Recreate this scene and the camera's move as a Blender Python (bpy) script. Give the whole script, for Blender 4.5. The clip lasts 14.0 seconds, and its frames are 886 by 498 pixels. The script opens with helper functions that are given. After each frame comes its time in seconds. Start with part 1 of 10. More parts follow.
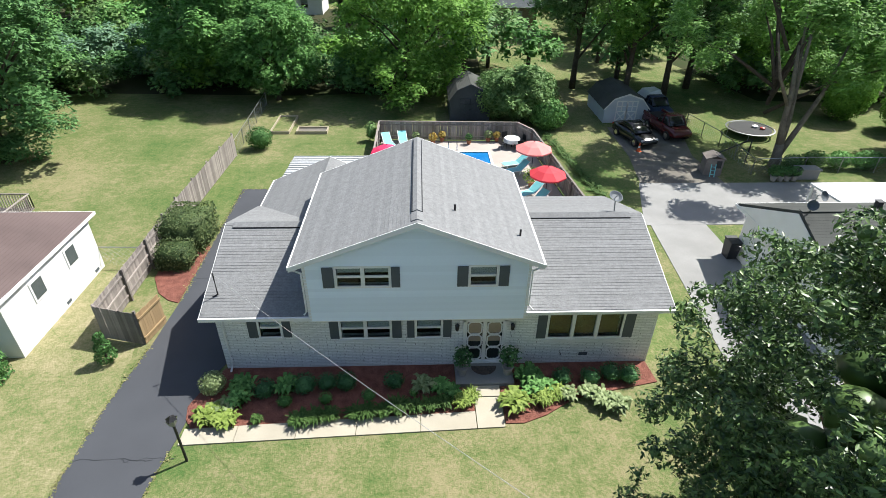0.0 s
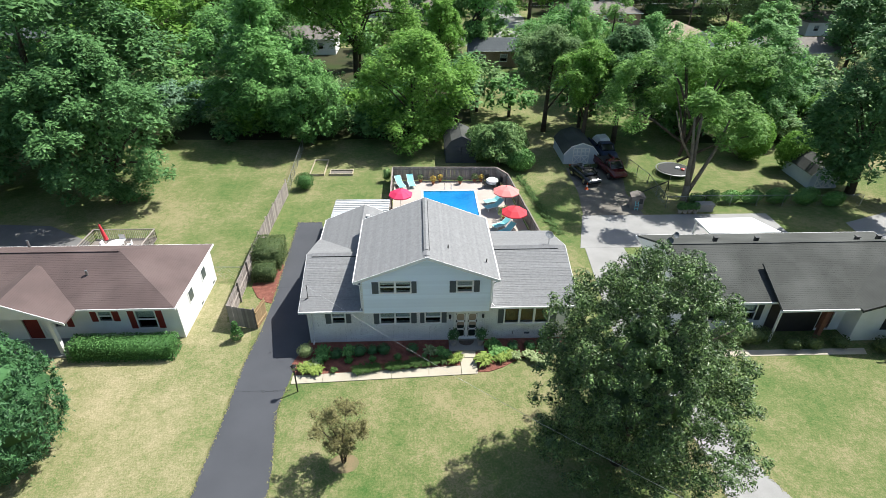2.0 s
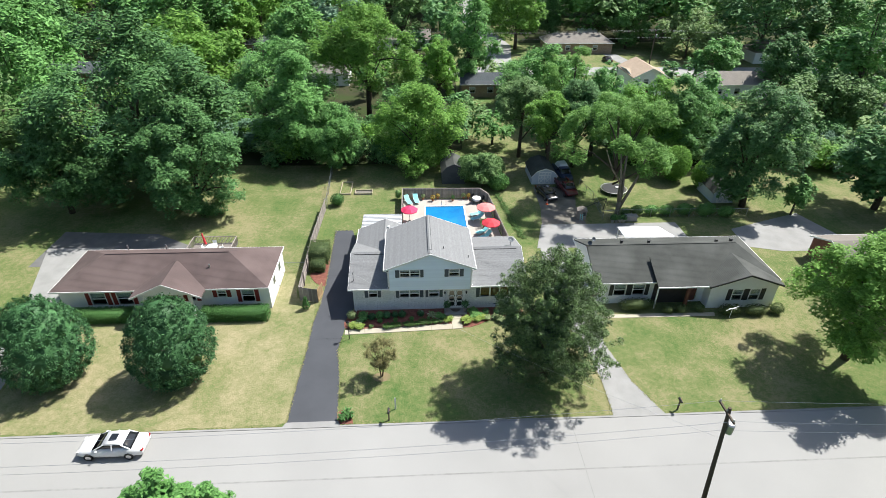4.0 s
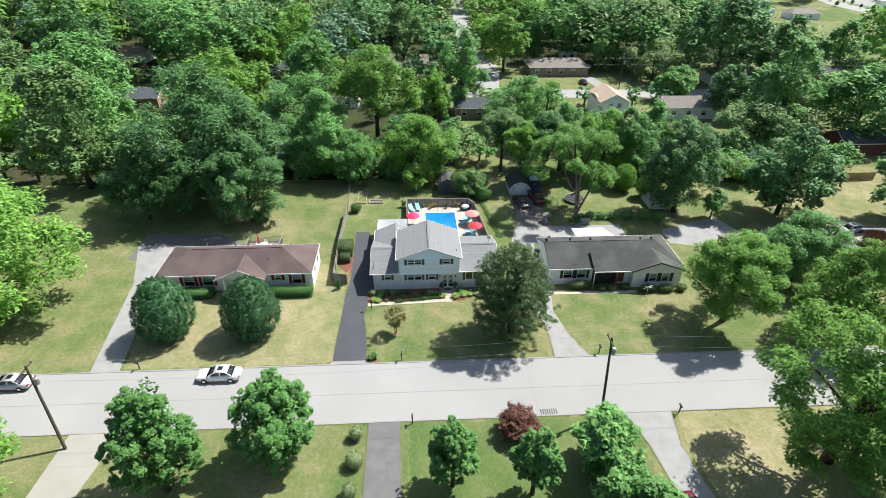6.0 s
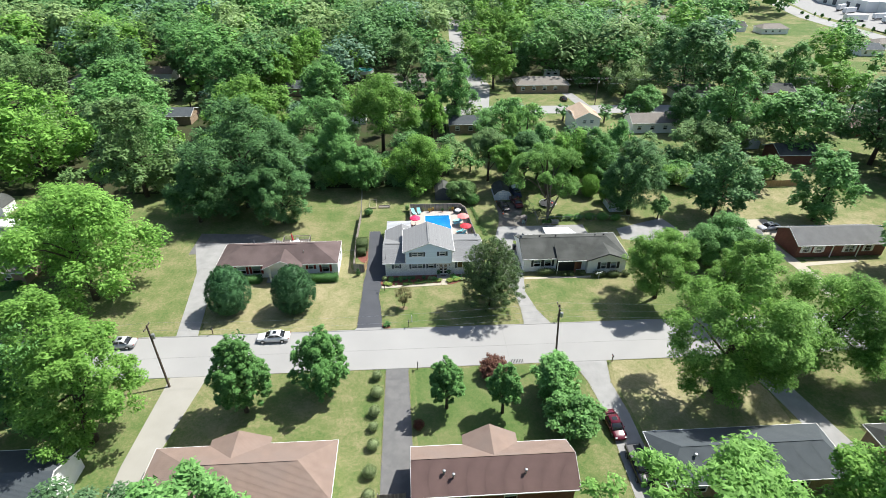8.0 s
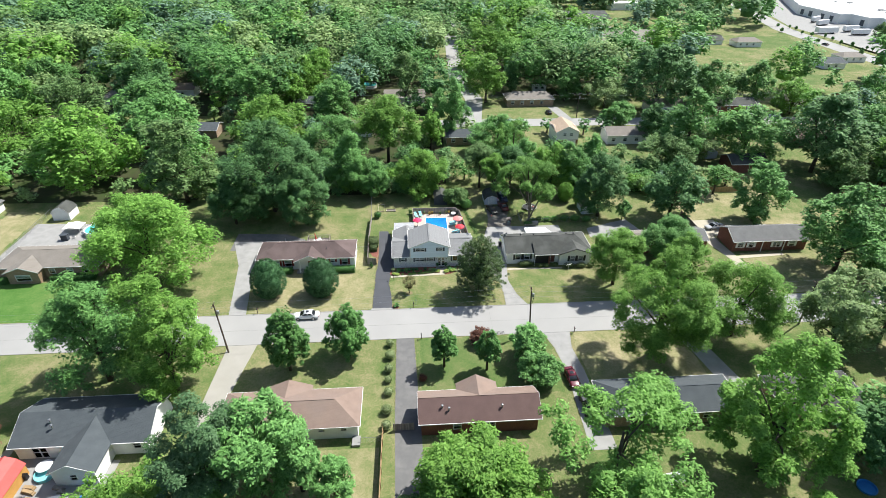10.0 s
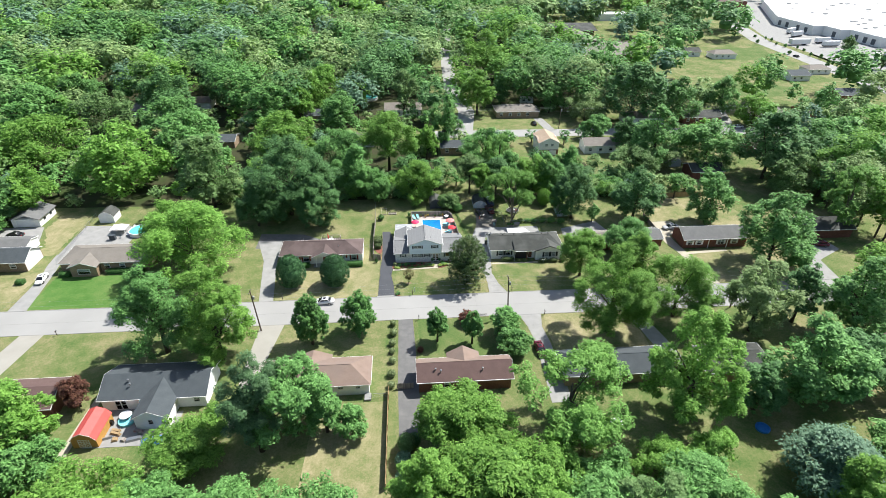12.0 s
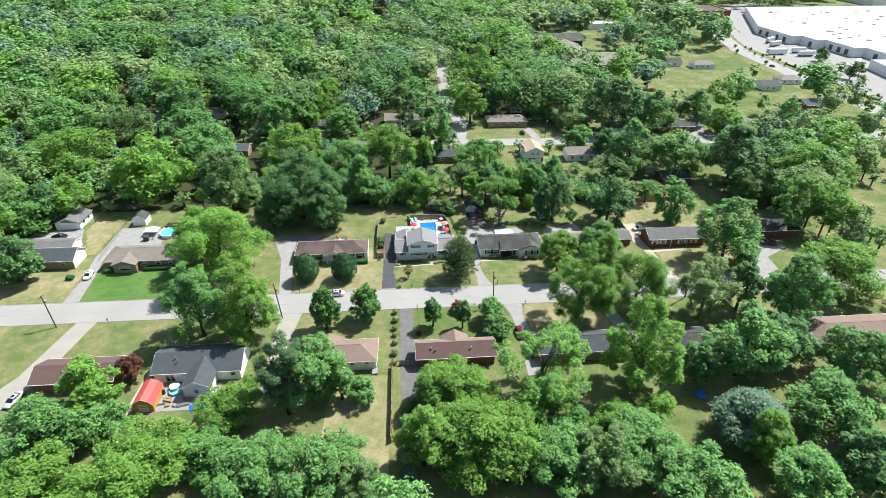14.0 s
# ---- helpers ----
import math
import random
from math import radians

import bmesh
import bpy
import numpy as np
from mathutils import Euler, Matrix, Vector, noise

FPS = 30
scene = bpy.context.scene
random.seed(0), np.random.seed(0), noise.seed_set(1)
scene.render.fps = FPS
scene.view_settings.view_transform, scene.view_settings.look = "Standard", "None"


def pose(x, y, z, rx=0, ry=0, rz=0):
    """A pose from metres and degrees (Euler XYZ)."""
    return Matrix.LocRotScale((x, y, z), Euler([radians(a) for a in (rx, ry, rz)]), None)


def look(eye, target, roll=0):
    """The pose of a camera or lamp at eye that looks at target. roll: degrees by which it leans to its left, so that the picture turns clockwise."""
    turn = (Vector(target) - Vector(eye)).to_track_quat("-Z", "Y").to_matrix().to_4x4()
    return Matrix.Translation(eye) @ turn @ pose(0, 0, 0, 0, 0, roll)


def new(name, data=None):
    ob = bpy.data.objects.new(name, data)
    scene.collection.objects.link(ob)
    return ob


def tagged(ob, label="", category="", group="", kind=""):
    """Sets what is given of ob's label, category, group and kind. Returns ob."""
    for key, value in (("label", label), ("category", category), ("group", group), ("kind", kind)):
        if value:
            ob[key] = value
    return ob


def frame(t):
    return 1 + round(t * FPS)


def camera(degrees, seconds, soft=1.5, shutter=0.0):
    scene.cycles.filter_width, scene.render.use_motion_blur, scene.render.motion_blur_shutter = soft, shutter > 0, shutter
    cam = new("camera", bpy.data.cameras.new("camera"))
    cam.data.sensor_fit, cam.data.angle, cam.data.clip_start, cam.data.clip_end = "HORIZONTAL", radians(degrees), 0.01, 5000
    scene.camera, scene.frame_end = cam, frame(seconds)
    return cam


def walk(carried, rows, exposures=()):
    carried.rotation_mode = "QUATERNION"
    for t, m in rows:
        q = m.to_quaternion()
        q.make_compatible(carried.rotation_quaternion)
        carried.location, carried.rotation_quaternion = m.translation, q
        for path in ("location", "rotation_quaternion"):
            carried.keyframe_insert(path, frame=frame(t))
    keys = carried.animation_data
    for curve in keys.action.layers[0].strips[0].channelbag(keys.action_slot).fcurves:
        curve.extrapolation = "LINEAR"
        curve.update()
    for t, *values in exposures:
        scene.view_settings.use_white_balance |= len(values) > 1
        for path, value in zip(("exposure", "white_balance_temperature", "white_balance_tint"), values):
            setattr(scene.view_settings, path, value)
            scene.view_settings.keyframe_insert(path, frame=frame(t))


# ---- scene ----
cam = camera(78.8, 14.0, soft=0.7)
walk(cam, [
    (0.0, pose(0.14, -16.35, 16.15, 57.50, -0.75, -2.23)),
    (0.5, pose(0.05, -18.44, 18.01, 57.54, -0.69, -2.30)),
    (1.0, pose(-0.09, -21.16, 20.13, 57.57, -0.67, -2.41)),
    (1.5, pose(-0.28, -24.26, 22.38, 57.62, -0.64, -2.50)),
    (2.0, pose(-0.44, -27.79, 24.97, 57.67, -0.61, -2.59)),
    (2.5, pose(-0.62, -31.54, 27.56, 57.71, -0.55, -2.71)),
    (3.0, pose(-0.87, -35.71, 30.22, 57.72, -0.54, -2.82)),
    (5.5, pose(-1.76, -57.85, 42.97, 58.01, -0.49, -3.15)),
    (6.0, pose(-1.95, -62.50, 45.61, 58.08, -0.48, -3.24)),
    (6.5, pose(-2.09, -67.07, 48.11, 58.12, -0.44, -3.29)),
    (7.0, pose(-2.29, -71.90, 50.74, 58.18, -0.37, -3.41)),
    (7.5, pose(-2.54, -76.46, 53.28, 58.22, -0.34, -3.50)),
    (8.0, pose(-2.86, -81.32, 55.98, 58.24, -0.33, -3.60)),
    (10.5, pose(-4.24, -104.95, 69.19, 58.36, -0.25, -3.98)),
    (11.0, pose(-4.31, -109.77, 71.90, 58.38, -0.26, -4.06)),
    (11.5, pose(-4.39, -114.41, 74.55, 58.41, -0.29, -4.10)),
    (12.0, pose(-4.56, -119.15, 77.27, 58.40, -0.29, -4.21)),
    (12.5, pose(-4.80, -123.57, 79.89, 58.39, -0.29, -4.32)),
    (13.0, pose(-4.90, -127.99, 82.56, 58.39, -0.32, -4.38)),
    (13.5, pose(-4.99, -132.24, 85.11, 58.39, -0.33, -4.43)),
    (14.0, pose(-5.26, -136.54, 87.72, 58.39, -0.34, -4.53)),
])

# ---- daylight: clear summer sky, high sun behind the house to the east ----
SUN_TO = Vector((0.625, 0.358, 1.0)).normalized()
SUN_ELEV = math.asin(SUN_TO.z)
SUN_AZ = math.atan2(SUN_TO.x, SUN_TO.y)
world = bpy.data.worlds.new("world")
scene.world = world
world.use_nodes = True
wn = world.node_tree
sky = wn.nodes.new("ShaderNodeTexSky")
sky.sky_type = "NISHITA"
sky.sun_disc = False
sky.sun_elevation = SUN_ELEV
sky.sun_rotation = SUN_AZ
sky.air_density, sky.dust_density, sky.ozone_density = 1.15, 1.6, 1.0
wn.nodes["Background"].inputs["Strength"].default_value = 0.086
wn.links.new(sky.outputs["Color"], wn.nodes["Background"].inputs["Color"])
sun = new("sun", bpy.data.lights.new("sun", "SUN"))
sun.data.energy, sun.data.angle, sun.data.color = 4.8, radians(0.6), (1.0, 0.98, 0.93)
sun.matrix_world = look((60, 40, 120), Vector((60, 40, 120)) - SUN_TO)
scene.view_settings.exposure = 0.9

# ---- tools ----
class Geo:
    """Collects vertices and faces of one mesh."""
    def __init__(self):
        self.v, self.f, self.m = [], [], []

    def add(self, vs, fs, mi=0):
        o = len(self.v)
        self.v += [tuple(p) for p in vs]
        self.f += [tuple(i + o for i in f) for f in fs]
        self.m += [mi] * len(fs)
        return self

    def box(self, x0, x1, y0, y1, z0, z1, mi=0):
        vs = [(x, y, z) for z in (z0, z1) for y in (y0, y1) for x in (x0, x1)]
        return self.add(vs, [(0, 2, 3, 1), (4, 5, 7, 6), (0, 1, 5, 4), (2, 6, 7, 3), (0, 4, 6, 2), (1, 3, 7, 5)], mi)

    def bar(self, a, b, w, d=None, up=(0, 0, 1), mi=0):
        """A square bar from a to b."""
        a, b, d = Vector(a), Vector(b), d or w
        t = (b - a).normalized()
        s = t.cross(Vector(up))
        s = s.normalized() if s.length > 1e-4 else Vector((1, 0, 0))
        u = s.cross(t)
        vs = [p + s * i * w / 2 + u * j * d / 2 for p in (a, b) for i, j in ((-1, -1), (1, -1), (1, 1), (-1, 1))]
        return self.add(vs, [(3, 2, 1, 0), (4, 5, 6, 7), (0, 1, 5, 4), (1, 2, 6, 5), (2, 3, 7, 6), (3, 0, 4, 7)], mi)

    def tube(self, pts, radii, n=8, mi=0, cap=True):
        """A round tube along points with a radius at each."""
        pts = [Vector(p) for p in pts]
        rings = []
        for i, p in enumerate(pts):
            t = (pts[min(i + 1, len(pts) - 1)] - pts[max(i - 1, 0)]).normalized()
            s = t.orthogonal().normalized() if abs(t.z) > 0.99 else t.cross(Vector((0, 0, 1))).normalized()
            u = s.cross(t)
            r = radii[i] if hasattr(radii, "__len__") else radii
            rings.append([p + (s * math.cos(2 * math.pi * k / n) + u * math.sin(2 * math.pi * k / n)) * r for k in range(n)])
        vs = [p for ring in rings for p in ring]
        fs = [(i * n + k, i * n + (k + 1) % n, (i + 1) * n + (k + 1) % n, (i + 1) * n + k) for i in range(len(pts) - 1) for k in range(n)]
        if cap:
            fs += [tuple(range(n))[::-1], tuple(range((len(pts) - 1) * n, len(pts) * n))]
        return self.add(vs, fs, mi)

    def lathe(self, profile, n=16, at=(0, 0, 0), mi=0):
        """A turned shape from (radius, height) pairs."""
        x, y, z = at
        vs = [(x + r * math.cos(2 * math.pi * k / n), y + r * math.sin(2 * math.pi * k / n), z + h) for r, h in profile for k in range(n)]
        fs = [(i * n + k, i * n + (k + 1) % n, (i + 1) * n + (k + 1) % n, (i + 1) * n + k) for i in range(len(profile) - 1) for k in range(n)]
        return self.add(vs, fs, mi)

    def slab(self, pts, z0, z1, mi=0):
        """A flat polygon with thickness."""
        n = len(pts)
        vs = [(x, y, z0) for x, y in pts] + [(x, y, z1) for x, y in pts]
        fs = [tuple(range(n))[::-1], tuple(range(n, 2 * n))] + [(i, (i + 1) % n, n + (i + 1) % n, n + i) for i in range(n)]
        return self.add(vs, fs, mi)

    def prism(self, a, b, thick, mi=0):
        """A sheet between two equal rows of points, thickened downward along z."""
        n = len(a)
        vs = [*a, *b, *[(p[0], p[1], p[2] - thick) for p in a], *[(p[0], p[1], p[2] - thick) for p in b]]
        fs = []
        for i in range(n - 1):
            fs += [(i, i + 1, n + i + 1, n + i), (2 * n + i, 3 * n + i, 3 * n + i + 1, 2 * n + i + 1)]
            fs += [(i, 2 * n + i, 2 * n + i + 1, i + 1), (n + i, n + i + 1, 3 * n + i + 1, 3 * n + i)]
        fs += [(0, n, 3 * n, 2 * n), (n - 1, 3 * n - 1, 4 * n - 1, 2 * n - 1)]
        return self.add(vs, fs, mi)

    def mesh(self, name, mats, smooth=False):
        me = bpy.data.meshes.new(name)
        me.from_pydata(self.v, [], self.f)
        for m in mats if isinstance(mats, (list, tuple)) else [mats]:
            me.materials.append(m)
        if any(self.m):
            me.polygons.foreach_set("material_index", self.m)
        if smooth:
            me.polygons.foreach_set("use_smooth", [True] * len(self.f))
        me.update()
        return me


def part(name, geo, material, parent, label="", smooth=False):
    """Links a mesh as one object under a thing or a part."""
    me = geo.mesh(name, material, smooth) if isinstance(geo, Geo) else geo
    ob = new(name, me)
    ob.parent = parent
    return tagged(ob, label)


def thing(name, label, category, group="", kind="", m=None):
    ob = new(name)
    if m is not None:
        ob.matrix_basis = m
    return tagged(ob, label, category, group, kind)


def solid(name, geo, material, label, category, group="", kind="", m=None, smooth=False):
    """A thing that is one mesh."""
    ob = new(name, geo.mesh(name, material, smooth) if isinstance(geo, Geo) else geo)
    if m is not None:
        ob.matrix_basis = m
    return tagged(ob, label, category, group, kind)


def raw_mesh(name, verts, faces, material, midx=None):
    """A mesh from numpy arrays; all faces with the same number of corners."""
    me = bpy.data.meshes.new(name)
    nv, (nf, k) = len(verts), faces.shape
    me.vertices.add(nv)
    me.vertices.foreach_set("co", verts.astype(np.float32).ravel())
    me.loops.add(nf * k)
    me.loops.foreach_set("vertex_index", faces.astype(np.int32).ravel())
    me.polygons.add(nf)
    me.polygons.foreach_set("loop_start", np.arange(0, nf * k, k, dtype=np.int32))
    for m in material if isinstance(material, (list, tuple)) else [material]:
        me.materials.append(m)
    if midx is not None:
        me.polygons.foreach_set("material_index", midx.astype(np.int32))
    me.update(calc_edges=True)
    return me


# ---- materials ----
def material(name, c1, c2=None, rough=0.7, scale=3.0, fine=40.0, amount=0.5, bump=0.2, metal=0.0, coords="Object", spec=0.4, third=None, third_scale=0.4, island=0.0, dist=0.02):
    """A surface whose colour drifts between c1 and c2 at two scales, with fine relief."""
    m = bpy.data.materials.new(name)
    m.use_nodes = True
    nt, b = m.node_tree, m.node_tree.nodes["Principled BSDF"]
    b.inputs["Roughness"].default_value, b.inputs["Metallic"].default_value = rough, metal
    b.inputs["Specular IOR Level"].default_value = spec
    c2 = c2 or tuple(x * 0.75 for x in c1)
    tc = nt.nodes.new("ShaderNodeTexCoord")
    n1, n2 = nt.nodes.new("ShaderNodeTexNoise"), nt.nodes.new("ShaderNodeTexNoise")
    n1.inputs["Scale"].default_value, n2.inputs["Scale"].default_value = scale, fine
    n1.inputs["Detail"].default_value, n2.inputs["Detail"].default_value = 5, 3
    for n in (n1, n2):
        nt.links.new(tc.outputs[coords], n.inputs["Vector"])
    ad = nt.nodes.new("ShaderNodeMath")
    ad.operation = "MULTIPLY_ADD"
    nt.links.new(n2.outputs["Fac"], ad.inputs[0])
    ad.inputs[1].default_value = amount
    nt.links.new(n1.outputs["Fac"], ad.inputs[2])
    rg = nt.nodes.new("ShaderNodeMapRange")
    rg.inputs["From Min"].default_value, rg.inputs["From Max"].default_value = 0.35 + 0.5 * amount - 0.12, 0.65 + 0.5 * amount + 0.12
    nt.links.new(ad.outputs[0], rg.inputs["Value"])
    mx = nt.nodes.new("ShaderNodeMix")
    mx.data_type = "RGBA"
    mx.inputs["A"].default_value, mx.inputs["B"].default_value = (*c1, 1), (*c2, 1)
    nt.links.new(rg.outputs["Result"], mx.inputs["Factor"])
    col = mx.outputs["Result"]
    if third:
        n3 = nt.nodes.new("ShaderNodeTexNoise")
        n3.inputs["Scale"].default_value, n3.inputs["Detail"].default_value = third_scale, 4
        nt.links.new(tc.outputs[coords], n3.inputs["Vector"])
        r3 = nt.nodes.new("ShaderNodeMapRange")
        r3.inputs["From Min"].default_value, r3.inputs["From Max"].default_value = 0.45, 0.65
        nt.links.new(n3.outputs["Fac"], r3.inputs["Value"])
        m3 = nt.nodes.new("ShaderNodeMix")
        m3.data_type = "RGBA"
        m3.inputs["B"].default_value = (*third, 1)
        nt.links.new(r3.outputs["Result"], m3.inputs["Factor"])
        nt.links.new(col, m3.inputs["A"])
        col = m3.outputs["Result"]
    if island:
        oi = nt.nodes.new("ShaderNodeObjectInfo")
        hs = nt.nodes.new("ShaderNodeHueSaturation")
        r4 = nt.nodes.new("ShaderNodeMapRange")
        r4.inputs["To Min"].default_value, r4.inputs["To Max"].default_value = 1 - island, 1 + island
        nt.links.new(oi.outputs["Random"], r4.inputs["Value"])
        nt.links.new(r4.outputs["Result"], hs.inputs["Value"])
        nt.links.new(col, hs.inputs["Color"])
        col = hs.outputs["Color"]
    nt.links.new(col, b.inputs["Base Color"])
    if bump:
        bp = nt.nodes.new("ShaderNodeBump")
        bp.inputs["Strength"].default_value, bp.inputs["Distance"].default_value = bump, dist
        nt.links.new(ad.outputs[0], bp.inputs["Height"])
        nt.links.new(bp.outputs["Normal"], b.inputs["Normal"])
    return m


def col_socket(m):
    """The socket that feeds a material's base colour, and its shader."""
    b = m.node_tree.nodes["Principled BSDF"]
    return b.inputs["Base Color"].links[0].from_socket, b


def shingle(name, c1, c2, course=0.06, third=None):
    """Roof shingles: courses that follow the height, with tabs and weathering."""
    m = material(name, c1, c2, rough=0.92, scale=0.7, fine=25, amount=0.5, bump=0, third=third, third_scale=0.25)
    nt = m.node_tree
    col, b = col_socket(m)
    tc = nt.nodes.new("ShaderNodeTexCoord")
    sp = nt.nodes.new("ShaderNodeSeparateXYZ")
    nt.links.new(tc.outputs["Object"], sp.inputs[0])
    dv = nt.nodes.new("ShaderNodeMath")
    dv.operation = "DIVIDE"
    nt.links.new(sp.outputs["Z"], dv.inputs[0])
    dv.inputs[1].default_value = course
    fr = nt.nodes.new("ShaderNodeMath")
    fr.operation = "FRACT"
    nt.links.new(dv.outputs[0], fr.inputs[0])
    st = nt.nodes.new("ShaderNodeMapRange")
    st.inputs["From Min"].default_value, st.inputs["From Max"].default_value = 0.0, 0.22
    st.inputs["To Min"].default_value = 0.78
    nt.links.new(fr.outputs[0], st.inputs["Value"])
    mx = nt.nodes.new("ShaderNodeMix")
    mx.data_type, mx.blend_type = "RGBA", "MULTIPLY"
    mx.inputs["Factor"].default_value = 1
    cb = nt.nodes.new("ShaderNodeCombineColor")
    for k in ("Red", "Green", "Blue"):
        nt.links.new(st.outputs["Result"], cb.inputs[k])
    nt.links.new(col, mx.inputs["A"])
    nt.links.new(cb.outputs[0], mx.inputs["B"])
    nt.links.new(mx.outputs["Result"], b.inputs["Base Color"])
    bp = nt.nodes.new("ShaderNodeBump")
    bp.invert = True
    bp.inputs["Strength"].default_value, bp.inputs["Distance"].default_value = 0.6, 0.015
    nt.links.new(fr.outputs[0], bp.inputs["Height"])
    nt.links.new(bp.outputs["Normal"], b.inputs["Normal"])
    return m


def brickwork(name, c1, c2, mortar, side=False, bw=0.30, bh=0.1, gap=0.016):
    """Brickwork laid on a wall that faces y (or x, with side)."""
    m = material(name, c1, c2, rough=0.8, scale=1.2, fine=18, amount=0.5, bump=0)
    nt = m.node_tree
    col, b = col_socket(m)
    tc = nt.nodes.new("ShaderNodeTexCoord")
    sp, cb = nt.nodes.new("ShaderNodeSeparateXYZ"), nt.nodes.new("ShaderNodeCombineXYZ")
    nt.links.new(tc.outputs["Object"], sp.inputs[0])
    nt.links.new(sp.outputs["Y" if side else "X"], cb.inputs["X"])
    nt.links.new(sp.outputs["Z"], cb.inputs["Y"])
    br = nt.nodes.new("ShaderNodeTexBrick")
    nt.links.new(cb.outputs[0], br.inputs["Vector"])
    br.inputs["Scale"].default_value = 1
    br.inputs["Brick Width"].default_value, br.inputs["Row Height"].default_value = bw, bh
    br.inputs["Mortar Size"].default_value, br.inputs["Mortar Smooth"].default_value = gap, 0.2
    br.inputs["Color1"].default_value, br.inputs["Color2"].default_value = (1, 1, 1, 1), (0.86, 0.86, 0.86, 1)
    br.inputs["Mortar"].default_value = (*[k / max(c1[0], 0.01) for k in mortar], 1)
    mx = nt.nodes.new("ShaderNodeMix")
    mx.data_type, mx.blend_type = "RGBA", "MULTIPLY"
    mx.inputs["Factor"].default_value = 1
    nt.links.new(col, mx.inputs["A"])
    nt.links.new(br.outputs["Color"], mx.inputs["B"])
    nt.links.new(mx.outputs["Result"], b.inputs["Base Color"])
    bp = nt.nodes.new("ShaderNodeBump")
    bp.invert = True
    bp.inputs["Strength"].default_value, bp.inputs["Distance"].default_value = 0.8, 0.012
    nt.links.new(br.outputs["Fac"], bp.inputs["Height"])
    nt.links.new(bp.outputs["Normal"], b.inputs["Normal"])
    return m


def leafage(name, c1, c2, rough=0.62, through_light=0.22, spec=0.2):
    """Leaves: each one its own shade, lit from both sides."""
    m = bpy.data.materials.new(name)
    m.use_nodes = True
    nt, b = m.node_tree, m.node_tree.nodes["Principled BSDF"]
    ge, oi = nt.nodes.new("ShaderNodeNewGeometry"), nt.nodes.new("ShaderNodeObjectInfo")
    mx = nt.nodes.new("ShaderNodeMix")
    mx.data_type = "RGBA"
    mx.inputs["A"].default_value, mx.inputs["B"].default_value = (*c1, 1), (*c2, 1)
    nt.links.new(ge.outputs["Random Per Island"], mx.inputs["Factor"])
    hs = nt.nodes.new("ShaderNodeHueSaturation")
    r = nt.nodes.new("ShaderNodeMapRange")
    r.inputs["To Min"].default_value, r.inputs["To Max"].default_value = 0.9, 1.12
    nt.links.new(oi.outputs["Random"], r.inputs["Value"])
    nt.links.new(r.outputs["Result"], hs.inputs["Value"])
    nt.links.new(mx.outputs["Result"], hs.inputs["Color"])
    nt.links.new(hs.outputs["Color"], b.inputs["Base Color"])
    b.inputs["Roughness"].default_value, b.inputs["Specular IOR Level"].default_value = rough, spec
    tr = nt.nodes.new("ShaderNodeBsdfTranslucent")
    nt.links.new(hs.outputs["Color"], tr.inputs["Color"])
    ms = nt.nodes.new("ShaderNodeMixShader")
    ms.inputs[0].default_value = through_light
    nt.links.new(b.outputs[0], ms.inputs[1])
    nt.links.new(tr.outputs[0], ms.inputs[2])
    nt.links.new(ms.outputs[0], nt.nodes["Material Output"].inputs["Surface"])
    return m


def glass(name):
    """A clear pane: mostly see-through, with a gloss that grows at a slant."""
    m = bpy.data.materials.new(name)
    m.use_nodes = True
    nt = m.node_tree
    tr, gl, ms, fr = (nt.nodes.new(k) for k in ("ShaderNodeBsdfTransparent", "ShaderNodeBsdfGlossy", "ShaderNodeMixShader", "ShaderNodeFresnel"))
    tr.inputs["Color"].default_value = (0.75, 0.8, 0.8, 1)
    gl.inputs["Roughness"].default_value = 0.03
    fr.inputs["IOR"].default_value = 1.3
    nt.links.new(fr.outputs[0], ms.inputs[0])
    nt.links.new(tr.outputs[0], ms.inputs[1])
    nt.links.new(gl.outputs[0], ms.inputs[2])
    nt.links.new(ms.outputs[0], nt.nodes["Material Output"].inputs["Surface"])
    return m


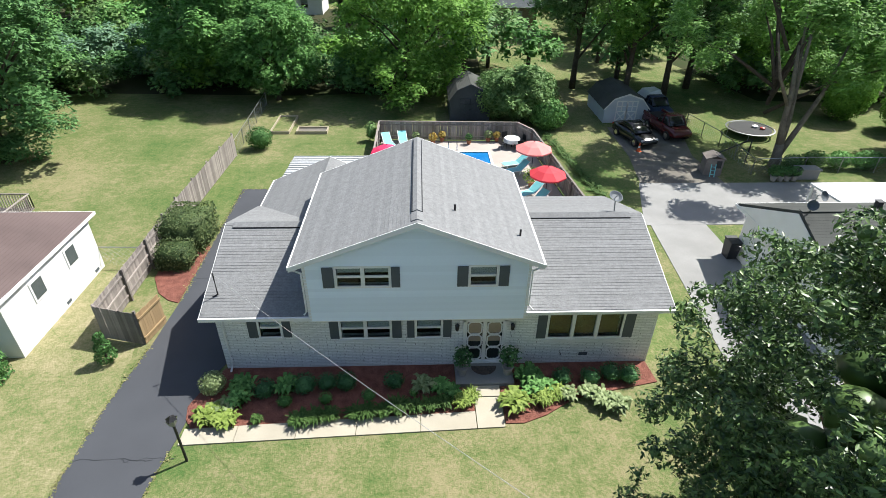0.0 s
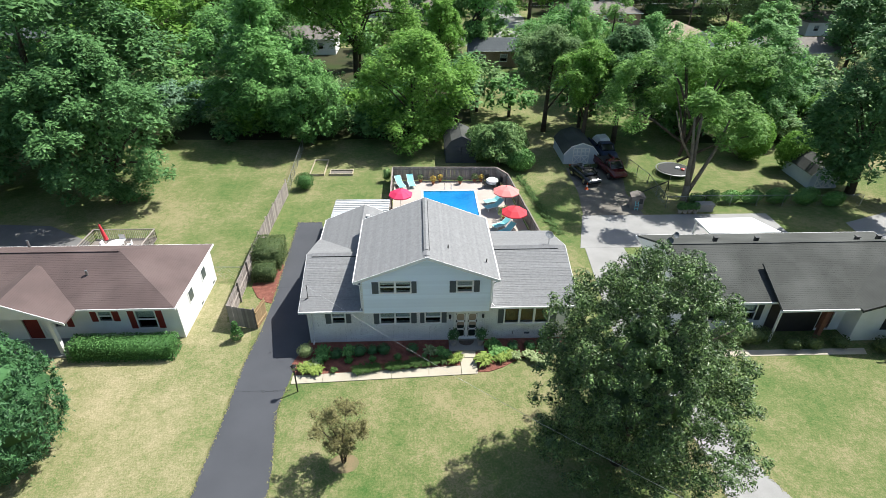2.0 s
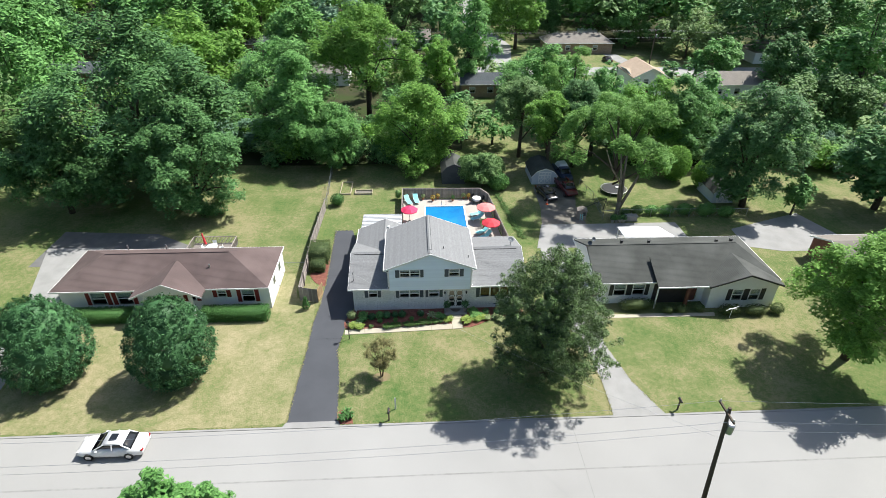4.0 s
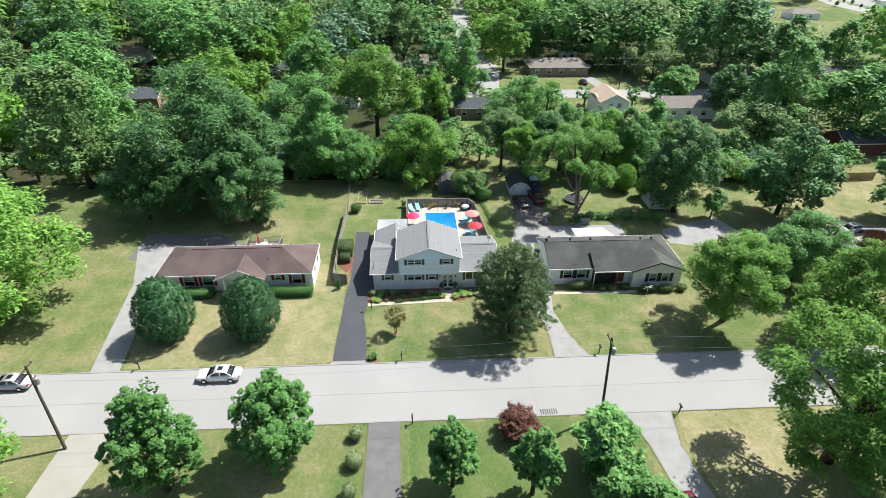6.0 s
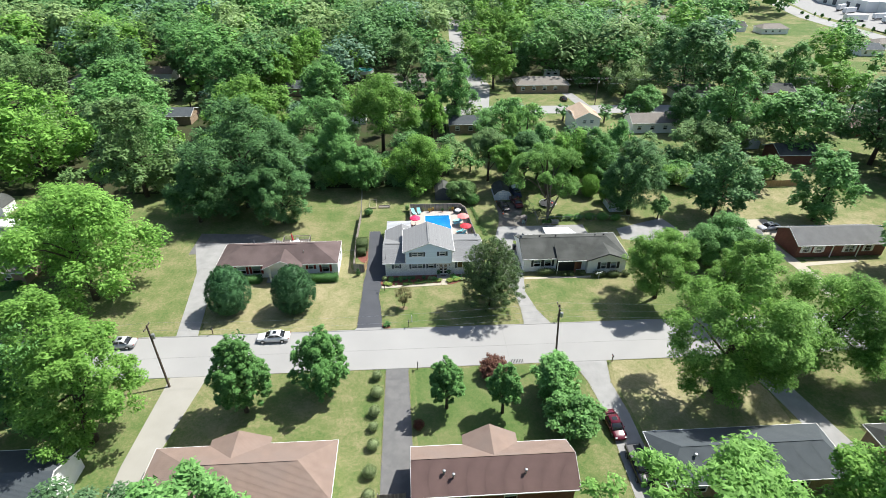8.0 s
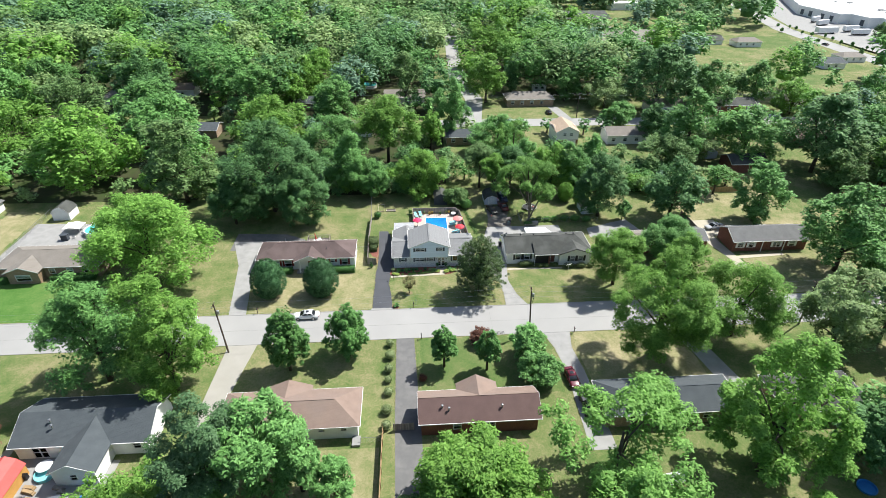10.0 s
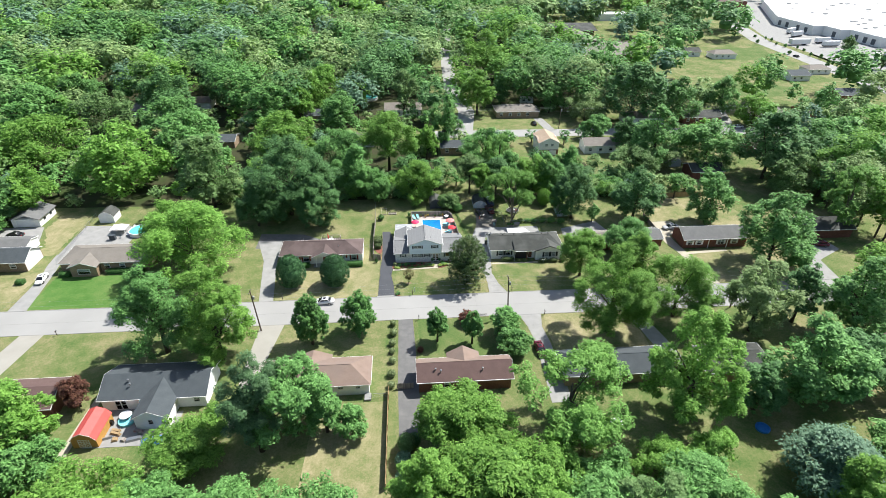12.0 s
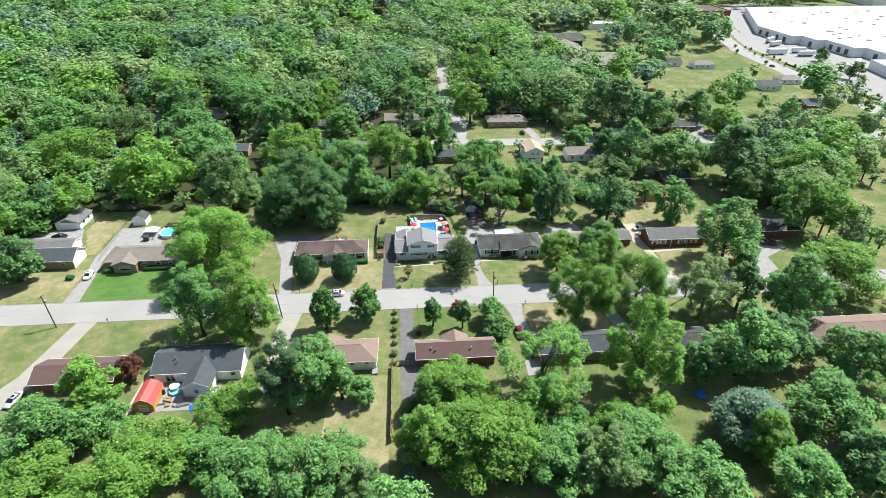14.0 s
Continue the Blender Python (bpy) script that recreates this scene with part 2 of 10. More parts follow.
def turf(name, lush, mid_, dry, patch=0.09, bias=0.0):
    """Mown lawn: broad patches of lush and dry grass, broken up down to single tufts."""
    m = bpy.data.materials.new(name)
    m.use_nodes = True
    nt, b = m.node_tree, m.node_tree.nodes["Principled BSDF"]
    b.inputs["Roughness"].default_value, b.inputs["Specular IOR Level"].default_value = 0.95, 0.1
    tc = nt.nodes.new("ShaderNodeTexCoord")
    total = None
    for scale, weight, detail in ((patch, 0.9, 3), (patch * 4.2, 0.7, 5), (2.2, 0.6, 4), (8.0, 0.8, 3), (24.0, 0.7, 2)):
        n = nt.nodes.new("ShaderNodeTexNoise")
        n.inputs["Scale"].default_value, n.inputs["Detail"].default_value = scale, detail
        nt.links.new(tc.outputs["Object"], n.inputs["Vector"])
        a = nt.nodes.new("ShaderNodeMath")
        a.operation = "MULTIPLY_ADD"
        nt.links.new(n.outputs["Fac"], a.inputs[0])
        a.inputs[1].default_value = weight
        a.inputs[2].default_value = 0.0
        if total:
            nt.links.new(total, a.inputs[2])
        total = a.outputs[0]
    rg = nt.nodes.new("ShaderNodeMapRange")
    rg.inputs["From Min"].default_value, rg.inputs["From Max"].default_value = 1.5 - bias, 2.2 - bias
    nt.links.new(total, rg.inputs["Value"])
    cr = nt.nodes.new("ShaderNodeValToRGB")
    cr.color_ramp.elements[0].color, cr.color_ramp.elements[1].color = (*lush, 1), (*dry, 1)
    e = cr.color_ramp.elements.new(0.48)
    e.color = (*mid_, 1)
    nt.links.new(rg.outputs["Result"], cr.inputs["Fac"])
    nt.links.new(cr.outputs["Color"], b.inputs["Base Color"])
    bp = nt.nodes.new("ShaderNodeBump")
    bp.inputs["Strength"].default_value, bp.inputs["Distance"].default_value = 0.6, 0.06
    nt.links.new(total, bp.inputs["Height"])
    nt.links.new(bp.outputs["Normal"], b.inputs["Normal"])
    return m


GRASS = turf("lawn_grass", (0.049, 0.112, 0.027), (0.115, 0.147, 0.052), (0.24, 0.212, 0.117), bias=0.04)
GRASS_DRY = turf("straw_lawn", (0.09, 0.142, 0.044), (0.19, 0.19, 0.09), (0.315, 0.272, 0.168), patch=0.12, bias=0.05)
GRASS_GREEN = turf("green_grass", (0.055, 0.108, 0.028), (0.094, 0.138, 0.045), (0.17, 0.172, 0.08))
GRASS_LUSH = turf("lush_grass", (0.048, 0.122, 0.024), (0.078, 0.16, 0.038), (0.14, 0.185, 0.064))
ROAD = material("road_concrete", (0.3, 0.297, 0.287), (0.252, 0.25, 0.242), rough=0.9, scale=0.12, fine=14, amount=0.35, bump=0.15, spec=0.2)
CONCRETE = material("concrete", (0.29, 0.288, 0.279), (0.218, 0.217, 0.21), rough=0.9, scale=0.6, fine=20, amount=0.5, bump=0.15, spec=0.2)
PATH_CONC = material("walk_concrete", (0.41, 0.3772, 0.3034), (0.3444, 0.3116, 0.246), rough=0.9, scale=0.8, fine=25, amount=0.5, bump=0.15, spec=0.2, island=0.06)
ASPHALT = material("sealed_asphalt", (0.046, 0.0495, 0.057), (0.064, 0.068, 0.077), rough=0.75, scale=0.4, fine=60, amount=0.4, bump=0.25, spec=0.35)
DRIVE_PALE = material("cream_concrete", (0.31, 0.298, 0.265), (0.26, 0.25, 0.22), rough=0.9, scale=0.3, fine=18, amount=0.5, bump=0.15, spec=0.2)
ASPHALT_OLD = material("worn_asphalt", (0.112, 0.112, 0.112), (0.16, 0.156, 0.152), rough=0.9, scale=0.5, fine=40, amount=0.5, bump=0.3, spec=0.2, third=(0.12, 0.12, 0.1184), third_scale=0.9)
GRAVEL = material("gravel", (0.1968, 0.1804, 0.1558), (0.123, 0.1148, 0.0984), rough=1, scale=1.0, fine=30, amount=0.8, bump=0.6, spec=0.1)
SERVICE = material("pale_cable", (0.5, 0.5, 0.48), rough=0.6)
MULCH = material("red_mulch", (0.27, 0.115, 0.085), (0.13, 0.052, 0.042), rough=1, scale=3, fine=26, amount=1.2, bump=0.9, spec=0.1, dist=0.05)
POOL_DECK = material("pool_deck", (0.4264, 0.3772, 0.3362), (0.3444, 0.3034, 0.2706), rough=0.85, scale=0.6, fine=25, amount=0.4, bump=0.1, spec=0.2)
WHITE = material("white_paint", (0.78, 0.78, 0.77), (0.7, 0.7, 0.68), rough=0.55, scale=1.5, fine=30, amount=0.4, bump=0.05)
SIDING = material("pale_siding", (0.79, 0.87, 0.94), (0.75, 0.83, 0.9), rough=0.5, scale=0.6, fine=12, amount=0.4, bump=0.03, island=0.045)
TICK = material("open_joint", (0.22, 0.22, 0.22), (0.3, 0.3, 0.3), rough=1, bump=0)
BRICK_W = brickwork("white_painted_brick", (0.9, 0.9, 0.89), (0.85, 0.85, 0.84), (0.56, 0.56, 0.56), bw=0.32, bh=0.085, gap=0.011)
BRICK_WS = brickwork("white_painted_brick_side", (0.9, 0.9, 0.89), (0.85, 0.85, 0.84), (0.56, 0.56, 0.56), side=True, bw=0.32, bh=0.085, gap=0.011)
BRICK_R = brickwork("red_brick", (0.24, 0.10, 0.07), (0.17, 0.075, 0.055), (0.16, 0.14, 0.12))
BRICK_RS = brickwork("red_brick_side", (0.24, 0.10, 0.07), (0.17, 0.075, 0.055), (0.16, 0.14, 0.12), side=True)
BRICK_T = brickwork("tan_brick", (0.36, 0.28, 0.2), (0.28, 0.21, 0.15), (0.25, 0.22, 0.18))
BRICK_TS = brickwork("tan_brick_side", (0.36, 0.28, 0.2), (0.28, 0.21, 0.15), (0.25, 0.22, 0.18), side=True)
SLATE_PAINT = material("charcoal_shutter", (0.07, 0.085, 0.1), (0.085, 0.1, 0.115), rough=0.6, scale=2, fine=30, bump=0.05)
RED_PAINT = material("red_shutter", (0.2, 0.02, 0.015), (0.15, 0.015, 0.012), rough=0.6, scale=2, fine=30, bump=0.05)
BLACK_PAINT = material("black_paint", (0.02, 0.022, 0.025), (0.03, 0.032, 0.035), rough=0.5, scale=2, fine=30, bump=0.05)
SHINGLE_P = material("grey_shingle_course", (0.225, 0.23, 0.232), (0.165, 0.168, 0.17), rough=0.92, scale=5, fine=16, amount=1.1, bump=0.4, spec=0.2, island=0.06)
SHINGLE_B = shingle("brown_shingle", (0.108, 0.077, 0.072), (0.08, 0.058, 0.055), 0.06, third=(0.125, 0.092, 0.086))
SHINGLE_D = shingle("charcoal_shingle", (0.0574, 0.0615, 0.05576), (0.03772, 0.041, 0.0369), 0.06, third=(0.0779, 0.082, 0.07544))
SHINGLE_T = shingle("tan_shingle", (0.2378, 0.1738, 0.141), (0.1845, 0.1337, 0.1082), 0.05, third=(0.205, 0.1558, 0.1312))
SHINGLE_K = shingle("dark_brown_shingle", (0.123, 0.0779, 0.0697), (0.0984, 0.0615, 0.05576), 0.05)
SHINGLE_S = shingle("stone_grey_shingle", (0.2132, 0.1927, 0.1681), (0.1722, 0.1558, 0.1353), 0.05)
SHINGLE_M = shingle("mid_grey_shingle", (0.15, 0.152, 0.15), (0.112, 0.114, 0.114), 0.05)
SHINGLE_BG = shingle("slate_grey_shingle", (0.07, 0.083, 0.09), (0.052, 0.062, 0.07), 0.05)
PEACH = shingle("peach_shingle", (0.42, 0.32, 0.235), (0.35, 0.265, 0.19), 0.05)
METAL_W = material("white_metal", (0.72, 0.73, 0.74), (0.62, 0.63, 0.64), rough=0.4, scale=1, fine=20, bump=0.02)
METAL_G = material("dull_white_metal", (0.5, 0.51, 0.52), (0.4, 0.41, 0.42), rough=0.5, scale=1, fine=20, bump=0.02)
METAL_RED = material("red_metal", (0.5, 0.085, 0.075), (0.42, 0.07, 0.06), rough=0.4, scale=1, fine=20, bump=0.02)
STEEL = material("galvanised_steel", (0.4, 0.41, 0.42), (0.3, 0.31, 0.32), rough=0.4, metal=0.8, scale=3, fine=40, bump=0.05)
BLACK_METAL = material("black_metal", (0.02, 0.02, 0.022), (0.035, 0.035, 0.035), rough=0.45, metal=0.3, scale=3, fine=40, bump=0.05)
FENCE_OLD = material("weathered_fence", (0.3116, 0.2788, 0.2542), (0.2132, 0.1886, 0.1722), rough=0.95, scale=3, fine=35, amount=0.6, bump=0.3, spec=0.1, island=0.3)
FENCE_NEW = material("new_pine", (0.3444, 0.246, 0.1394), (0.2788, 0.1968, 0.1066), rough=0.85, scale=2, fine=30, bump=0.2, spec=0.2, island=0.12)
POLE_WOOD = material("pole_wood", (0.1, 0.075, 0.055), (0.06, 0.045, 0.035), rough=0.95, scale=2, fine=25, bump=0.3)
BARK = material("bark", (0.105, 0.08625, 0.0675), (0.0525, 0.0435, 0.03375), rough=1, scale=4, fine=22, amount=0.8, bump=0.7, spec=0.1, dist=0.04)
PALE_BARK = material("pale_bark", (0.225, 0.195, 0.15), (0.1125, 0.0975, 0.075), rough=1, scale=3, fine=16, amount=0.8, bump=0.7, spec=0.1, dist=0.04)
SHED_GREY = material("grey_shed_siding", (0.5, 0.55, 0.61), (0.43, 0.48, 0.54), rough=0.7, scale=1.5, fine=25, bump=0.08)
SHED_DARK = material("dark_shed_siding", (0.055, 0.065, 0.078), (0.04, 0.05, 0.06), rough=0.7, scale=1.5, fine=25, bump=0.08)
TERRACOTTA = material("terracotta", (0.32, 0.13, 0.07), (0.24, 0.1, 0.055), rough=0.85, scale=4, fine=30, bump=0.1)
STONE_POT = material("stone_urn", (0.34, 0.32, 0.3), (0.26, 0.245, 0.23), rough=0.85, scale=5, fine=40, bump=0.2)
TURQUOISE = material("turquoise_sling", (0.22, 0.6, 0.62), (0.18, 0.52, 0.55), rough=0.6, scale=2, fine=60, bump=0.05)
CANVAS_RED = material("red_canvas", (0.62, 0.045, 0.06), (0.52, 0.035, 0.05), rough=0.75, scale=1, fine=60, bump=0.08)
CANVAS_CRIMSON = material("crimson_canvas", (0.72, 0.04, 0.13), (0.62, 0.03, 0.1), rough=0.75, scale=1, fine=60, bump=0.08)
CANVAS_PINK = material("faded_red_canvas", (0.78, 0.25, 0.23), (0.7, 0.2, 0.19), rough=0.75, scale=1, fine=60, bump=0.08)
RUBBER = material("tyre_rubber", (0.015, 0.015, 0.015), (0.025, 0.025, 0.025), rough=0.85, scale=5, fine=40, bump=0.1)
CHROME = material("alloy_rim", (0.55, 0.56, 0.57), (0.45, 0.46, 0.47), rough=0.25, metal=1.0, scale=5, fine=40, bump=0.0)
AMBER = material("amber_drape", (0.4, 0.23, 0.07), (0.25, 0.13, 0.04), rough=0.8, scale=4, fine=20, bump=0.1)
CURTAIN = material("pale_blind", (0.78, 0.78, 0.77), (0.7, 0.7, 0.69), rough=0.8, scale=2, fine=20, bump=0.05)
DARK_ROOM = material("dim_interior", (0.09, 0.08, 0.07), (0.07, 0.06, 0.055), rough=0.9, scale=1, fine=10, bump=0)
GLASS = glass("window_glass")
CAR_GLASS = material("tinted_car_glass", (0.012, 0.014, 0.016), (0.018, 0.02, 0.022), rough=0.06, scale=1, fine=5, bump=0, spec=0.7)
POOL_TILE = material("pool_liner", (0.02, 0.17, 0.4), (0.015, 0.14, 0.36), rough=0.5, scale=2, fine=20, bump=0.02)
WATER = material("pool_water", (0.008, 0.12, 0.35), (0.016, 0.23, 0.46), rough=0.06, scale=0.3, fine=4, amount=0.4, bump=0.06, spec=0.5)
WATER_T = material("shallow_pool_water", (0.12, 0.55, 0.5), (0.1, 0.48, 0.45), rough=0.06, scale=0.7, fine=4, bump=0.05, spec=0.5)

LEAF = {
    "mid": leafage("leaf_mid", (0.0683, 0.173, 0.043), (0.196, 0.404, 0.118), through_light=0.25),
    "light": leafage("leaf_light", (0.1, 0.225, 0.038), (0.26, 0.475, 0.1), through_light=0.42),
    "dark": leafage("leaf_dark", (0.0485, 0.127, 0.0399), (0.142, 0.293, 0.0989), through_light=0.22),
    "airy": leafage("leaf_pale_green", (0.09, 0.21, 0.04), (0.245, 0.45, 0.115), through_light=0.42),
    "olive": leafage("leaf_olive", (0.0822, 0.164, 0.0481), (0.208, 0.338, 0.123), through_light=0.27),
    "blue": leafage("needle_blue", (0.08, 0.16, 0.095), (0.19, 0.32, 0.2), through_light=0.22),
    "pine": leafage("needle_pine", (0.0472, 0.109, 0.0418), (0.119, 0.22, 0.0958)),
    "round": leafage("leaf_dense", (0.02, 0.064, 0.026), (0.1, 0.24, 0.09), rough=0.5),
    "maple": leafage("leaf_maple", (0.055, 0.155, 0.0376), (0.157, 0.335, 0.0899), through_light=0.23),
    "magnolia": leafage("leaf_magnolia", (0.011, 0.034, 0.01), (0.17, 0.28, 0.085), rough=0.36, through_light=0.1, spec=0.34),
    "myrtle": leafage("leaf_myrtle", (0.107, 0.0955, 0.0413), (0.199, 0.194, 0.0742)),
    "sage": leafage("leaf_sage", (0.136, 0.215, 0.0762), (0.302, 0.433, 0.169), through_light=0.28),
    "red": leafage("leaf_red", (0.0771, 0.0281, 0.023), (0.162, 0.0806, 0.0495)),
    "dusty": leafage("leaf_dusty", (0.045, 0.085, 0.03), (0.16, 0.2, 0.08)),
    "hedge": leafage("leaf_hedge", (0.034, 0.1, 0.026), (0.115, 0.255, 0.075)),
    "lime": leafage("leaf_lime", (0.119, 0.187, 0.0316), (0.289, 0.376, 0.0907)),
    "grassy": leafage("leaf_blade", (0.0342, 0.0824, 0.0166), (0.0983, 0.177, 0.0476)),
    "bloom": leafage("petal", (0.356, 0.218, 0.0287), (0.596, 0.493, 0.165)),
    "pale": leafage("leaf_variegated", (0.106, 0.158, 0.0538), (0.335, 0.403, 0.201)),
    "turf": leafage("turf_blade", (0.13, 0.165, 0.055), (0.29, 0.26, 0.13), rough=0.9, spec=0.1),
}

# ---- ground, roads, drives ----
g = Geo()
g.add([(-1600, -900, 0), (1600, -900, 0), (1600, 2400, 0), (-1600, 2400, 0)], [(0, 1, 2, 3)])
solid("ground", g, GRASS, "dry summer lawn, patchy green and straw", "ground", kind="structure")


def paved(name, pts, mat, label, z=0.03, category="driveway", kind="structure"):
    return solid(name, Geo().slab(pts, -0.05, z), mat, label, category, kind=kind)


def ragged(pts, amount, seed, step=0.7):
    """An outline whose edges wander, as grass does."""
    rr, out = random.Random(seed), []
    for p, q in zip(pts, pts[1:] + pts[:1]):
        a, b = Vector(p), Vector(q)
        n = max(1, int((b - a).length / step))
        out += [tuple(a.lerp(b, k / n) + Vector((rr.uniform(-amount, amount), rr.uniform(-amount, amount)))) for k in range(n)]
    return out


def strip(pts, w):
    """The outline of a band of width w along points."""
    left, right = [], []
    for i, p in enumerate(pts):
        a, b = Vector(pts[max(i - 1, 0)]), Vector(pts[min(i + 1, len(pts) - 1)])
        t = (b - a).normalized()
        n = Vector((-t.y, t.x))
        left.append(tuple(Vector(p) + n * w / 2))
        right.append(tuple(Vector(p) - n * w / 2))
    return left + right[::-1]


# woodland ground: leaf litter with the trees' shade put into its dark colour
SHADED_LITTER = material("shaded_litter", (0.032, 0.038, 0.02), (0.06, 0.058, 0.03), rough=1, scale=0.4, fine=6, amount=0.8, bump=0.6, spec=0.1, third=(0.0375, 0.05625, 0.01875), third_scale=0.15)
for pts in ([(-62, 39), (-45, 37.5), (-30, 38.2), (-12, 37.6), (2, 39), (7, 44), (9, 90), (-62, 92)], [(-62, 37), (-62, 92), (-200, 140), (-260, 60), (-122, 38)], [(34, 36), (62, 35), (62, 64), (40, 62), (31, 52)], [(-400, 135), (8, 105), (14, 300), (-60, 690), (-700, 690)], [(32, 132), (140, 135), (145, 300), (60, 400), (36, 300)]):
    paved("woodland_floor", pts, SHADED_LITTER, "leaf litter darkened for the shade below dense trees", 0.004, "ground")
RN, RS = -14.9, -23.5
paved("road", [(-420, RS), (420, RS), (420, RN), (-420, RN)], ROAD, "pale grey suburban street with a faint centre seam", 0.02, "road")
for name, y0, y1 in (("kerb_north", RN, RN + 0.18), ("kerb_south", RS - 0.18, RS)):
    solid(name, Geo().box(-420, 420, y0, y1, -0.05, 0.06), CONCRETE, "low weathered concrete kerb beside the street", "kerb", kind="structure")
SEAM = material("worn_tar_seam", (0.19, 0.188, 0.182), (0.27, 0.268, 0.26), rough=0.9, scale=0.25, fine=3, amount=0.8, bump=0.1, spec=0.2)
solid("road_seam", Geo().box(-200, 200, -19.62, -19.5, 0.0, 0.024), SEAM, "dark tarred seam along the middle of the street", "seam", kind="structure")
for x in (-62, 11, 70):
    solid("road_seam", Geo().box(x, x + 0.05, RS + 0.1, RN - 0.1, 0.0, 0.0235), SEAM, "thin tarred crack across the street", "seam", kind="structure")
paved("back_road", strip([(8, 97), (40, 97), (90, 96), (160, 93), (230, 96)], 8.5), ROAD, "pale street behind the back gardens", 0.02, "road")
paved("side_street", strip([(21, 101), (25, 128), (21, 167), (24, 230), (28, 296), (36, 380), (46, 520), (60, 700)], 7.5), ROAD, "pale side street running away between trees", 0.024, "road")
paved("main_road", strip([(246, 60), (252, 128), (256, 200), (262, 285), (300, 420), (360, 600)], 13), ROAD, "wide pale road beside a warehouse", 0.02, "road")
paved("parking_lot", [(268, 130), (420, 120), (560, 300), (420, 560), (330, 470), (275, 300)], CONCRETE, "bleached concrete loading yard round a warehouse", 0.03, "parking lot")

paved("driveway_house", [(-12.1, RN + 0.1), (-7.95, RN + 0.1), (-8.35, -9.5), (-8.9, -5.7), (-8.62, -3.4), (-8.45, -1.0), (-8.1, 0.0), (-7.86, 0.6), (-7.86, 8.0), (-8.6, 13.0), (-9.5, 16.6), (-11.7, 16.6), (-11.55, 10), (-11.4, 4.5), (-11.5, 1.5), (-11.85, -2.0), (-11.85, -6.0), (-12.0, -10)], ASPHALT, "freshly sealed black asphalt driveway along a white house", 0.03)
paved("driveway_apron", [(-12.5, RN), (-7.6, RN), (-7.95, RN + 0.62), (-12.1, RN + 0.62)], CONCRETE, "concrete apron where a driveway meets the street", 0.036, "apron")
paved("driveway_east", [(14.7, RN), (19.2, RN), (17.6, -11.0), (16.6, -6.0), (17.4, 0), (17.4, 11.39), (14.0, 11.39), (13.0, 0), (14.7, -7.3), (14.9, -11)], CONCRETE, "pale concrete driveway beside a ranch house")
paved("parking_pad", [(13.6, 11.4), (24, 11.4), (33.5, 10), (33.5, 17.2), (15.3, 17.2)], CONCRETE, "wide concrete pad behind a ranch house")
paved("gravel_drive", [(15.4, 17.2), (21.4, 17.2), (21.2, 22), (22.8, 28.5), (16.4, 28.5), (16.2, 22)], GRAVEL, "worn gravel drive scattered with leaves", 0.015)
paved("driveway_west", [(-39.9, RN), (-36.6, RN), (-38.9, 3.0), (-39.4, 13.5), (-46, 13.5), (-42.4, 3.0)], CONCRETE, "narrow concrete driveway beside a brown-roofed house")
paved("driveway_west_yard", [(-46, 9.5), (-29, 9.5), (-29, 13.5), (-34, 16.5), (-46, 17.5)], ASPHALT_OLD, "shaded dark asphalt pad behind a brown-roofed house", 0.024)
crack = Geo()
for y, x0, x1, sd in ((-4.25, -11.8, -8.4, 1), (-4.32, -10.2, -9.1, 2), (6.4, -11.3, -8.0, 3)):
    rc = random.Random(sd)
    pts = [(x0 + (x1 - x0) * k / 14, y + rc.uniform(-0.06, 0.06), 0.032) for k in range(15)]
    for p, q in zip(pts, pts[1:]):
        crack.bar(p, q, rc.uniform(0.012, 0.035), 0.004)
solid("driveway_crack", crack, BLACK_PAINT, "thin tarred crack across a black driveway", "crack", kind="structure")
paved("driveway_grey", [(-7.2, -56.0), (-3.0, -56.0), (-3.9, RS), (-7.2, RS), (-7.35, -40)], ASPHALT_OLD, "cracked grey asphalt driveway with patched marks")
paved("driveway_pale", [(-37.6, RS), (-32.4, RS), (-34.6, -38), (-33.6, -52), (-37.6, -52), (-38.2, -38)], DRIVE_PALE, "clean cream concrete driveway")
paved("driveway_slant", [(20.2, RS), (25.4, RS), (24.6, -28), (25.2, -33.6), (25.4, -50), (21.4, -50), (22.0, -33.5), (21.4, -28)], CONCRETE, "grey concrete driveway with parked cars")
paved("driveway_far", [(44, RS), (47.5, RS), (49.5, -30), (52, -42), (48, -42), (46, -30)], CONCRETE, "pale driveway under street trees")
paved("driveway_left", [(-96.3, RN), (-92.1, RN), (-93.7, -1.0), (-94.6, 4.5), (-94.6, 9.9), (-98.0, 9.9), (-97.6, 4.2), (-96.3, -1.0)], CONCRETE, "long concrete driveway with a parked white car")
paved("driveway_left_pad", [(-97.6, 9.9), (-81.5, 9.9), (-81.5, 24.6), (-97.8, 25.6)], CONCRETE, "concrete pad behind a tan ranch house")
paved("driveway_left_south", [(-88.5, RS), (-83.5, RS), (-86.5, -42), (-90, -52), (-97, -52), (-92, -42)], DRIVE_PALE, "cream driveway to a house across the street")
paved("driveway_garage", [(-124, 17.2), (-106.5, 17.2), (-109.6, 25.7), (-124, 25.7)], CONCRETE, "concrete apron in front of a white garage")
paved("driveway_right", [(69.0, -8.5), (71.9, -9.1), (71.1, -0.5), (70.3, 5.8), (70.3, 9.6), (74.2, 10.0), (74.2, 17.5), (67.7, 17.5), (67.3, 6.0), (68.9, -0.7)], PATH_CONC, "pale driveway beside a brick ranch house")
paved("driveway_right_lower", [(68.6, RN), (72.8, RN), (71.9, -9.1), (69.0, -8.5)], PATH_CONC, "pale driveway reaching the street")
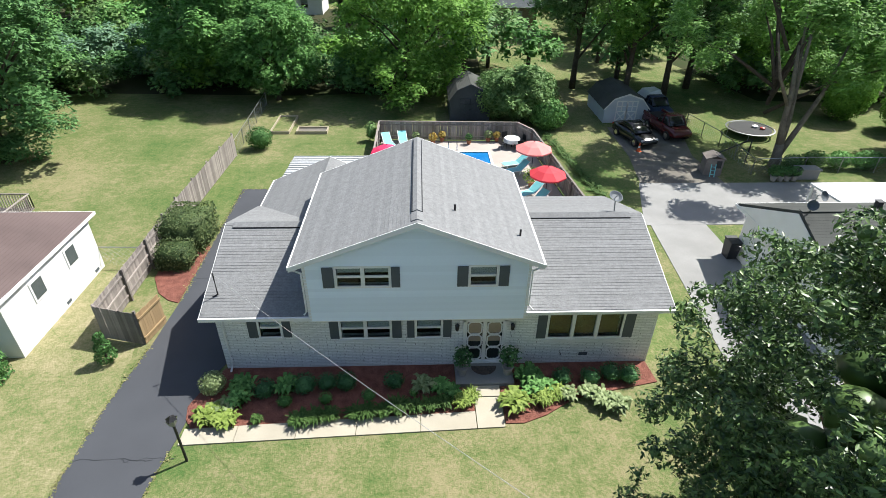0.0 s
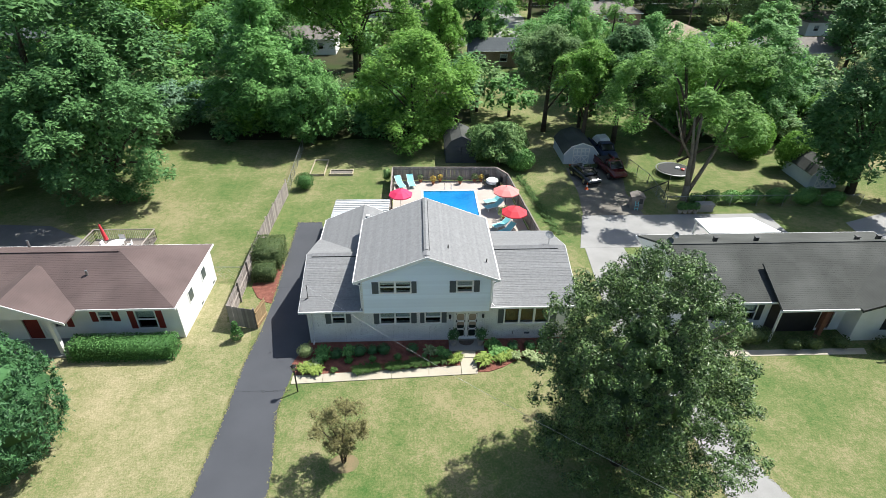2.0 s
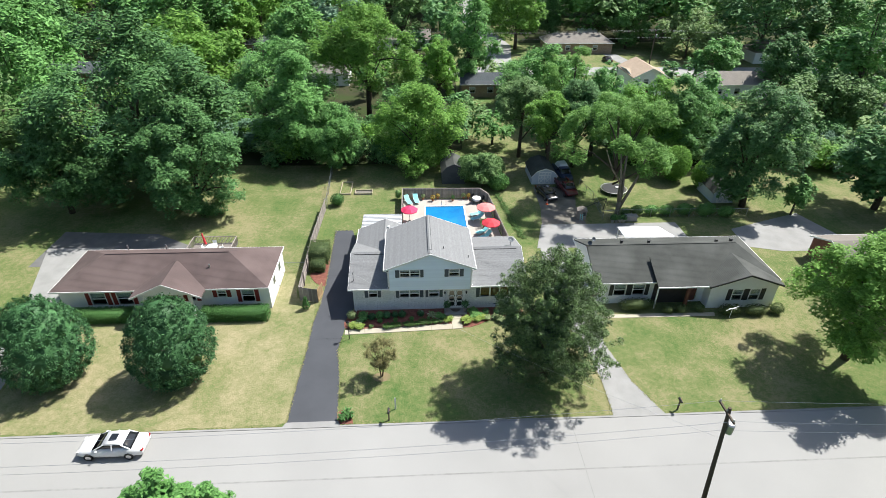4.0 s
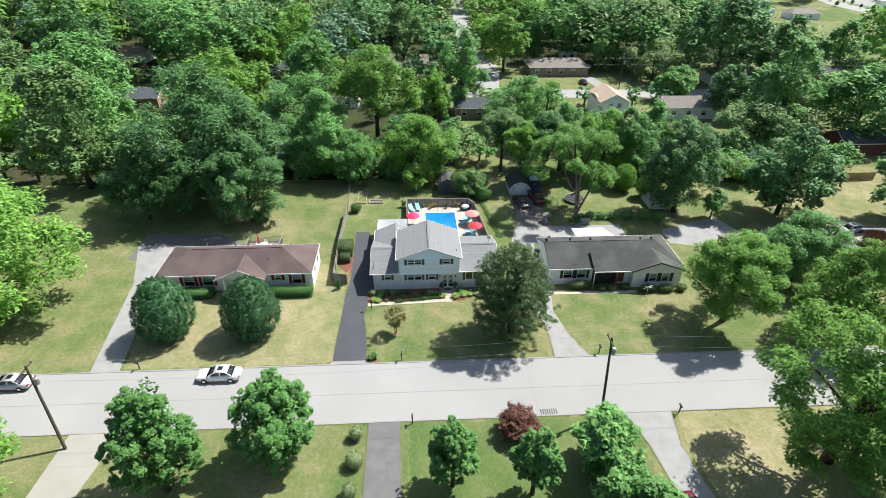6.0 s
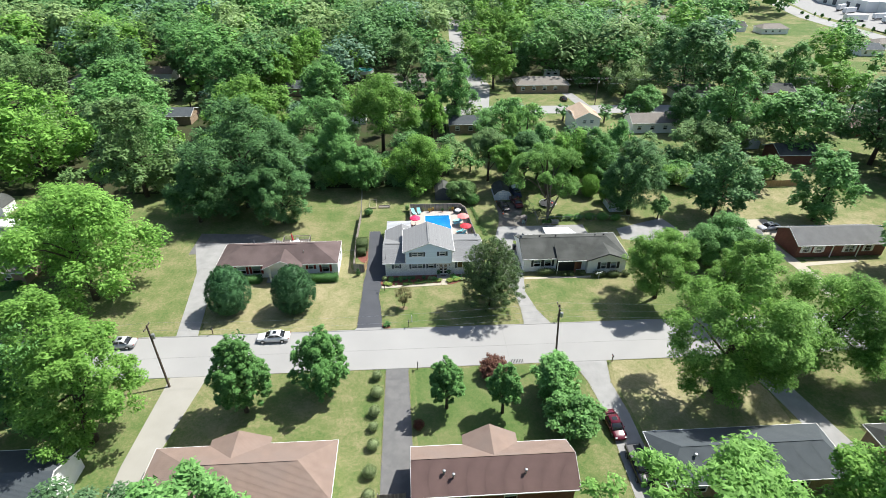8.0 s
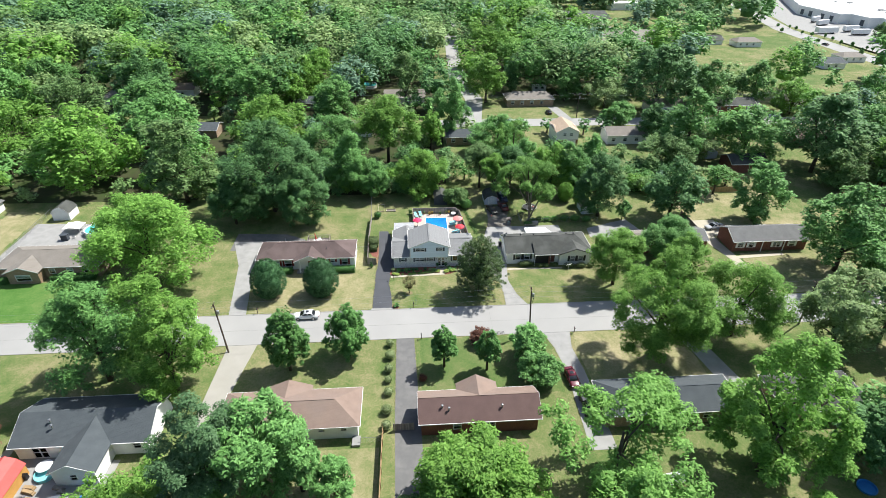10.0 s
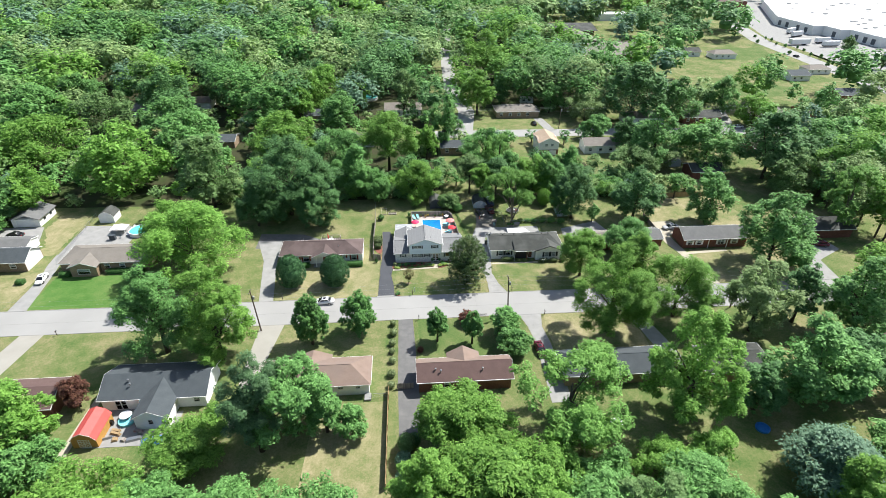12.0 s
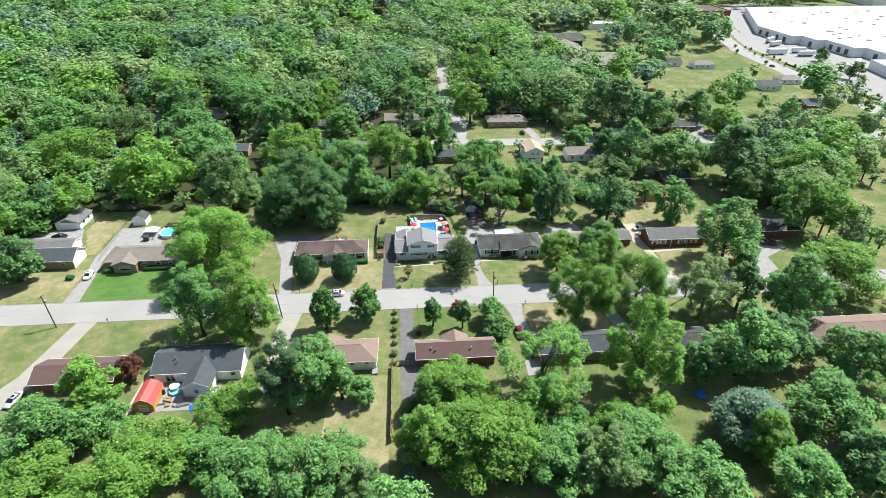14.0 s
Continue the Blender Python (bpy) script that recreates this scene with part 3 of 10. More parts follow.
paved("path_right", [(71.0, -0.9), (82.4, 0.0), (82.4, 1.0), (71.0, 0.2)], PATH_CONC, "pale front path to a brick ranch house", 0.034, "path")
paved("driveway_far_right", [(97, RN), (104, RN), (105, -6), (114, -1), (113, 4), (104, 4), (101, -6)], CONCRETE, "curved concrete driveway with a red car")
paved("driveway_east_yard", [(127, 98), (137, 98), (142, 106), (147, 122), (138, 124), (131, 107)], CONCRETE, "pale drive with parked cars beside the back street")
paved("yard_pad", [(40.2, 15.2), (51.5, 19.2), (53.5, 13), (53.5, 9.6), (44, 9.6), (39.8, 10.9)], CONCRETE, "worn concrete yard behind a ranch house", 0.02)
paved("driveway_ranch", [(56, 100.5), (60, 100.5), (58, 116), (54, 116)], CONCRETE, "short driveway to a grey ranch house")

paved("lawn", ragged([(-36.4, -14.5), (-11.6, -14.5), (-11.5, -6.0), (-11.6, -1.0), (-12.4, 1.6), (-14.0, 2.4), (-15.2, 7.0), (-17.5, 7.5), (-17.5, 1.2), (-37.2, 0.9), (-38.6, 2.6)], 0.2, 5), GRASS_DRY, "sun-bleached straw-coloured front lawn", 0.007, "lawn")
paved("lawn", ragged([(72.6, -14.2), (97, -14.2), (99, -6), (97, 1.6), (72.0, 1.6)], 0.4, 6), GRASS_DRY, "parched front lawn of a brick ranch house", 0.007, "lawn")
paved("lawn", ragged([(68.5, 18.0), (75, 17.8), (75.5, 9.8), (95, 10.5), (99, 20), (95, 33), (67, 32.4)], 0.4, 7), GRASS_DRY, "straw-coloured back lawn under shade trees", 0.007, "lawn")
paved("lawn", ragged([(-124, -14.2), (-96.8, -14.2), (-97.6, 1.2), (-124, 1.2)], 0.4, 8), GRASS_DRY, "straw-coloured front lawn beside a long driveway", 0.007, "lawn")
paved("lawn", ragged([(-104.6, 9.6), (-98.8, 9.6), (-98.6, 31.5), (-108.4, 33), (-108.4, 24), (-103, 14)], 0.4, 9), GRASS_DRY, "sun-bleached back lawn beside a wire fence", 0.007, "lawn")
paved("lawn", [(26.0, RS - 0.3), (43.6, RS - 0.3), (46, -31), (46, -38.6), (26.0, -38.6), (25.3, -28)], GRASS_DRY, "parched straw front lawn under a street tree", 0.007, "lawn")
paved("lawn", [(-22.5, -47.5), (-9.6, -47.5), (-9.9, -84), (-24, -84)], GRASS_DRY, "straw-coloured back lawn beside a board fence", 0.007, "lawn")
for pts, label in (
        ([(-92.6, RN + 0.4), (-69, RN + 0.4), (-69, -1), (-92.6, -1)], "lush green mown front lawn"),
        ([(-2.9, RS - 0.3), (21.0, RS - 0.3), (20.6, -38.5), (-2.9, -38.5)], "bright green shaded front lawn"),
        ([(196, 224), (238, 226), (250, 262), (212, 262)], "sunlit green field beside a road"),
        ([(152, 146), (200, 143), (206, 158), (176, 182), (164, 182)], "sunlit green lawn behind a hedge"),
        ([(222, 168), (236, 170), (238, 182), (226, 184)], "sunlit green lawn beside a house")):
    paved("lawn", ragged(pts, 0.25, 11), GRASS_LUSH if "lush" in label else GRASS_GREEN, label, 0.006, "lawn")
for pts in ([(262, 140), (268, 140), (272, 240), (268, 240)], [(26, 100.6), (44, 101.6), (47, 112), (40, 117), (29, 121), (25.5, 112)], [(58, 101), (75, 101), (72, 113), (60, 113)], [(450, 440), (640, 440), (640, 540), (450, 540)], [(264, 150), (285, 150), (300, 250), (282, 300), (270, 250)]):
    paved("lawn", pts, GRASS, "open sunlit lawn among far houses", 0.006, "lawn")

# front walk: slabs with open joints
front_walk = thing("front_walk", "cream concrete walk of straight slabs to the porch", "walkway", kind="structure")
xs = [-8.5, -6.6, -4.45, -2.3, 0.05, 2.12]


def walk_y(x):
    return -3.74 + (x + 8.5) * 0.041, -3.05 + (x + 8.5) * 0.05


for a, b in zip(xs, xs[1:]):
    (la, ha), (lb, hb) = walk_y(a), walk_y(b)
    part("slab", Geo().slab([(a + 0.012, la), (b - 0.012, lb), (b - 0.012, hb), (a + 0.012, ha)], -0.05, 0.05), PATH_CONC, front_walk)
part("slab", Geo().slab([(2.14, -3.3), (3.16, -3.26), (3.16, -1.84), (2.14, -1.84)], -0.05, 0.05), PATH_CONC, front_walk)
part("slab", Geo().slab([(2.14, -1.82), (3.16, -1.82), (3.16, -1.28), (2.14, -1.28)], -0.05, 0.09), PATH_CONC, front_walk)
solid("porch", Geo().slab([(1.46, -1.26), (3.78, -1.26), (3.78, -0.01), (1.46, -0.01)], -0.05, 0.17), CONCRETE, "grey concrete front porch before double doors", "porch", kind="structure")

paved("mulch_bed", [(-8.42, -1.0), (-7.9, -0.02), (1.44, -0.02), (1.44, -1.3), (2.1, -1.35), (2.1, -2.5), (0.05, -2.62), (-4.4, -2.84), (-8.3, -3.03), (-8.6, -2.6), (-8.75, -2.0)], MULCH, "red mulch bed planted with low shrubs", 0.045, "flower bed")
paved("mulch_bed", [(3.2, -1.3), (3.8, -1.25), (3.8, -0.02), (9.5, -0.02), (9.6, -1.2), (7.2, -1.7), (6.0, -2.0), (4.8, -2.75), (3.9, -3.1), (3.2, -3.1)], MULCH, "red mulch bed curving beside the porch", 0.045, "flower bed")
paved("mulch_bed", [(-12.0, 4.6), (-11.45, 4.4), (-11.5, 9.4), (-12.2, 10.6), (-13.6, 10.6), (-13.4, 6.5), (-12.7, 5.2)], MULCH, "red mulch strip between a fence and a driveway", 0.04, "flower bed")
paved("mulch_bed", [(-7.95, -14.6), (-6.7, -14.6), (-6.9, -13.6), (-7.5, -13.0), (-8.1, -13.4)], MULCH, "small red mulch patch by the street", 0.035, "flower bed")
paved("mulch_ring", [(-4.6 + 0.8 * math.cos(a * 0.45), -9.5 + 0.6 * math.sin(a * 0.45)) for a in range(14)], material("bare_earth", (0.2, 0.145, 0.085), (0.13, 0.13, 0.06), rough=1, scale=1.5, fine=12), "bare earth round a thin tree", 0.012, "bare patch")


paved("ranch_walk", [(17.2, -2.25), (29.4, -2.35), (29.6, -1.78), (17.3, -1.7)], PATH_CONC, "narrow pale walk before a ranch house", 0.035, "walkway")
# ---- building pieces ----
def wall_front(geo, x0, x1, z0, z1, y, t, holes=(), mi=0):
    """A wall along x with its face at y and thickness t behind it; holes are (x0, x1, z0, z1)."""
    xs = sorted({x0, x1, *[v for h in holes for v in h[:2]]})
    zs = sorted({z0, z1, *[v for h in holes for v in h[2:4]]})
    nx, nz = len(xs), len(zs)

    def full(i, k):
        if not (0 <= i < nx - 1 and 0 <= k < nz - 1):
            return False
        cx, cz = (xs[i] + xs[i + 1]) / 2, (zs[k] + zs[k + 1]) / 2
        return not any(h[0] < cx < h[1] and h[2] < cz < h[3] for h in holes)

    def at(i, k, back):
        return (back * nz + k) * nx + i

    vs = [(x, yy, z) for yy in (y, y + t) for z in zs for x in xs]
    fs = []
    for i in range(nx - 1):
        for k in range(nz - 1):
            if not full(i, k):
                continue
            a, b, c, d = at(i, k, 0), at(i + 1, k, 0), at(i + 1, k + 1, 0), at(i, k + 1, 0)
            e, f, g_, h_ = at(i, k, 1), at(i + 1, k, 1), at(i + 1, k + 1, 1), at(i, k + 1, 1)
            fs += [(a, b, c, d), (f, e, h_, g_)]
            fs += [q for ok, q in ((full(i - 1, k), (e, a, d, h_)), (full(i + 1, k), (b, f, g_, c)), (full(i, k - 1), (e, f, b, a)), (full(i, k + 1), (d, c, g_, h_))) if not ok]
    used = sorted({v for f in fs for v in f})
    slot = {v: n for n, v in enumerate(used)}
    geo.add([vs[v] for v in used], [tuple(slot[v] for v in f) for f in fs], mi)
    return geo


def window(parent, x0, x1, z0, z1, y, sashes=1, rail=True, blind=0.0, frame_mat=None, label="white double-hung window"):
    """A window in a wall that faces -y: frame, sash rail, panes, blind and sill."""
    frame_mat = frame_mat or WHITE
    f = 0.09
    wo = part("window", Geo().box(x0 - f, x1 + f, y - 0.035, y + 0.1, z1, z1 + f).box(x0 - f, x1 + f, y - 0.035, y + 0.1, z0 - f, z0).box(x0 - f, x0, y - 0.035, y + 0.1, z0, z1).box(x1, x1 + f, y - 0.035, y + 0.1, z0, z1), frame_mat, parent, label)
    w = (x1 - x0) / sashes
    for i in range(sashes):
        a, b = x0 + i * w, x0 + (i + 1) * w
        if i:
            part("mullion", Geo().box(a - 0.07, a + 0.07, y - 0.03, y + 0.1, z0, z1), frame_mat, wo)
        a, b = a + (0.07 if i else 0), b - (0.07 if i < sashes - 1 else 0)
        if rail:
            zm = (z0 + z1) / 2
            part("sash_rail", Geo().box(a, b, y + 0.0, y + 0.06, zm - 0.045, zm + 0.045), frame_mat, wo)
        p = part("pane", Geo().box(a, b, y + 0.045, y + 0.055, z0, z1), GLASS, wo)
        p.visible_shadow = False
        if blind:
            part("blind", Geo().box(a + 0.02, b - 0.02, y + 0.07, y + 0.08, z1 - (z1 - z0) * blind, z1), CURTAIN, wo)
    return wo


def shutter(parent, x0, x1, z0, z1, y, mat):
    """A louvred shutter: stiles, rails and slats."""
    s = part("shutter", Geo().box(x0, x1, y - 0.03, y, z0, z1), mat, parent)
    n = max(6, int((z1 - z0) / 0.1))
    pr = [(y - 0.031, z0 + 0.05)]
    for i in range(n):
        z = z0 + 0.05 + (z1 - z0 - 0.1) * i / n
        pr += [(y - 0.035, z + 0.01), (y - 0.032, z + (z1 - z0 - 0.1) / n)]
    k = len(pr)
    gg = Geo().add([(x0 + 0.05, p, z) for p, z in pr] + [(x1 - 0.05, p, z) for p, z in pr], [(i, k + i, k + i + 1, i + 1) for i in range(k - 1)])
    part("louvre_panel", gg, mat, s)
    return s


def slope_courses(parent, e0, e1, r0, r1, mat, course=0.15, lift=0.02, seed=1):
    """Shingle courses up one roof slope, from the eave e0-e1 to the ridge r0-r1."""
    e0, e1, r0, r1 = (Vector(p) for p in (e0, e1, r0, r1))
    nrm = (e1 - e0).cross(r0 - e0).normalized()
    if nrm.z < 0:
        nrm = -nrm
    n = max(3, int(((r0 - e0).length + (r1 - e1).length) / 2 / course))
    rnd = random.Random(seed)
    for i in range(n):
        a, b = i / n, min(1, (i + 1.15) / n)
        j = rnd.uniform(-0.004, 0.004)
        p = [e0.lerp(r0, a), e1.lerp(r1, a), e1.lerp(r1, b), e0.lerp(r0, b)]
        hi, lo = nrm * (lift * 0.9 + j), nrm * (lift * 0.45)
        vs = [p[0] + hi, p[1] + hi, p[2] + lo, p[3] + lo, p[0], p[1], p[2], p[3]]
        gg = Geo().add(vs, [(0, 1, 2, 3), (4, 7, 6, 5), (0, 4, 5, 1), (1, 5, 6, 2), (2, 6, 7, 3), (3, 7, 4, 0)])
        part("shingle_course", gg, mat, parent)


def gable_roof_x(geo, x0, x1, y0, y1, yr, ze, zr, t=0.14):
    """Two slopes with the ridge along x."""
    geo.prism([(x0, y0, ze), (x0, yr, zr), (x0, y1, ze)], [(x1, y0, ze), (x1, yr, zr), (x1, y1, ze)], t)
    return geo


def gable_roof_y(geo, x0, x1, xr, y0, y1, ze, zr, t=0.14):
    """Two slopes with the ridge along y."""
    geo.prism([(x0, y0, ze), (xr, y0, zr), (x1, y0, ze)], [(x0, y1, ze), (xr, y1, zr), (x1, y1, ze)], t)
    return geo


def hip_roof(geo, x0, x1, y0, y1, ze, zr, inset, t=0.16):
    """A hipped roof with its ridge along x, on a flat soffit."""
    ym = (y0 + y1) / 2
    a, b = inset if hasattr(inset, "__len__") else (inset, inset)
    vs = [(x0, y0, ze), (x1, y0, ze), (x1, y1, ze), (x0, y1, ze), (x0 + a, ym, zr), (x1 - b, ym, zr)] + [(x, y, ze - t) for x, y in ((x0, y0), (x1, y0), (x1, y1), (x0, y1))]
    return geo.add(vs, [(0, 1, 5, 4), (1, 2, 5), (2, 3, 4, 5), (3, 0, 4), (0, 6, 7, 1), (1, 7, 8, 2), (2, 8, 9, 3), (3, 9, 6, 0), (6, 9, 8, 7)])


def fascia(geo, x0, x1, y0, y1, ze, h=0.16, w=0.05):
    """A white board and gutter round an eave."""
    for a, b, c, d in ((x0 - w, x1 + w, y0 - w, y0), (x0 - w, x1 + w, y1, y1 + w), (x0 - w, x0, y0, y1), (x1, x1 + w, y0, y1)):
        geo.box(a, b, c, d, ze - h, ze - 0.01)
    return geo


# ---- the white two-storey house ----
house = thing("house", "pale two-storey house, white brick below, blue-grey siding above", "house")
EL, ER = 2.95, 3.06
L0, L1, W0, W1, UB = -7.84, 9.55, -4.14, 4.14, 2.72
front_holes = [(-6.2, -5.42, 1.72, 2.6), (-3.05, -1.15, 1.6, 2.5), (-0.07, 0.87, 1.6, 2.5), (1.86, 3.42, 0.17, 2.36), (5.2, 8.15, 1.45, 2.86)]
part("wall_front", wall_front(Geo(), L0, L1, 0, 2.9, 0.0, 0.25, front_holes), BRICK_W, house, "white-painted brick wall")
part("wall_side", Geo().box(L0, L0 + 0.25, 0.25, 11.5, 0, 2.9), BRICK_WS, house, "white-painted brick wall")
part("wall_side", Geo().box(L1 - 0.25, L1, 0.25, 9.0, 0, 2.9), BRICK_WS, house, "white-painted brick wall")
part("wall_back", Geo().box(L0 + 0.25, -1.9, 11.25, 11.5, 0, 2.9).box(-2.15, -1.9, 9.0, 11.25, 0, 2.9).box(-1.9, L1 - 0.25, 8.75, 9.0, 0, 2.9), BRICK_W, house)
part("inner_floor", Geo().box(L0 + 0.25, L1 - 0.25, 0.25, 8.7, 0.0, 0.12).box(W0 + 0.2, W1 - 0.2, 0.3, 7.0, 2.7, 2.8).box(L0 + 0.3, L1 - 0.3, 3.4, 3.5, 0.12, 2.6).box(W0 + 0.2, W1 - 0.2, 3.4, 3.5, 2.8, 5.2), DARK_ROOM, house)
for x in (L0, L1 - 0.2):
    gw = Geo()
    yr, zr = (4.15, 4.42) if x < 0 else (4.5, 4.56)
    gw.prism([(x, 0.1, 2.9), (x, yr, zr - 0.05), (x, 8.4, 2.9)], [(x + 0.2, 0.1, 2.9), (x + 0.2, yr, zr - 0.05), (x + 0.2, 8.4, 2.9)], 0.02)
    gw.slab([(x, 0.3), (x + 0.2, 0.3), (x + 0.2, 8.4), (x, 8.4)], 2.86, 2.9)
    gw.add([(x, 0.1, 2.88), (x, 8.4, 2.88), (x, yr, zr - 0.06), (x + 0.2, 0.1, 2.88), (x + 0.2, 8.4, 2.88), (x + 0.2, yr, zr - 0.06)], [(0, 1, 2), (3, 5, 4)])
    part("gable_end", gw, SIDING, house)

# upper storey, clad in boards
UY = -0.27
up_holes = [(-2.95, -1.07, 4.33, 5.12), (1.94, 2.88, 4.33, 5.12)]
core = wall_front(Geo(), W0, W1, UB, 5.3, UY + 0.02, 0.2, up_holes)
core.add([(W0, UY + 0.02, 5.3), (W1, UY + 0.02, 5.3), (0, UY + 0.02, 7.0), (W0, UY + 0.22, 5.3), (W1, UY + 0.22, 5.3), (0, UY + 0.22, 7.0)], [(0, 1, 2), (3, 5, 4), (0, 3, 4, 1), (1, 4, 5, 2), (2, 5, 3, 0)])
core.box(W0, W0 + 0.2, UY + 0.22, 7.2, UB, 5.3).box(W1 - 0.2, W1, UY + 0.22, 7.2, UB, 5.3).box(W0 + 0.2, W1 - 0.2, 7.0, 7.2, UB, 5.3)
core.box(W0 + 0.2, W1 - 0.2, UY + 0.22, 0.0, UB, UB + 0.1)
upper = part("upper_wall", core, SIDING, house, "blue-grey lap siding")
BOARD = 0.14
z = UB - 0.02
while z < 6.85:
    half = W1 - max(0, (z + BOARD - 5.3)) / (7.0 - 5.3) * W1
    spans = [(-half, half)]
    for h in up_holes:
        if z + BOARD > h[2] - 0.08 and z < h[3] + 0.08:
            spans = [s for a, b in spans for s in ((a, min(b, h[0] - 0.08)), (max(a, h[1] + 0.08), b)) if s[1] - s[0] > 0.05]
    for a, b in spans:
        gg = Geo().add([(a, UY - 0.034, z), (b, UY - 0.034, z), (b, UY - 0.002, z + BOARD), (a, UY - 0.002, z + BOARD), (a, UY + 0.02, z), (b, UY + 0.02, z), (b, UY + 0.02, z + BOARD), (a, UY + 0.02, z + BOARD)], [(0, 1, 2, 3), (0, 4, 5, 1), (0, 3, 7, 4), (1, 5, 6, 2), (3, 2, 6, 7)])
        part("siding_board", gg, SIDING, upper)
    z += BOARD
part("corner_trim", Geo().box(W0 - 0.02, W0 + 0.09, UY - 0.03, UY + 0.1, UB - 0.03, 5.28), WHITE, house)
part("corner_trim", Geo().box(W1 - 0.09, W1 + 0.02, UY - 0.03, UY + 0.1, UB - 0.03, 5.28), WHITE, house)
part("skirt_trim", Geo().box(W0 - 0.02, W1 + 0.02, UY - 0.025, UY + 0.02, UB - 0.06, UB + 0.0), WHITE, house)

# windows, shutters
for x0, x1, n, sl, sr, z0, z1, y, bl in ((-2.95, -1.07, 2, -3.46, -0.65, 4.33, 5.12, UY, 0.3), (1.94, 2.88, 1, 1.44, 3.35, 4.33, 5.12, UY, 0.5), (-6.2, -5.42, 1, -6.66, -5.0, 1.72, 2.6, 0, 0.5), (-3.05, -1.15, 2, -3.5, -0.68, 1.6, 2.5, 0, 0.5), (-0.07, 0.87, 1, -0.46, 1.3, 1.6, 2.5, 0, 0.5)):
    window(house, x0, x1, z0, z1, y, n, True, bl)
    ys = y - 0.036 if y else 0
    shutter(house, sl, x0 - 0.1, z0 - 0.05, z1 + 0.06, ys, SLATE_PAINT)
    shutter(house, x1 + 0.1, sr, z0 - 0.05, z1 + 0.06, ys, SLATE_PAINT)
    if y == 0:
        gg = Geo()
        for i in range(int((x1 - x0 + 0.24) / 0.075)):
            gg.box(x0 - 0.12 + i * 0.075 + 0.006, x0 - 0.12 + (i + 1) * 0.075 - 0.006, -0.07, -0.002, z0 - 0.19, z0 - 0.08)
        part("brick_sill", gg, WHITE, house, "row of upright white bricks")
window(house, 5.2, 8.15, 1.45, 2.86, 0, 3, False, 0, label="triple white picture window")
for k in range(3):
    part("drape", Geo().box(5.3 + k * 0.98, 6.1 + k * 0.98, 0.16, 0.19, 1.5, 2.84), AMBER, house, "amber drape behind the glass")
shutter(house, 4.73, 5.11, 1.4, 2.92, 0, SLATE_PAINT)
shutter(house, 8.24, 8.66, 1.4, 2.92, 0, SLATE_PAINT)
gg = Geo()
for i in range(44):
    gg.box(5.05 + i * 0.075, 5.05 + (i + 1) * 0.075 - 0.012, -0.07, -0.002, 1.22, 1.36)
part("brick_sill", gg, WHITE, house, "row of upright white bricks")
part("curtain", Geo().box(5.25, 8.1, 1.1, 1.15, 0.5, 2.86), material("warm_drape", (0.2, 0.13, 0.04), (0.13, 0.09, 0.03), rough=0.9, scale=1.5, fine=6), house)

# double door
DOOR_GLASS = material("storm_door_glass", (0.012, 0.02, 0.017), (0.02, 0.028, 0.025), rough=0.12, scale=2, fine=10, bump=0, spec=0.5)
# tan of what the door glass reflects, given as a plain colour
DOOR_REFLECTION = material("tan_door_reflection", (0.36, 0.29, 0.21), (0.28, 0.22, 0.16), rough=0.7, scale=2, fine=20, bump=0.05)
doors = part("door_surround", Geo().box(1.77, 1.88, -0.06, 0.2, 0.17, 2.42).box(3.40, 3.51, -0.06, 0.2, 0.17, 2.42).box(1.77, 3.51, -0.06, 0.2, 2.34, 2.46).box(2.61, 2.67, -0.04, 0.16, 0.2, 2.34).box(1.7, 3.58, -0.12, 0.2, 0.17, 0.21), WHITE, house)
for a, b in ((1.88, 2.61), (2.67, 3.40)):
    leaf = part("door", Geo().box(a, b, 0.03, 0.08, 0.21, 2.34), DOOR_GLASS, house, "dark green-grey storm door with white scrollwork")
    part("door_frame", Geo().box(a, a + 0.05, 0.0, 0.03, 0.21, 2.34).box(b - 0.05, b, 0.0, 0.03, 0.21, 2.34).box(a, b, 0.0, 0.03, 0.21, 0.27).box(a, b, 0.0, 0.03, 2.28, 2.34), WHITE, leaf)
    for k in range(3):
        z0, z1 = 0.29 + k * 0.68, 0.29 + k * 0.68 + 0.62
        c = 0.1
        pts = [(a + 0.09 + c, z0), (b - 0.09 - c, z0), (b - 0.09, z0 + c * 1.2), (b - 0.09, z1 - c * 1.2), (b - 0.09 - c, z1), (a + 0.09 + c, z1), (a + 0.09, z1 - c * 1.2), (a + 0.09, z0 + c * 1.2)]
        gg = Geo()
        for i in range(8):
            p, q = pts[i], pts[(i + 1) % 8]
            gg.bar((p[0], 0.015, p[1]), (q[0], 0.015, q[1]), 0.05, 0.03, up=(0, 1, 0))
        part("scrollwork", gg, WHITE, leaf)
        # upper panels carry a painted reflection; no blind hangs there
        if k:
            part("shade", Geo().box(a + 0.1, b - 0.1, 0.022, 0.029, z0 + (0.05 if k == 2 else 0.3), z1 - 0.03), DOOR_REFLECTION, leaf, "tan panel standing for a reflection in the glass")
    part("handle", Geo().tube([(b - 0.04 if a < 2 else a + 0.04, -0.03, 1.15), (b - 0.04 if a < 2 else a + 0.04, -0.03, 1.3)], 0.015, 6), STEEL, leaf)
for x in (1.52, 3.72):
    s = part("wall_lantern", Geo().lathe([(0.0, 0.0), (0.05, 0.03), (0.075, 0.1), (0.09, 0.3), (0.03, 0.36), (0.0, 0.42)], 8, (x, -0.12, 1.93)).box(x - 0.04, x + 0.04, -0.08, 0.0, 2.05, 2.2), BLACK_METAL, house, "black porch lantern")
ticks = Geo()
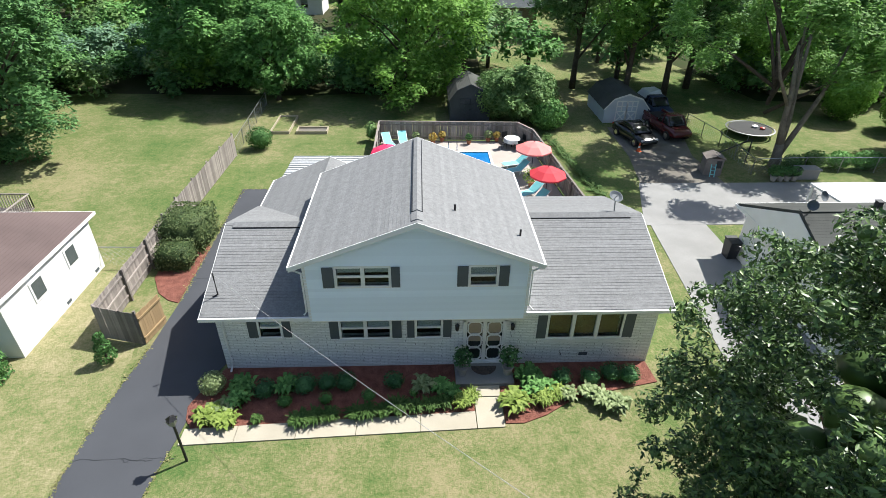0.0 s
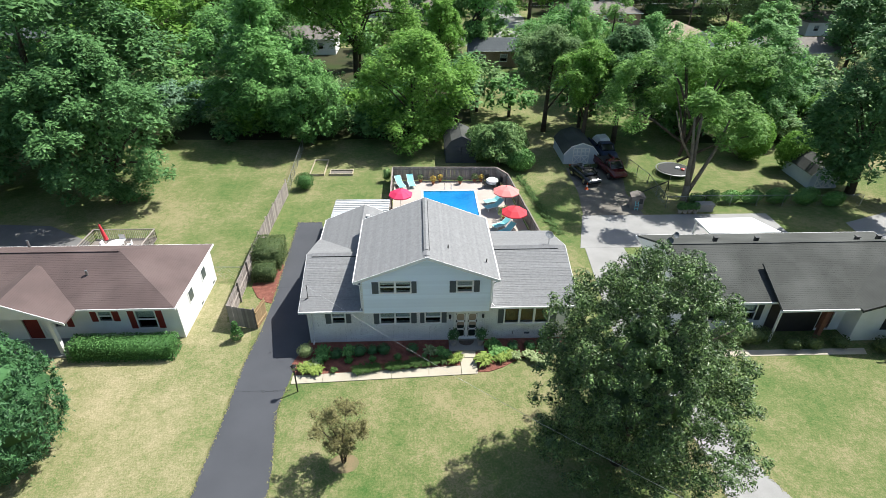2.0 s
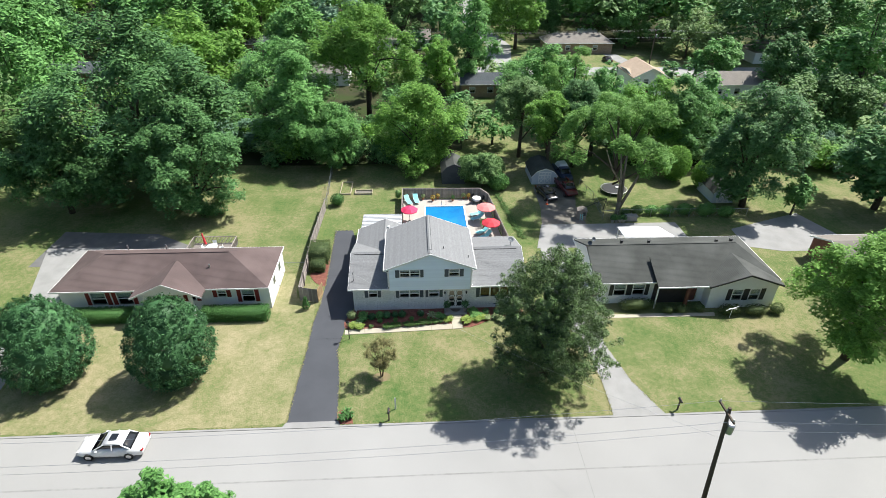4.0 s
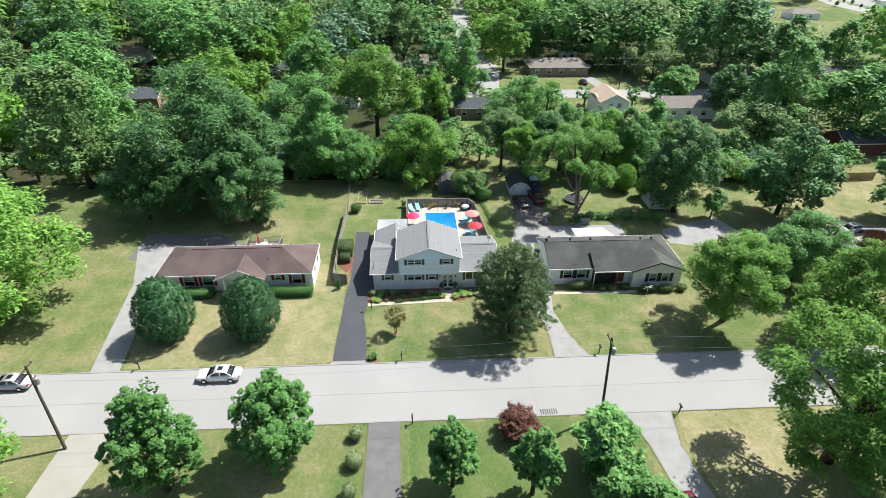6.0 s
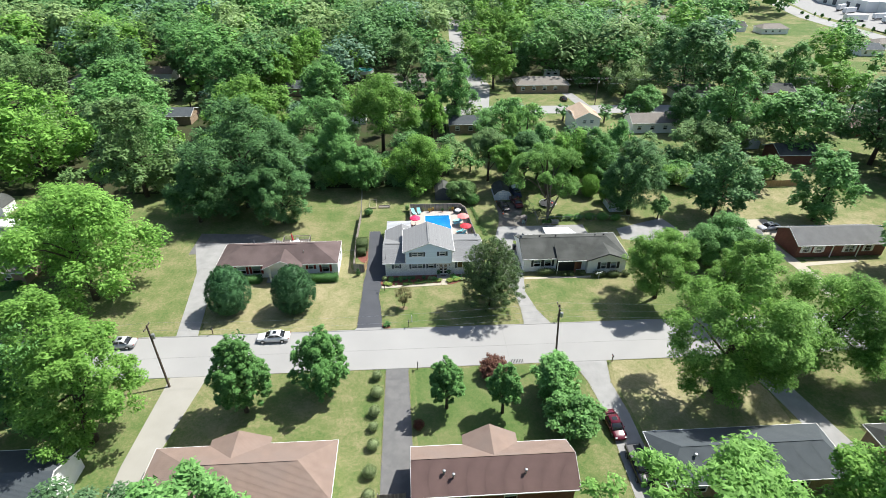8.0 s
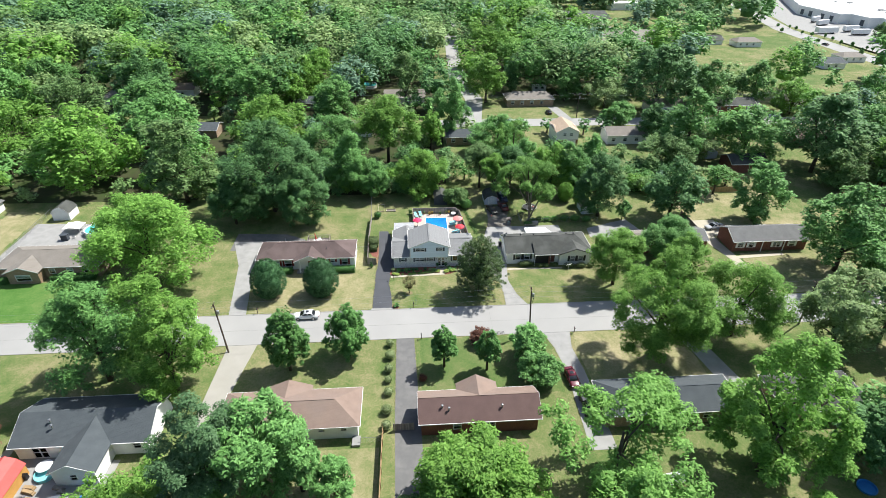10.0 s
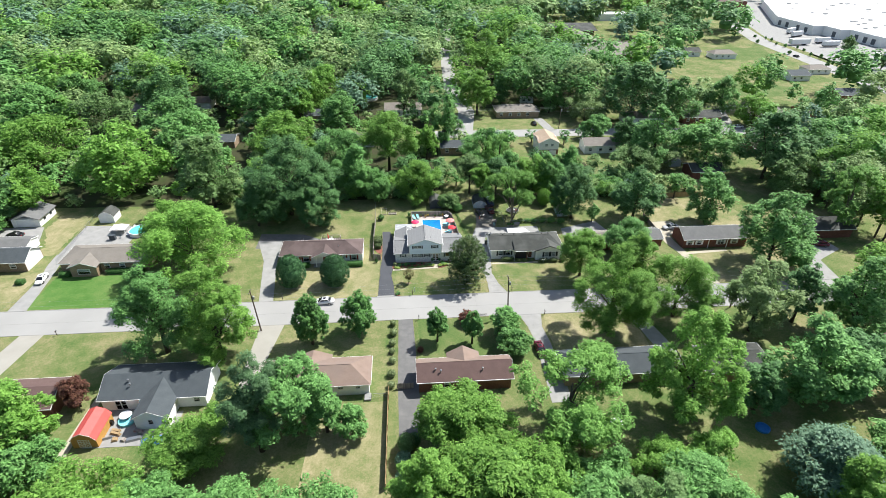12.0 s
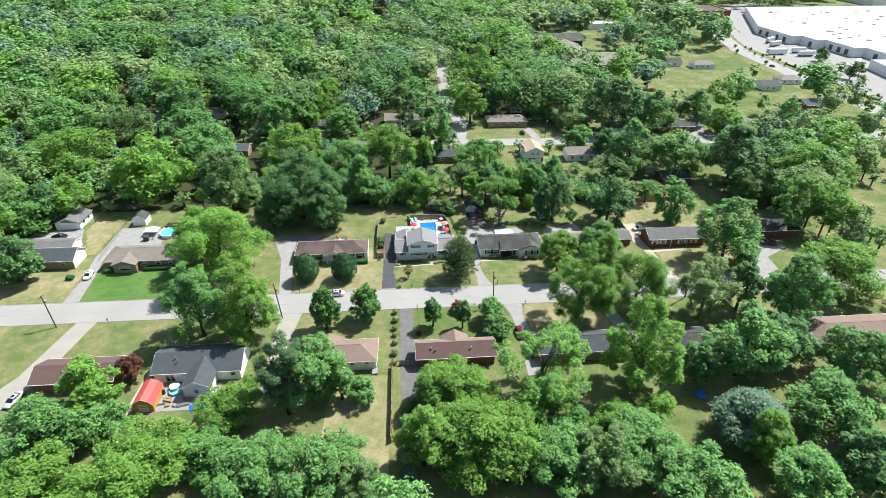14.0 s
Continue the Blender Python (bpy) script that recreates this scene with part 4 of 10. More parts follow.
rt = random.Random(4)
for i in range(48):
    for k in range(9):
        x, zz = L0 + 0.25 + i * 0.352 + (k % 2) * 0.05, 0.3 + k * 0.17
        if not any(h[0] - 0.25 < x < h[1] + 0.25 and h[2] - 0.3 < zz + 0.06 and zz < h[3] + 0.2 for h in front_holes) and rt.random() < 0.8:
            ticks.box(x, x + 0.022, -0.004, 0.01, zz, zz + rt.uniform(0.05, 0.085))
part("open_joint", ticks, TICK, house, "dark open joints in white brick")["kind"] = "stuff"
part("wall_vent", Geo().box(6.62, 6.98, -0.012, 0.02, 0.42, 0.58), SLATE_PAINT, house, "dark foundation vent")
part("meter_box", Geo().box(-4.42, -4.27, -0.06, 0.0, 0.78, 0.92), WHITE, house)
part("hose_tap", Geo().tube([(5.82, -0.01, 0.62), (5.82, -0.1, 0.62), (5.82, -0.12, 0.54)], 0.02, 6), BLACK_METAL, house)

# roofs
DECK = material("roof_deck", (0.2, 0.2, 0.2), rough=0.9)
main_roof = part("main_roof", gable_roof_y(Geo(), -4.55, 4.55, 0, -0.52, 7.42, 5.33, 7.1), DECK, house, "grey asphalt-shingle gable roof")
wing_l = part("wing_roof", gable_roof_x(Geo(), -8.25, W0, -0.3, 8.6, 4.15, EL, 4.5), DECK, house, "grey asphalt-shingle roof")
wing_r = part("wing_roof", gable_roof_x(Geo(), W1, 9.98, -0.3, 9.3, 4.5, ER, 4.66), DECK, house, "grey asphalt-shingle roof")
rear = part("rear_roof", gable_roof_y(Geo(), -8.1, -1.6, -4.85, 4.3, 11.8, 2.92, 4.32), DECK, house, "grey asphalt-shingle roof")
part("ridge_cap", Geo().prism([(-0.2, -0.3, 7.07), (0, -0.3, 7.15), (0.2, -0.3, 7.07)], [(-0.2, 7.4, 7.07), (0, 7.4, 7.15), (0.2, 7.4, 7.07)], 0.05).prism([(-0.16, 0.3, 7.12), (0, 0.3, 7.19), (0.16, 0.3, 7.12)], [(-0.16, 7.1, 7.12), (0, 7.1, 7.19), (0.16, 7.1, 7.12)], 0.06), SHINGLE_P, house, "raised ridge vent")
part("ridge_vent_edge", Geo().box(-0.2, -0.16, 0.3, 7.1, 7.02, 7.11), BLACK_METAL, house)
part("ridge_vent_edge", Geo().box(0.16, 0.2, 0.3, 7.1, 7.02, 7.11), BLACK_METAL, house)
for x0, x1, y, zz in ((-7.9, W0 - 0.2, 4.15, 4.5), (W1 + 0.2, 9.4, 4.5, 4.66)):
    part("ridge_cap", Geo().prism([(x0, y - 0.28, zz - 0.05), (x0, y, zz + 0.07), (x0, y + 0.28, zz - 0.05)], [(x1, y - 0.28, zz - 0.05), (x1, y, zz + 0.07), (x1, y + 0.28, zz - 0.05)], 0.04), SHINGLE_P, house, "raised ridge vent")
    part("ridge_vent_edge", Geo().box(x0, x1, y - 0.31, y - 0.28, zz - 0.1, zz - 0.04), BLACK_METAL, house)
part("ridge_cap", Geo().prism([(-5.0, 4.6, 4.29), (-4.85, 4.6, 4.36), (-4.7, 4.6, 4.29)], [(-5.0, 11.75, 4.29), (-4.85, 11.75, 4.36), (-4.7, 11.75, 4.29)], 0.03), SHINGLE_P, house)
for s in (-1, 1):
    for y in (-0.54, 7.42):
        rk = Geo().prism([(s * 4.58, y, 5.34), (0, y, 7.12)], [(s * 4.58, y + 0.03, 5.34), (0, y + 0.03, 7.12)], 0.2)
        part("rake_board", rk, WHITE, house)

for x in (-4.63, 4.55):
    part("gutter", Geo().box(x, x + 0.08, -0.5, 7.42, 5.2, 5.33), WHITE, house, "white gutter")
part("gutter", Geo().box(-8.28, W0, -0.4, -0.3, EL - 0.15, EL - 0.01), WHITE, house, "white gutter")
part("gutter", Geo().box(W1, 10.0, -0.4, -0.3, ER - 0.15, ER - 0.01), WHITE, house, "white gutter")
part("gutter", Geo().box(-8.18, -8.1, 4.4, 11.8, 2.78, 2.92), WHITE, house, "white gutter")
part("rake_board", Geo().prism([(-8.28, -0.3, EL), (-8.28, 4.15, 4.5)], [(-8.25, -0.3, EL), (-8.25, 4.15, 4.5)], 0.18), WHITE, house)
part("rake_board", Geo().prism([(9.98, -0.3, ER), (9.98, 4.5, 4.66), (9.98, 9.3, ER)], [(10.01, -0.3, ER), (10.01, 4.5, 4.66), (10.01, 9.3, ER)], 0.18), WHITE, house)
part("soffit", Geo().box(-8.2, W0, -0.3, 0.0, EL - 0.19, EL - 0.15), WHITE, house)
part("soffit", Geo().box(W1, 9.9, -0.3, 0.0, ER - 0.19, ER - 0.15), WHITE, house)
part("downspout", Geo().tube([(-7.6, -0.35, 2.8), (-7.6, -0.06, 2.6), (-7.6, -0.06, 0.25), (-7.6, -0.3, 0.12)], 0.045, 6), WHITE, house, "white downspout")
part("downspout", Geo().tube([(4.5, -0.45, 5.2), (4.2, -0.33, 4.95), (4.2, -0.33, 3.35), (4.35, -0.42, 3.2)], 0.04, 6), WHITE, house, "white downspout")
part("downspout", Geo().tube([(-4.5, -0.45, 5.2), (-4.2, -0.33, 4.95), (-4.2, -0.33, 3.2), (-4.3, -0.4, 3.1)], 0.04, 6), WHITE, house, "white downspout")
for x, y, zz in ((1.4, 1.35, 6.56), (3.9, 1.1, 5.6)):
    part("vent_pipe", Geo().tube([(x, y, zz - 0.1), (x, y, zz + 0.26)], 0.04, 8), BLACK_METAL, house, "black roof vent pipe")
for x, y in ((-4.5, 7.5), (-4.45, 9.9)):
    part("roof_vent", Geo().box(x - 0.08, x + 0.08, y - 0.1, y + 0.1, 4.1, 4.33).box(x - 0.13, x + 0.13, y - 0.15, y + 0.15, 4.33, 4.37), WHITE, house, "square roof vent")
part("rear_gable", Geo().add([(L0, 11.3, 2.9), (-1.9, 11.3, 2.9), (-4.85, 11.3, 4.15), (L0, 11.45, 2.9), (-1.9, 11.45, 2.9), (-4.85, 11.45, 4.15)], [(0, 1, 2), (3, 5, 4), (0, 3, 4, 1), (1, 4, 5, 2), (2, 5, 3, 0)]), SIDING, house)
part("rake_board", Geo().prism([(-8.1, 11.8, 2.93), (-4.85, 11.8, 4.33), (-1.6, 11.8, 2.93)], [(-8.1, 11.84, 2.93), (-4.85, 11.84, 4.33), (-1.6, 11.84, 2.93)], 0.18), WHITE, house)
part("patio_roof", Geo().prism([(-7.9, 11.7, 2.75), (-7.9, 16.25, 2.5)], [(-3.05, 11.7, 2.75), (-3.05, 16.25, 2.5)], 0.05), METAL_G, house, "ribbed white metal patio roof")
for i in range(12):
    y = 11.9 + i * 0.38
    part("rib", Geo().box(-7.9, -3.05, y, y + 0.07, 2.75 - (y - 11.7) * 0.055, 2.81 - (y - 11.7) * 0.055), METAL_G, house)
for x, y in ((-7.8, 16.1), (-5.4, 16.1), (-3.2, 16.1)):
    part("patio_post", Geo().box(x - 0.05, x + 0.05, y - 0.05, y + 0.05, 0, 2.5), WHITE, house)
mast = part("service_mast", Geo().tube([(-8.05, 0.55, 3.2), (-7.75, 0.62, 3.35), (-7.75, 0.62, 4.35)], 0.035, 6), BLACK_METAL, house, "black electric service mast")
part("dish_antenna", Geo().lathe([(0.0, 0.0), (0.17, 0.02), (0.3, 0.09), (0.32, 0.09), (0.17, -0.01), (0.0, -0.03)], 14, (0, 0, 0)), SLATE_PAINT, house, "dark grey satellite dish").matrix_basis = pose(8.9, 5.1, 5.15, 25, 10, 0)
part("dish_arm", Geo().tube([(8.9, 4.9, 4.5), (8.9, 5.05, 5.1)], 0.03, 6).tube([(8.9, 5.1, 5.15), (8.85, 4.7, 5.45)], 0.02, 6), STEEL, house)

# ---- neighbouring houses ----
def plain_house(x0, x1, y0, y1, roof_mat, walls, label, ze=2.95, zr=4.9, hip=None, over=0.45, windows=(), shutters=None, group="", door=None, base=0.0, trim=None, name="house", vents=(), east=None):
    """A one-storey house; x0..y1 is its eave line, walls are (front, side) materials, windows are (x0, x1, z0, z1) on the side facing -y."""
    trim = trim or WHITE
    h = thing(name, label, "house", group)
    a, b, c, d, t = x0 + over, x1 - (over if east is None else east), y0 + over, y1 - over, 0.2
    holes = list(windows) + ([door] if door else [])
    part("wall_front", wall_front(Geo(), a, b, base, ze - 0.1, c, t, holes), walls[0], h)
    part("wall_back", Geo().box(a, b, d - t, d, base, ze - 0.1), walls[0], h)
    for x in (a, b - t):
        part("wall_side", Geo().box(x, x + t, c + t, d - t, base, ze - 0.1), walls[1], h)
    part("inner_floor", Geo().box(a + t, b - t, c + t, d - t, 0.05, 0.1), DARK_ROOM, h)
    part("inner_wall", Geo().box(a + t, b - t, (c + d) / 2, (c + d) / 2 + 0.1, 0.1, ze - 0.2), DARK_ROOM, h)
    if hip is None:
        r = part("roof", gable_roof_x(Geo(), x0, x1, y0, y1, (y0 + y1) / 2, ze, zr), roof_mat, h)
        ym = (y0 + y1) / 2
        for x in (a, b - 0.15):
            gg = Geo().add([(x, c, ze - 0.12), (x, d, ze - 0.12), (x, ym, zr - 0.18), (x + 0.15, c, ze - 0.12), (x + 0.15, d, ze - 0.12), (x + 0.15, ym, zr - 0.18)], [(0, 1, 2), (3, 5, 4), (0, 3, 4, 1), (1, 4, 5, 2), (2, 5, 3, 0)])
            part("gable_end", gg, walls[1], h)
        part("gutter", Geo().box(x0, x1, y0 - 0.08, y0, ze - 0.16, ze - 0.02), trim, h)
        part("gutter", Geo().box(x0, x1, y1, y1 + 0.08, ze - 0.16, ze - 0.02), trim, h)
        for x in (x0 - 0.03, x1):
            part("rake_board", Geo().prism([(x, y0, ze + 0.01), (x, ym, zr + 0.01), (x, y1, ze + 0.01)], [(x + 0.03, y0, ze + 0.01), (x + 0.03, ym, zr + 0.01), (x + 0.03, y1, ze + 0.01)], 0.18), trim, h)
    else:
        r = part("roof", hip_roof(Geo(), x0, x1, y0, y1, ze, zr, hip), roof_mat, h)
        part("gutter", fascia(Geo(), x0, x1, y0, y1, ze), trim, h)
        aa, bb = hip if hasattr(hip, "__len__") else (hip, hip)
        ym, gg = (y0 + y1) / 2, Geo()
        for p, q in (((x0 + aa, ym, zr), (x1 - bb, ym, zr)),):
            gg.bar((p[0], p[1], p[2] + 0.0), (q[0], q[1], q[2] + 0.0), 0.24, 0.03)
        part("ridge_cap", gg, roof_mat, h)
    for w in windows:
        n = 2 if w[1] - w[0] > 1.5 else 1
        window(h, *w, c, n, True, 0.4)
        if shutters:
            sw = 0.42
            shutter(h, w[0] - 0.09 - sw, w[0] - 0.09, w[2] - 0.05, w[3] + 0.05, c, shutters)
            shutter(h, w[1] + 0.09, w[1] + 0.09 + sw, w[2] - 0.05, w[3] + 0.05, c, shutters)
    if door:
        part("door", Geo().box(door[0], door[1], c + 0.06, c + 0.1, door[2], door[3]).box(door[0] + 0.12, door[1] - 0.12, c + 0.045, c + 0.06, door[2] + 0.2, door[3] - 0.9), RED_PAINT if shutters is RED_PAINT else BRICK_R, h)
        part("door_frame", Geo().box(door[0] - 0.08, door[0], c - 0.03, c + 0.1, door[2], door[3] + 0.08).box(door[1], door[1] + 0.08, c - 0.03, c + 0.1, door[2], door[3] + 0.08).box(door[0], door[1], c - 0.03, c + 0.1, door[3], door[3] + 0.08), trim, h)
    for x, y, zz in vents:
        part("roof_vent", Geo().tube([(x, y, zz - 0.2), (x, y, zz + 0.32)], 0.11, 8).lathe([(0.0, 0.44), (0.14, 0.42), (0.2, 0.34), (0.2, 0.28), (0.1, 0.28)], 8, (x, y, zz)), STEEL, h, "round metal roof vent")
    return h


def front_gable(h, x0, x1, y0, yb, ze, zr, roof_mat, wall_mat, windows=(), trim=None, post=None, wall=True, shutters=None):
    """A gabled bay that faces -y, its ridge running back into the main roof."""
    trim = trim or WHITE
    xm = (x0 + x1) / 2
    part("gable_roof", gable_roof_y(Geo(), x0, x1, xm, y0, yb, ze, zr, 0.13), roof_mat, h)
    part("rake_board", Geo().prism([(x0, y0 - 0.04, ze + 0.01), (xm, y0 - 0.04, zr + 0.01), (x1, y0 - 0.04, ze + 0.01)], [(x0, y0, ze + 0.01), (xm, y0, zr + 0.01), (x1, y0, ze + 0.01)], 0.2), trim, h)
    s = (zr - ze) / (xm - x0)
    a, b, yw = x0 + 0.4, x1 - 0.4, y0 + 0.35
    zt = ze + 0.4 * s - 0.13
    gg = Geo()
    if wall:
        wall_front(gg, a, b, 0, zt, yw, 0.2, windows)
        gg.box(a, a + 0.2, yw + 0.2, yb, 0, zt).box(b - 0.2, b, yw + 0.2, yb, 0, zt)
    gg.add([(a, yw, zt), (b, yw, zt), (xm, yw, zr - 0.15), (a, yw + 0.15, zt), (b, yw + 0.15, zt), (xm, yw + 0.15, zr - 0.15)], [(0, 1, 2), (3, 5, 4), (0, 3, 4, 1), (1, 4, 5, 2), (2, 5, 3, 0)])
    part("gable_wall", gg, wall_mat, h)
    for w in windows:
        window(h, *w, yw, 1, True, 0.4)
        if shutters:
            shutter(h, w[0] - 0.6, w[0] - 0.09, w[2] - 0.05, w[3] + 0.05, yw, shutters)
            shutter(h, w[1] + 0.09, w[1] + 0.6, w[2] - 0.05, w[3] + 0.05, yw, shutters)
    for px in post or ():
        part("post", Geo().box(px - 0.13, px + 0.13, yw - 0.05, yw + 0.2, 0, zt), trim, h)
    return h


SIDE_GLASS = material("side_window_glass", (0.07, 0.085, 0.085), (0.1, 0.115, 0.11), rough=0.12, scale=1.5, fine=8, bump=0)
# west neighbour: long white house under a brown hipped roof
lh = plain_house(-37.7, -16.3, 0.35, 8.15, SHINGLE_B, (WHITE, WHITE), "long white house with a brown hipped roof and red shutters", 2.96, 4.95, (4.3, 4.6), 0.5,
                 [(-19.2, -18.0, 0.95, 2.35), (-21.6, -20.8, 1.6, 2.35), (-34.2, -32.8, 0.95, 2.35), (-31.6, -30.2, 0.95, 2.35), (-24.6, -23.9, 1.2, 2.3)], RED_PAINT, door=(-26.6, -25.6, 0.15, 2.3), east=0.12)
front_gable(lh, -29.4, -22.5, -1.0, 3.2, 2.96, 4.55, SHINGLE_B, WHITE, wall=False, post=(-23.7, -28.2))
part("porch_slab", Geo().box(-29.0, -22.9, -0.9, 0.85, 0, 0.14), CONCRETE, lh)
for y in (2.6, 5.2):
    part("side_window", Geo().box(-16.45, -16.38, y, y + 0.9, 1.5, 2.5), WHITE, lh)
    part("side_pane", Geo().box(-16.38, -16.37, y + 0.1, y + 0.8, 1.6, 2.4), SIDE_GLASS, lh)
    part("foundation_vent", Geo().box(-16.45, -16.4, y + 1.6, y + 1.95, 0.15, 0.3), SLATE_PAINT, lh)
for x, y, zz in ((-22.5, 2.6, 4.1), (-27.8, 5.6, 4.7), (-32.0, 6.0, 4.5)):
    part("roof_vent", Geo().tube([(x, y, zz - 0.2), (x, y, zz + 0.35)], 0.08, 8), STEEL, lh)

# near-black brown puts the deep porch shade into the wall colour
PORCH_SHADE = material("porch_shade_paint", (0.05, 0.042, 0.038), (0.035, 0.03, 0.028), rough=0.7, scale=2, fine=20, bump=0.1)
# east neighbour: ranch house under a charcoal roof
rh = plain_house(17.0, 36.7, -0.28, 8.6, SHINGLE_D, (WHITE, WHITE), "white ranch house with a charcoal roof and dark shutters", 2.95, 4.9, (0.02, 3.2), 0.45,
                 [(19.3, 20.5, 1.1, 2.4), (21.3, 22.5, 1.1, 2.4), (24.6, 25.9, 0.9, 2.35)], BLACK_PAINT, door=(27.3, 28.25, 0.15, 2.3))
part("gable_end", Geo().add([(16.97, 0.0, 2.94), (16.97, 8.3, 2.94), (16.97, 4.16, 4.75), (16.995, 0.0, 2.94), (16.995, 8.3, 2.94), (16.995, 4.16, 4.75)], [(0, 2, 1), (3, 4, 5), (0, 1, 4, 3), (1, 2, 5, 4), (2, 0, 3, 5)]), WHITE, rh, "off-white gable end")
for dx, dz, turn in ((17.25, 5.3, -25), (17.55, 5.75, 20)):
    part("dish_antenna", Geo().lathe([(0.0, 0.0), (0.12, 0.015), (0.22, 0.065), (0.235, 0.065), (0.12, -0.01), (0.0, -0.025)], 14, (0, 0, 0)), SLATE_PAINT, rh, "dark grey satellite dish").matrix_basis = pose(dx, 3.9, dz, 60, 0, turn)
part("dish_arm", Geo().tube([(17.4, 4.1, 4.75), (17.4, 4.05, 5.75)], 0.03, 6).tube([(17.4, 4.05, 5.3), (17.25, 3.92, 5.3)], 0.02, 6).tube([(17.4, 4.05, 5.72), (17.55, 3.92, 5.75)], 0.02, 6), STEEL, rh)
front_gable(rh, 28.6, 36.5, -1.35, 4.0, 2.95, 4.35, SHINGLE_D, WHITE, [(31.45, 32.45, 1.0, 2.3), (33.3, 34.3, 1.0, 2.3)], trim=BLACK_PAINT, shutters=None)
for a_, b_ in ((30.85, 31.33), (32.57, 33.18), (34.42, 34.9)):
    shutter(rh, a_, b_, 0.95, 2.38, -1.0, BLACK_PAINT)
part("porch_roof", Geo().prism([(23.3, -1.1, 2.92), (23.3, 2.2, 4.45)], [(28.8, -1.1, 2.92), (28.8, 2.2, 4.45)], 0.14), SHINGLE_D, rh)
part("porch_wall", Geo().box(23.5, 27.2, 0.1, 0.16, 0, 2.8), PORCH_SHADE, rh, "porch wall darkened for the shade under its roof")
part("porch_gutter", Geo().box(23.3, 28.8, -1.18, -1.1, 2.76, 2.9), WHITE, rh)
part("porch_post", Geo().box(23.4, 23.52, -0.95, -0.83, 0, 2.8), WHITE, rh)
part("porch_post", Geo().box(26.6, 26.9, -0.95, -0.7, 0, 2.8), BRICK_R, rh)
for x, y in ((21.0, 4.7), (24.0, 4.6), (31.5, 4.5), (33.2, 4.6)):
    part("roof_vent", Geo().box(x - 0.12, x + 0.12, y - 0.12, y + 0.12, 4.7, 5.05).box(x - 0.16, x + 0.16, y - 0.16, y + 0.16, 5.05, 5.09), BLACK_PAINT, rh, "dark square roof vent")
solid("carport_roof", Geo().prism([(23.5, 9.4, 2.55), (23.5, 12.2, 2.4)], [(29.6, 9.4, 2.55), (28.6, 12.2, 2.4)], 0.12).box(23.6, 23.72, 9.5, 9.62, 0, 2.5).box(23.6, 23.72, 12, 12.12, 0, 2.36).box(29.2, 29.32, 9.5, 9.62, 0, 2.5).box(28.4, 28.52, 12, 12.12, 0, 2.36), METAL_W, "white flat metal carport roof on slim posts", "carport")

# houses across the street
b1 = plain_house(-33.3, -12.3, -45.9, -38.1, SHINGLE_T, (WHITE, WHITE), "white house under a faded terracotta-brown hipped roof", 2.9, 4.75, (5.0, 3.9), 0.45, [(-18.5, -17.6, 1.6, 2.3), (-15.2, -14.4, 1.6, 2.3)], None)
part("front_gable_roof", gable_roof_y(Geo(), -27.2, -20.2, -23.8, -42, -37.2, 2.9, 4.3, 0.12), SHINGLE_T, b1)
part("back_step", Geo().box(-13.6, -12.4, -47.2, -45.5, 0, 0.4), CONCRETE, b1)
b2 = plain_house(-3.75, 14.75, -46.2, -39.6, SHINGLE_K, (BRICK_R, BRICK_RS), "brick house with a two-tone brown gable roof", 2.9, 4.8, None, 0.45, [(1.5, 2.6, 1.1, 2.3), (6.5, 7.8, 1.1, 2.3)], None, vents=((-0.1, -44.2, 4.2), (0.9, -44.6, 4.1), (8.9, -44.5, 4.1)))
# street-side slope in the lighter tan shingle
part("front_slope", Geo().prism([(-3.7, -39.62, 2.94), (-3.7, -42.86, 4.86)], [(14.7, -39.62, 2.94), (14.7, -42.86, 4.86)], 0.03), SHINGLE_T, b2, "lighter tan front slope")
part("front_gable_roof", gable_roof_y(Geo(), 2.4, 8.9, 5.6, -42.9, -38.3, 2.95, 4.75, 0.12), SHINGLE_T, b2)
g1 = plain_house(-61.3, -42.0, -46.7, -37.4, SHINGLE_BG, (WHITE, WHITE), "white house under a slate-grey L-shaped roof", 2.9, 5.0, None, 0.45, [(-58.5, -56.6, 0.2, 2.3), (-44.6, -43.6, 1.2, 2.3)], None, vents=((-56.5, -43.6, 4.6), (-55.9, -44.4, 4.4)))
front_gable(g1, -53.6, -47.2, -51.4, -42.5, 2.9, 4.6, SHINGLE_BG, WHITE, [(-50.9, -50.1, 1.2, 2.2)])
plain_house(-86.0, -68.5, -48.0, -40.0, SHINGLE_K, (BRICK_R, BRICK_RS), "brick house with a dark brown roof", 2.9, 4.7, None, 0.45, [(-80, -79, 1.1, 2.3)], None, vents=((-79.5, -45.6, 4.0),))
plain_house(24.4, 46.3, -46.5, -39.0, SHINGLE_BG, (BRICK_T, BRICK_TS), "tan brick house under a slate-grey roof", 2.9, 4.8, (2.5, 2.5), 0.45, [(28, 29.2, 1.1, 2.3), (40, 41.2, 1.1, 2.3)], None, vents=((28.3, -43.8, 4.3),))
plain_house(52.0, 66.5, -47.5, -39.5, SHINGLE_D, (BRICK_T, BRICK_TS), "brick house under a charcoal roof, half hidden by trees", 2.9, 4.8, (2.5, 2.5), 0.45, [(60, 61.2, 1.1, 2.3)])
plain_house(78.5, 91.0, -47.5, -40.0, SHINGLE_S, (WHITE, WHITE), "pale grey hipped-roof house under trees", 2.9, 4.8, (3, 3), 0.45)
plain_house(91.5, 118, -47.8, -38.0, SHINGLE_T, (BRICK_T, BRICK_TS), "tan brick house with a brown hipped roof", 2.9, 5.0, (4, 4), 0.45, vents=((104, -44, 4.3),))

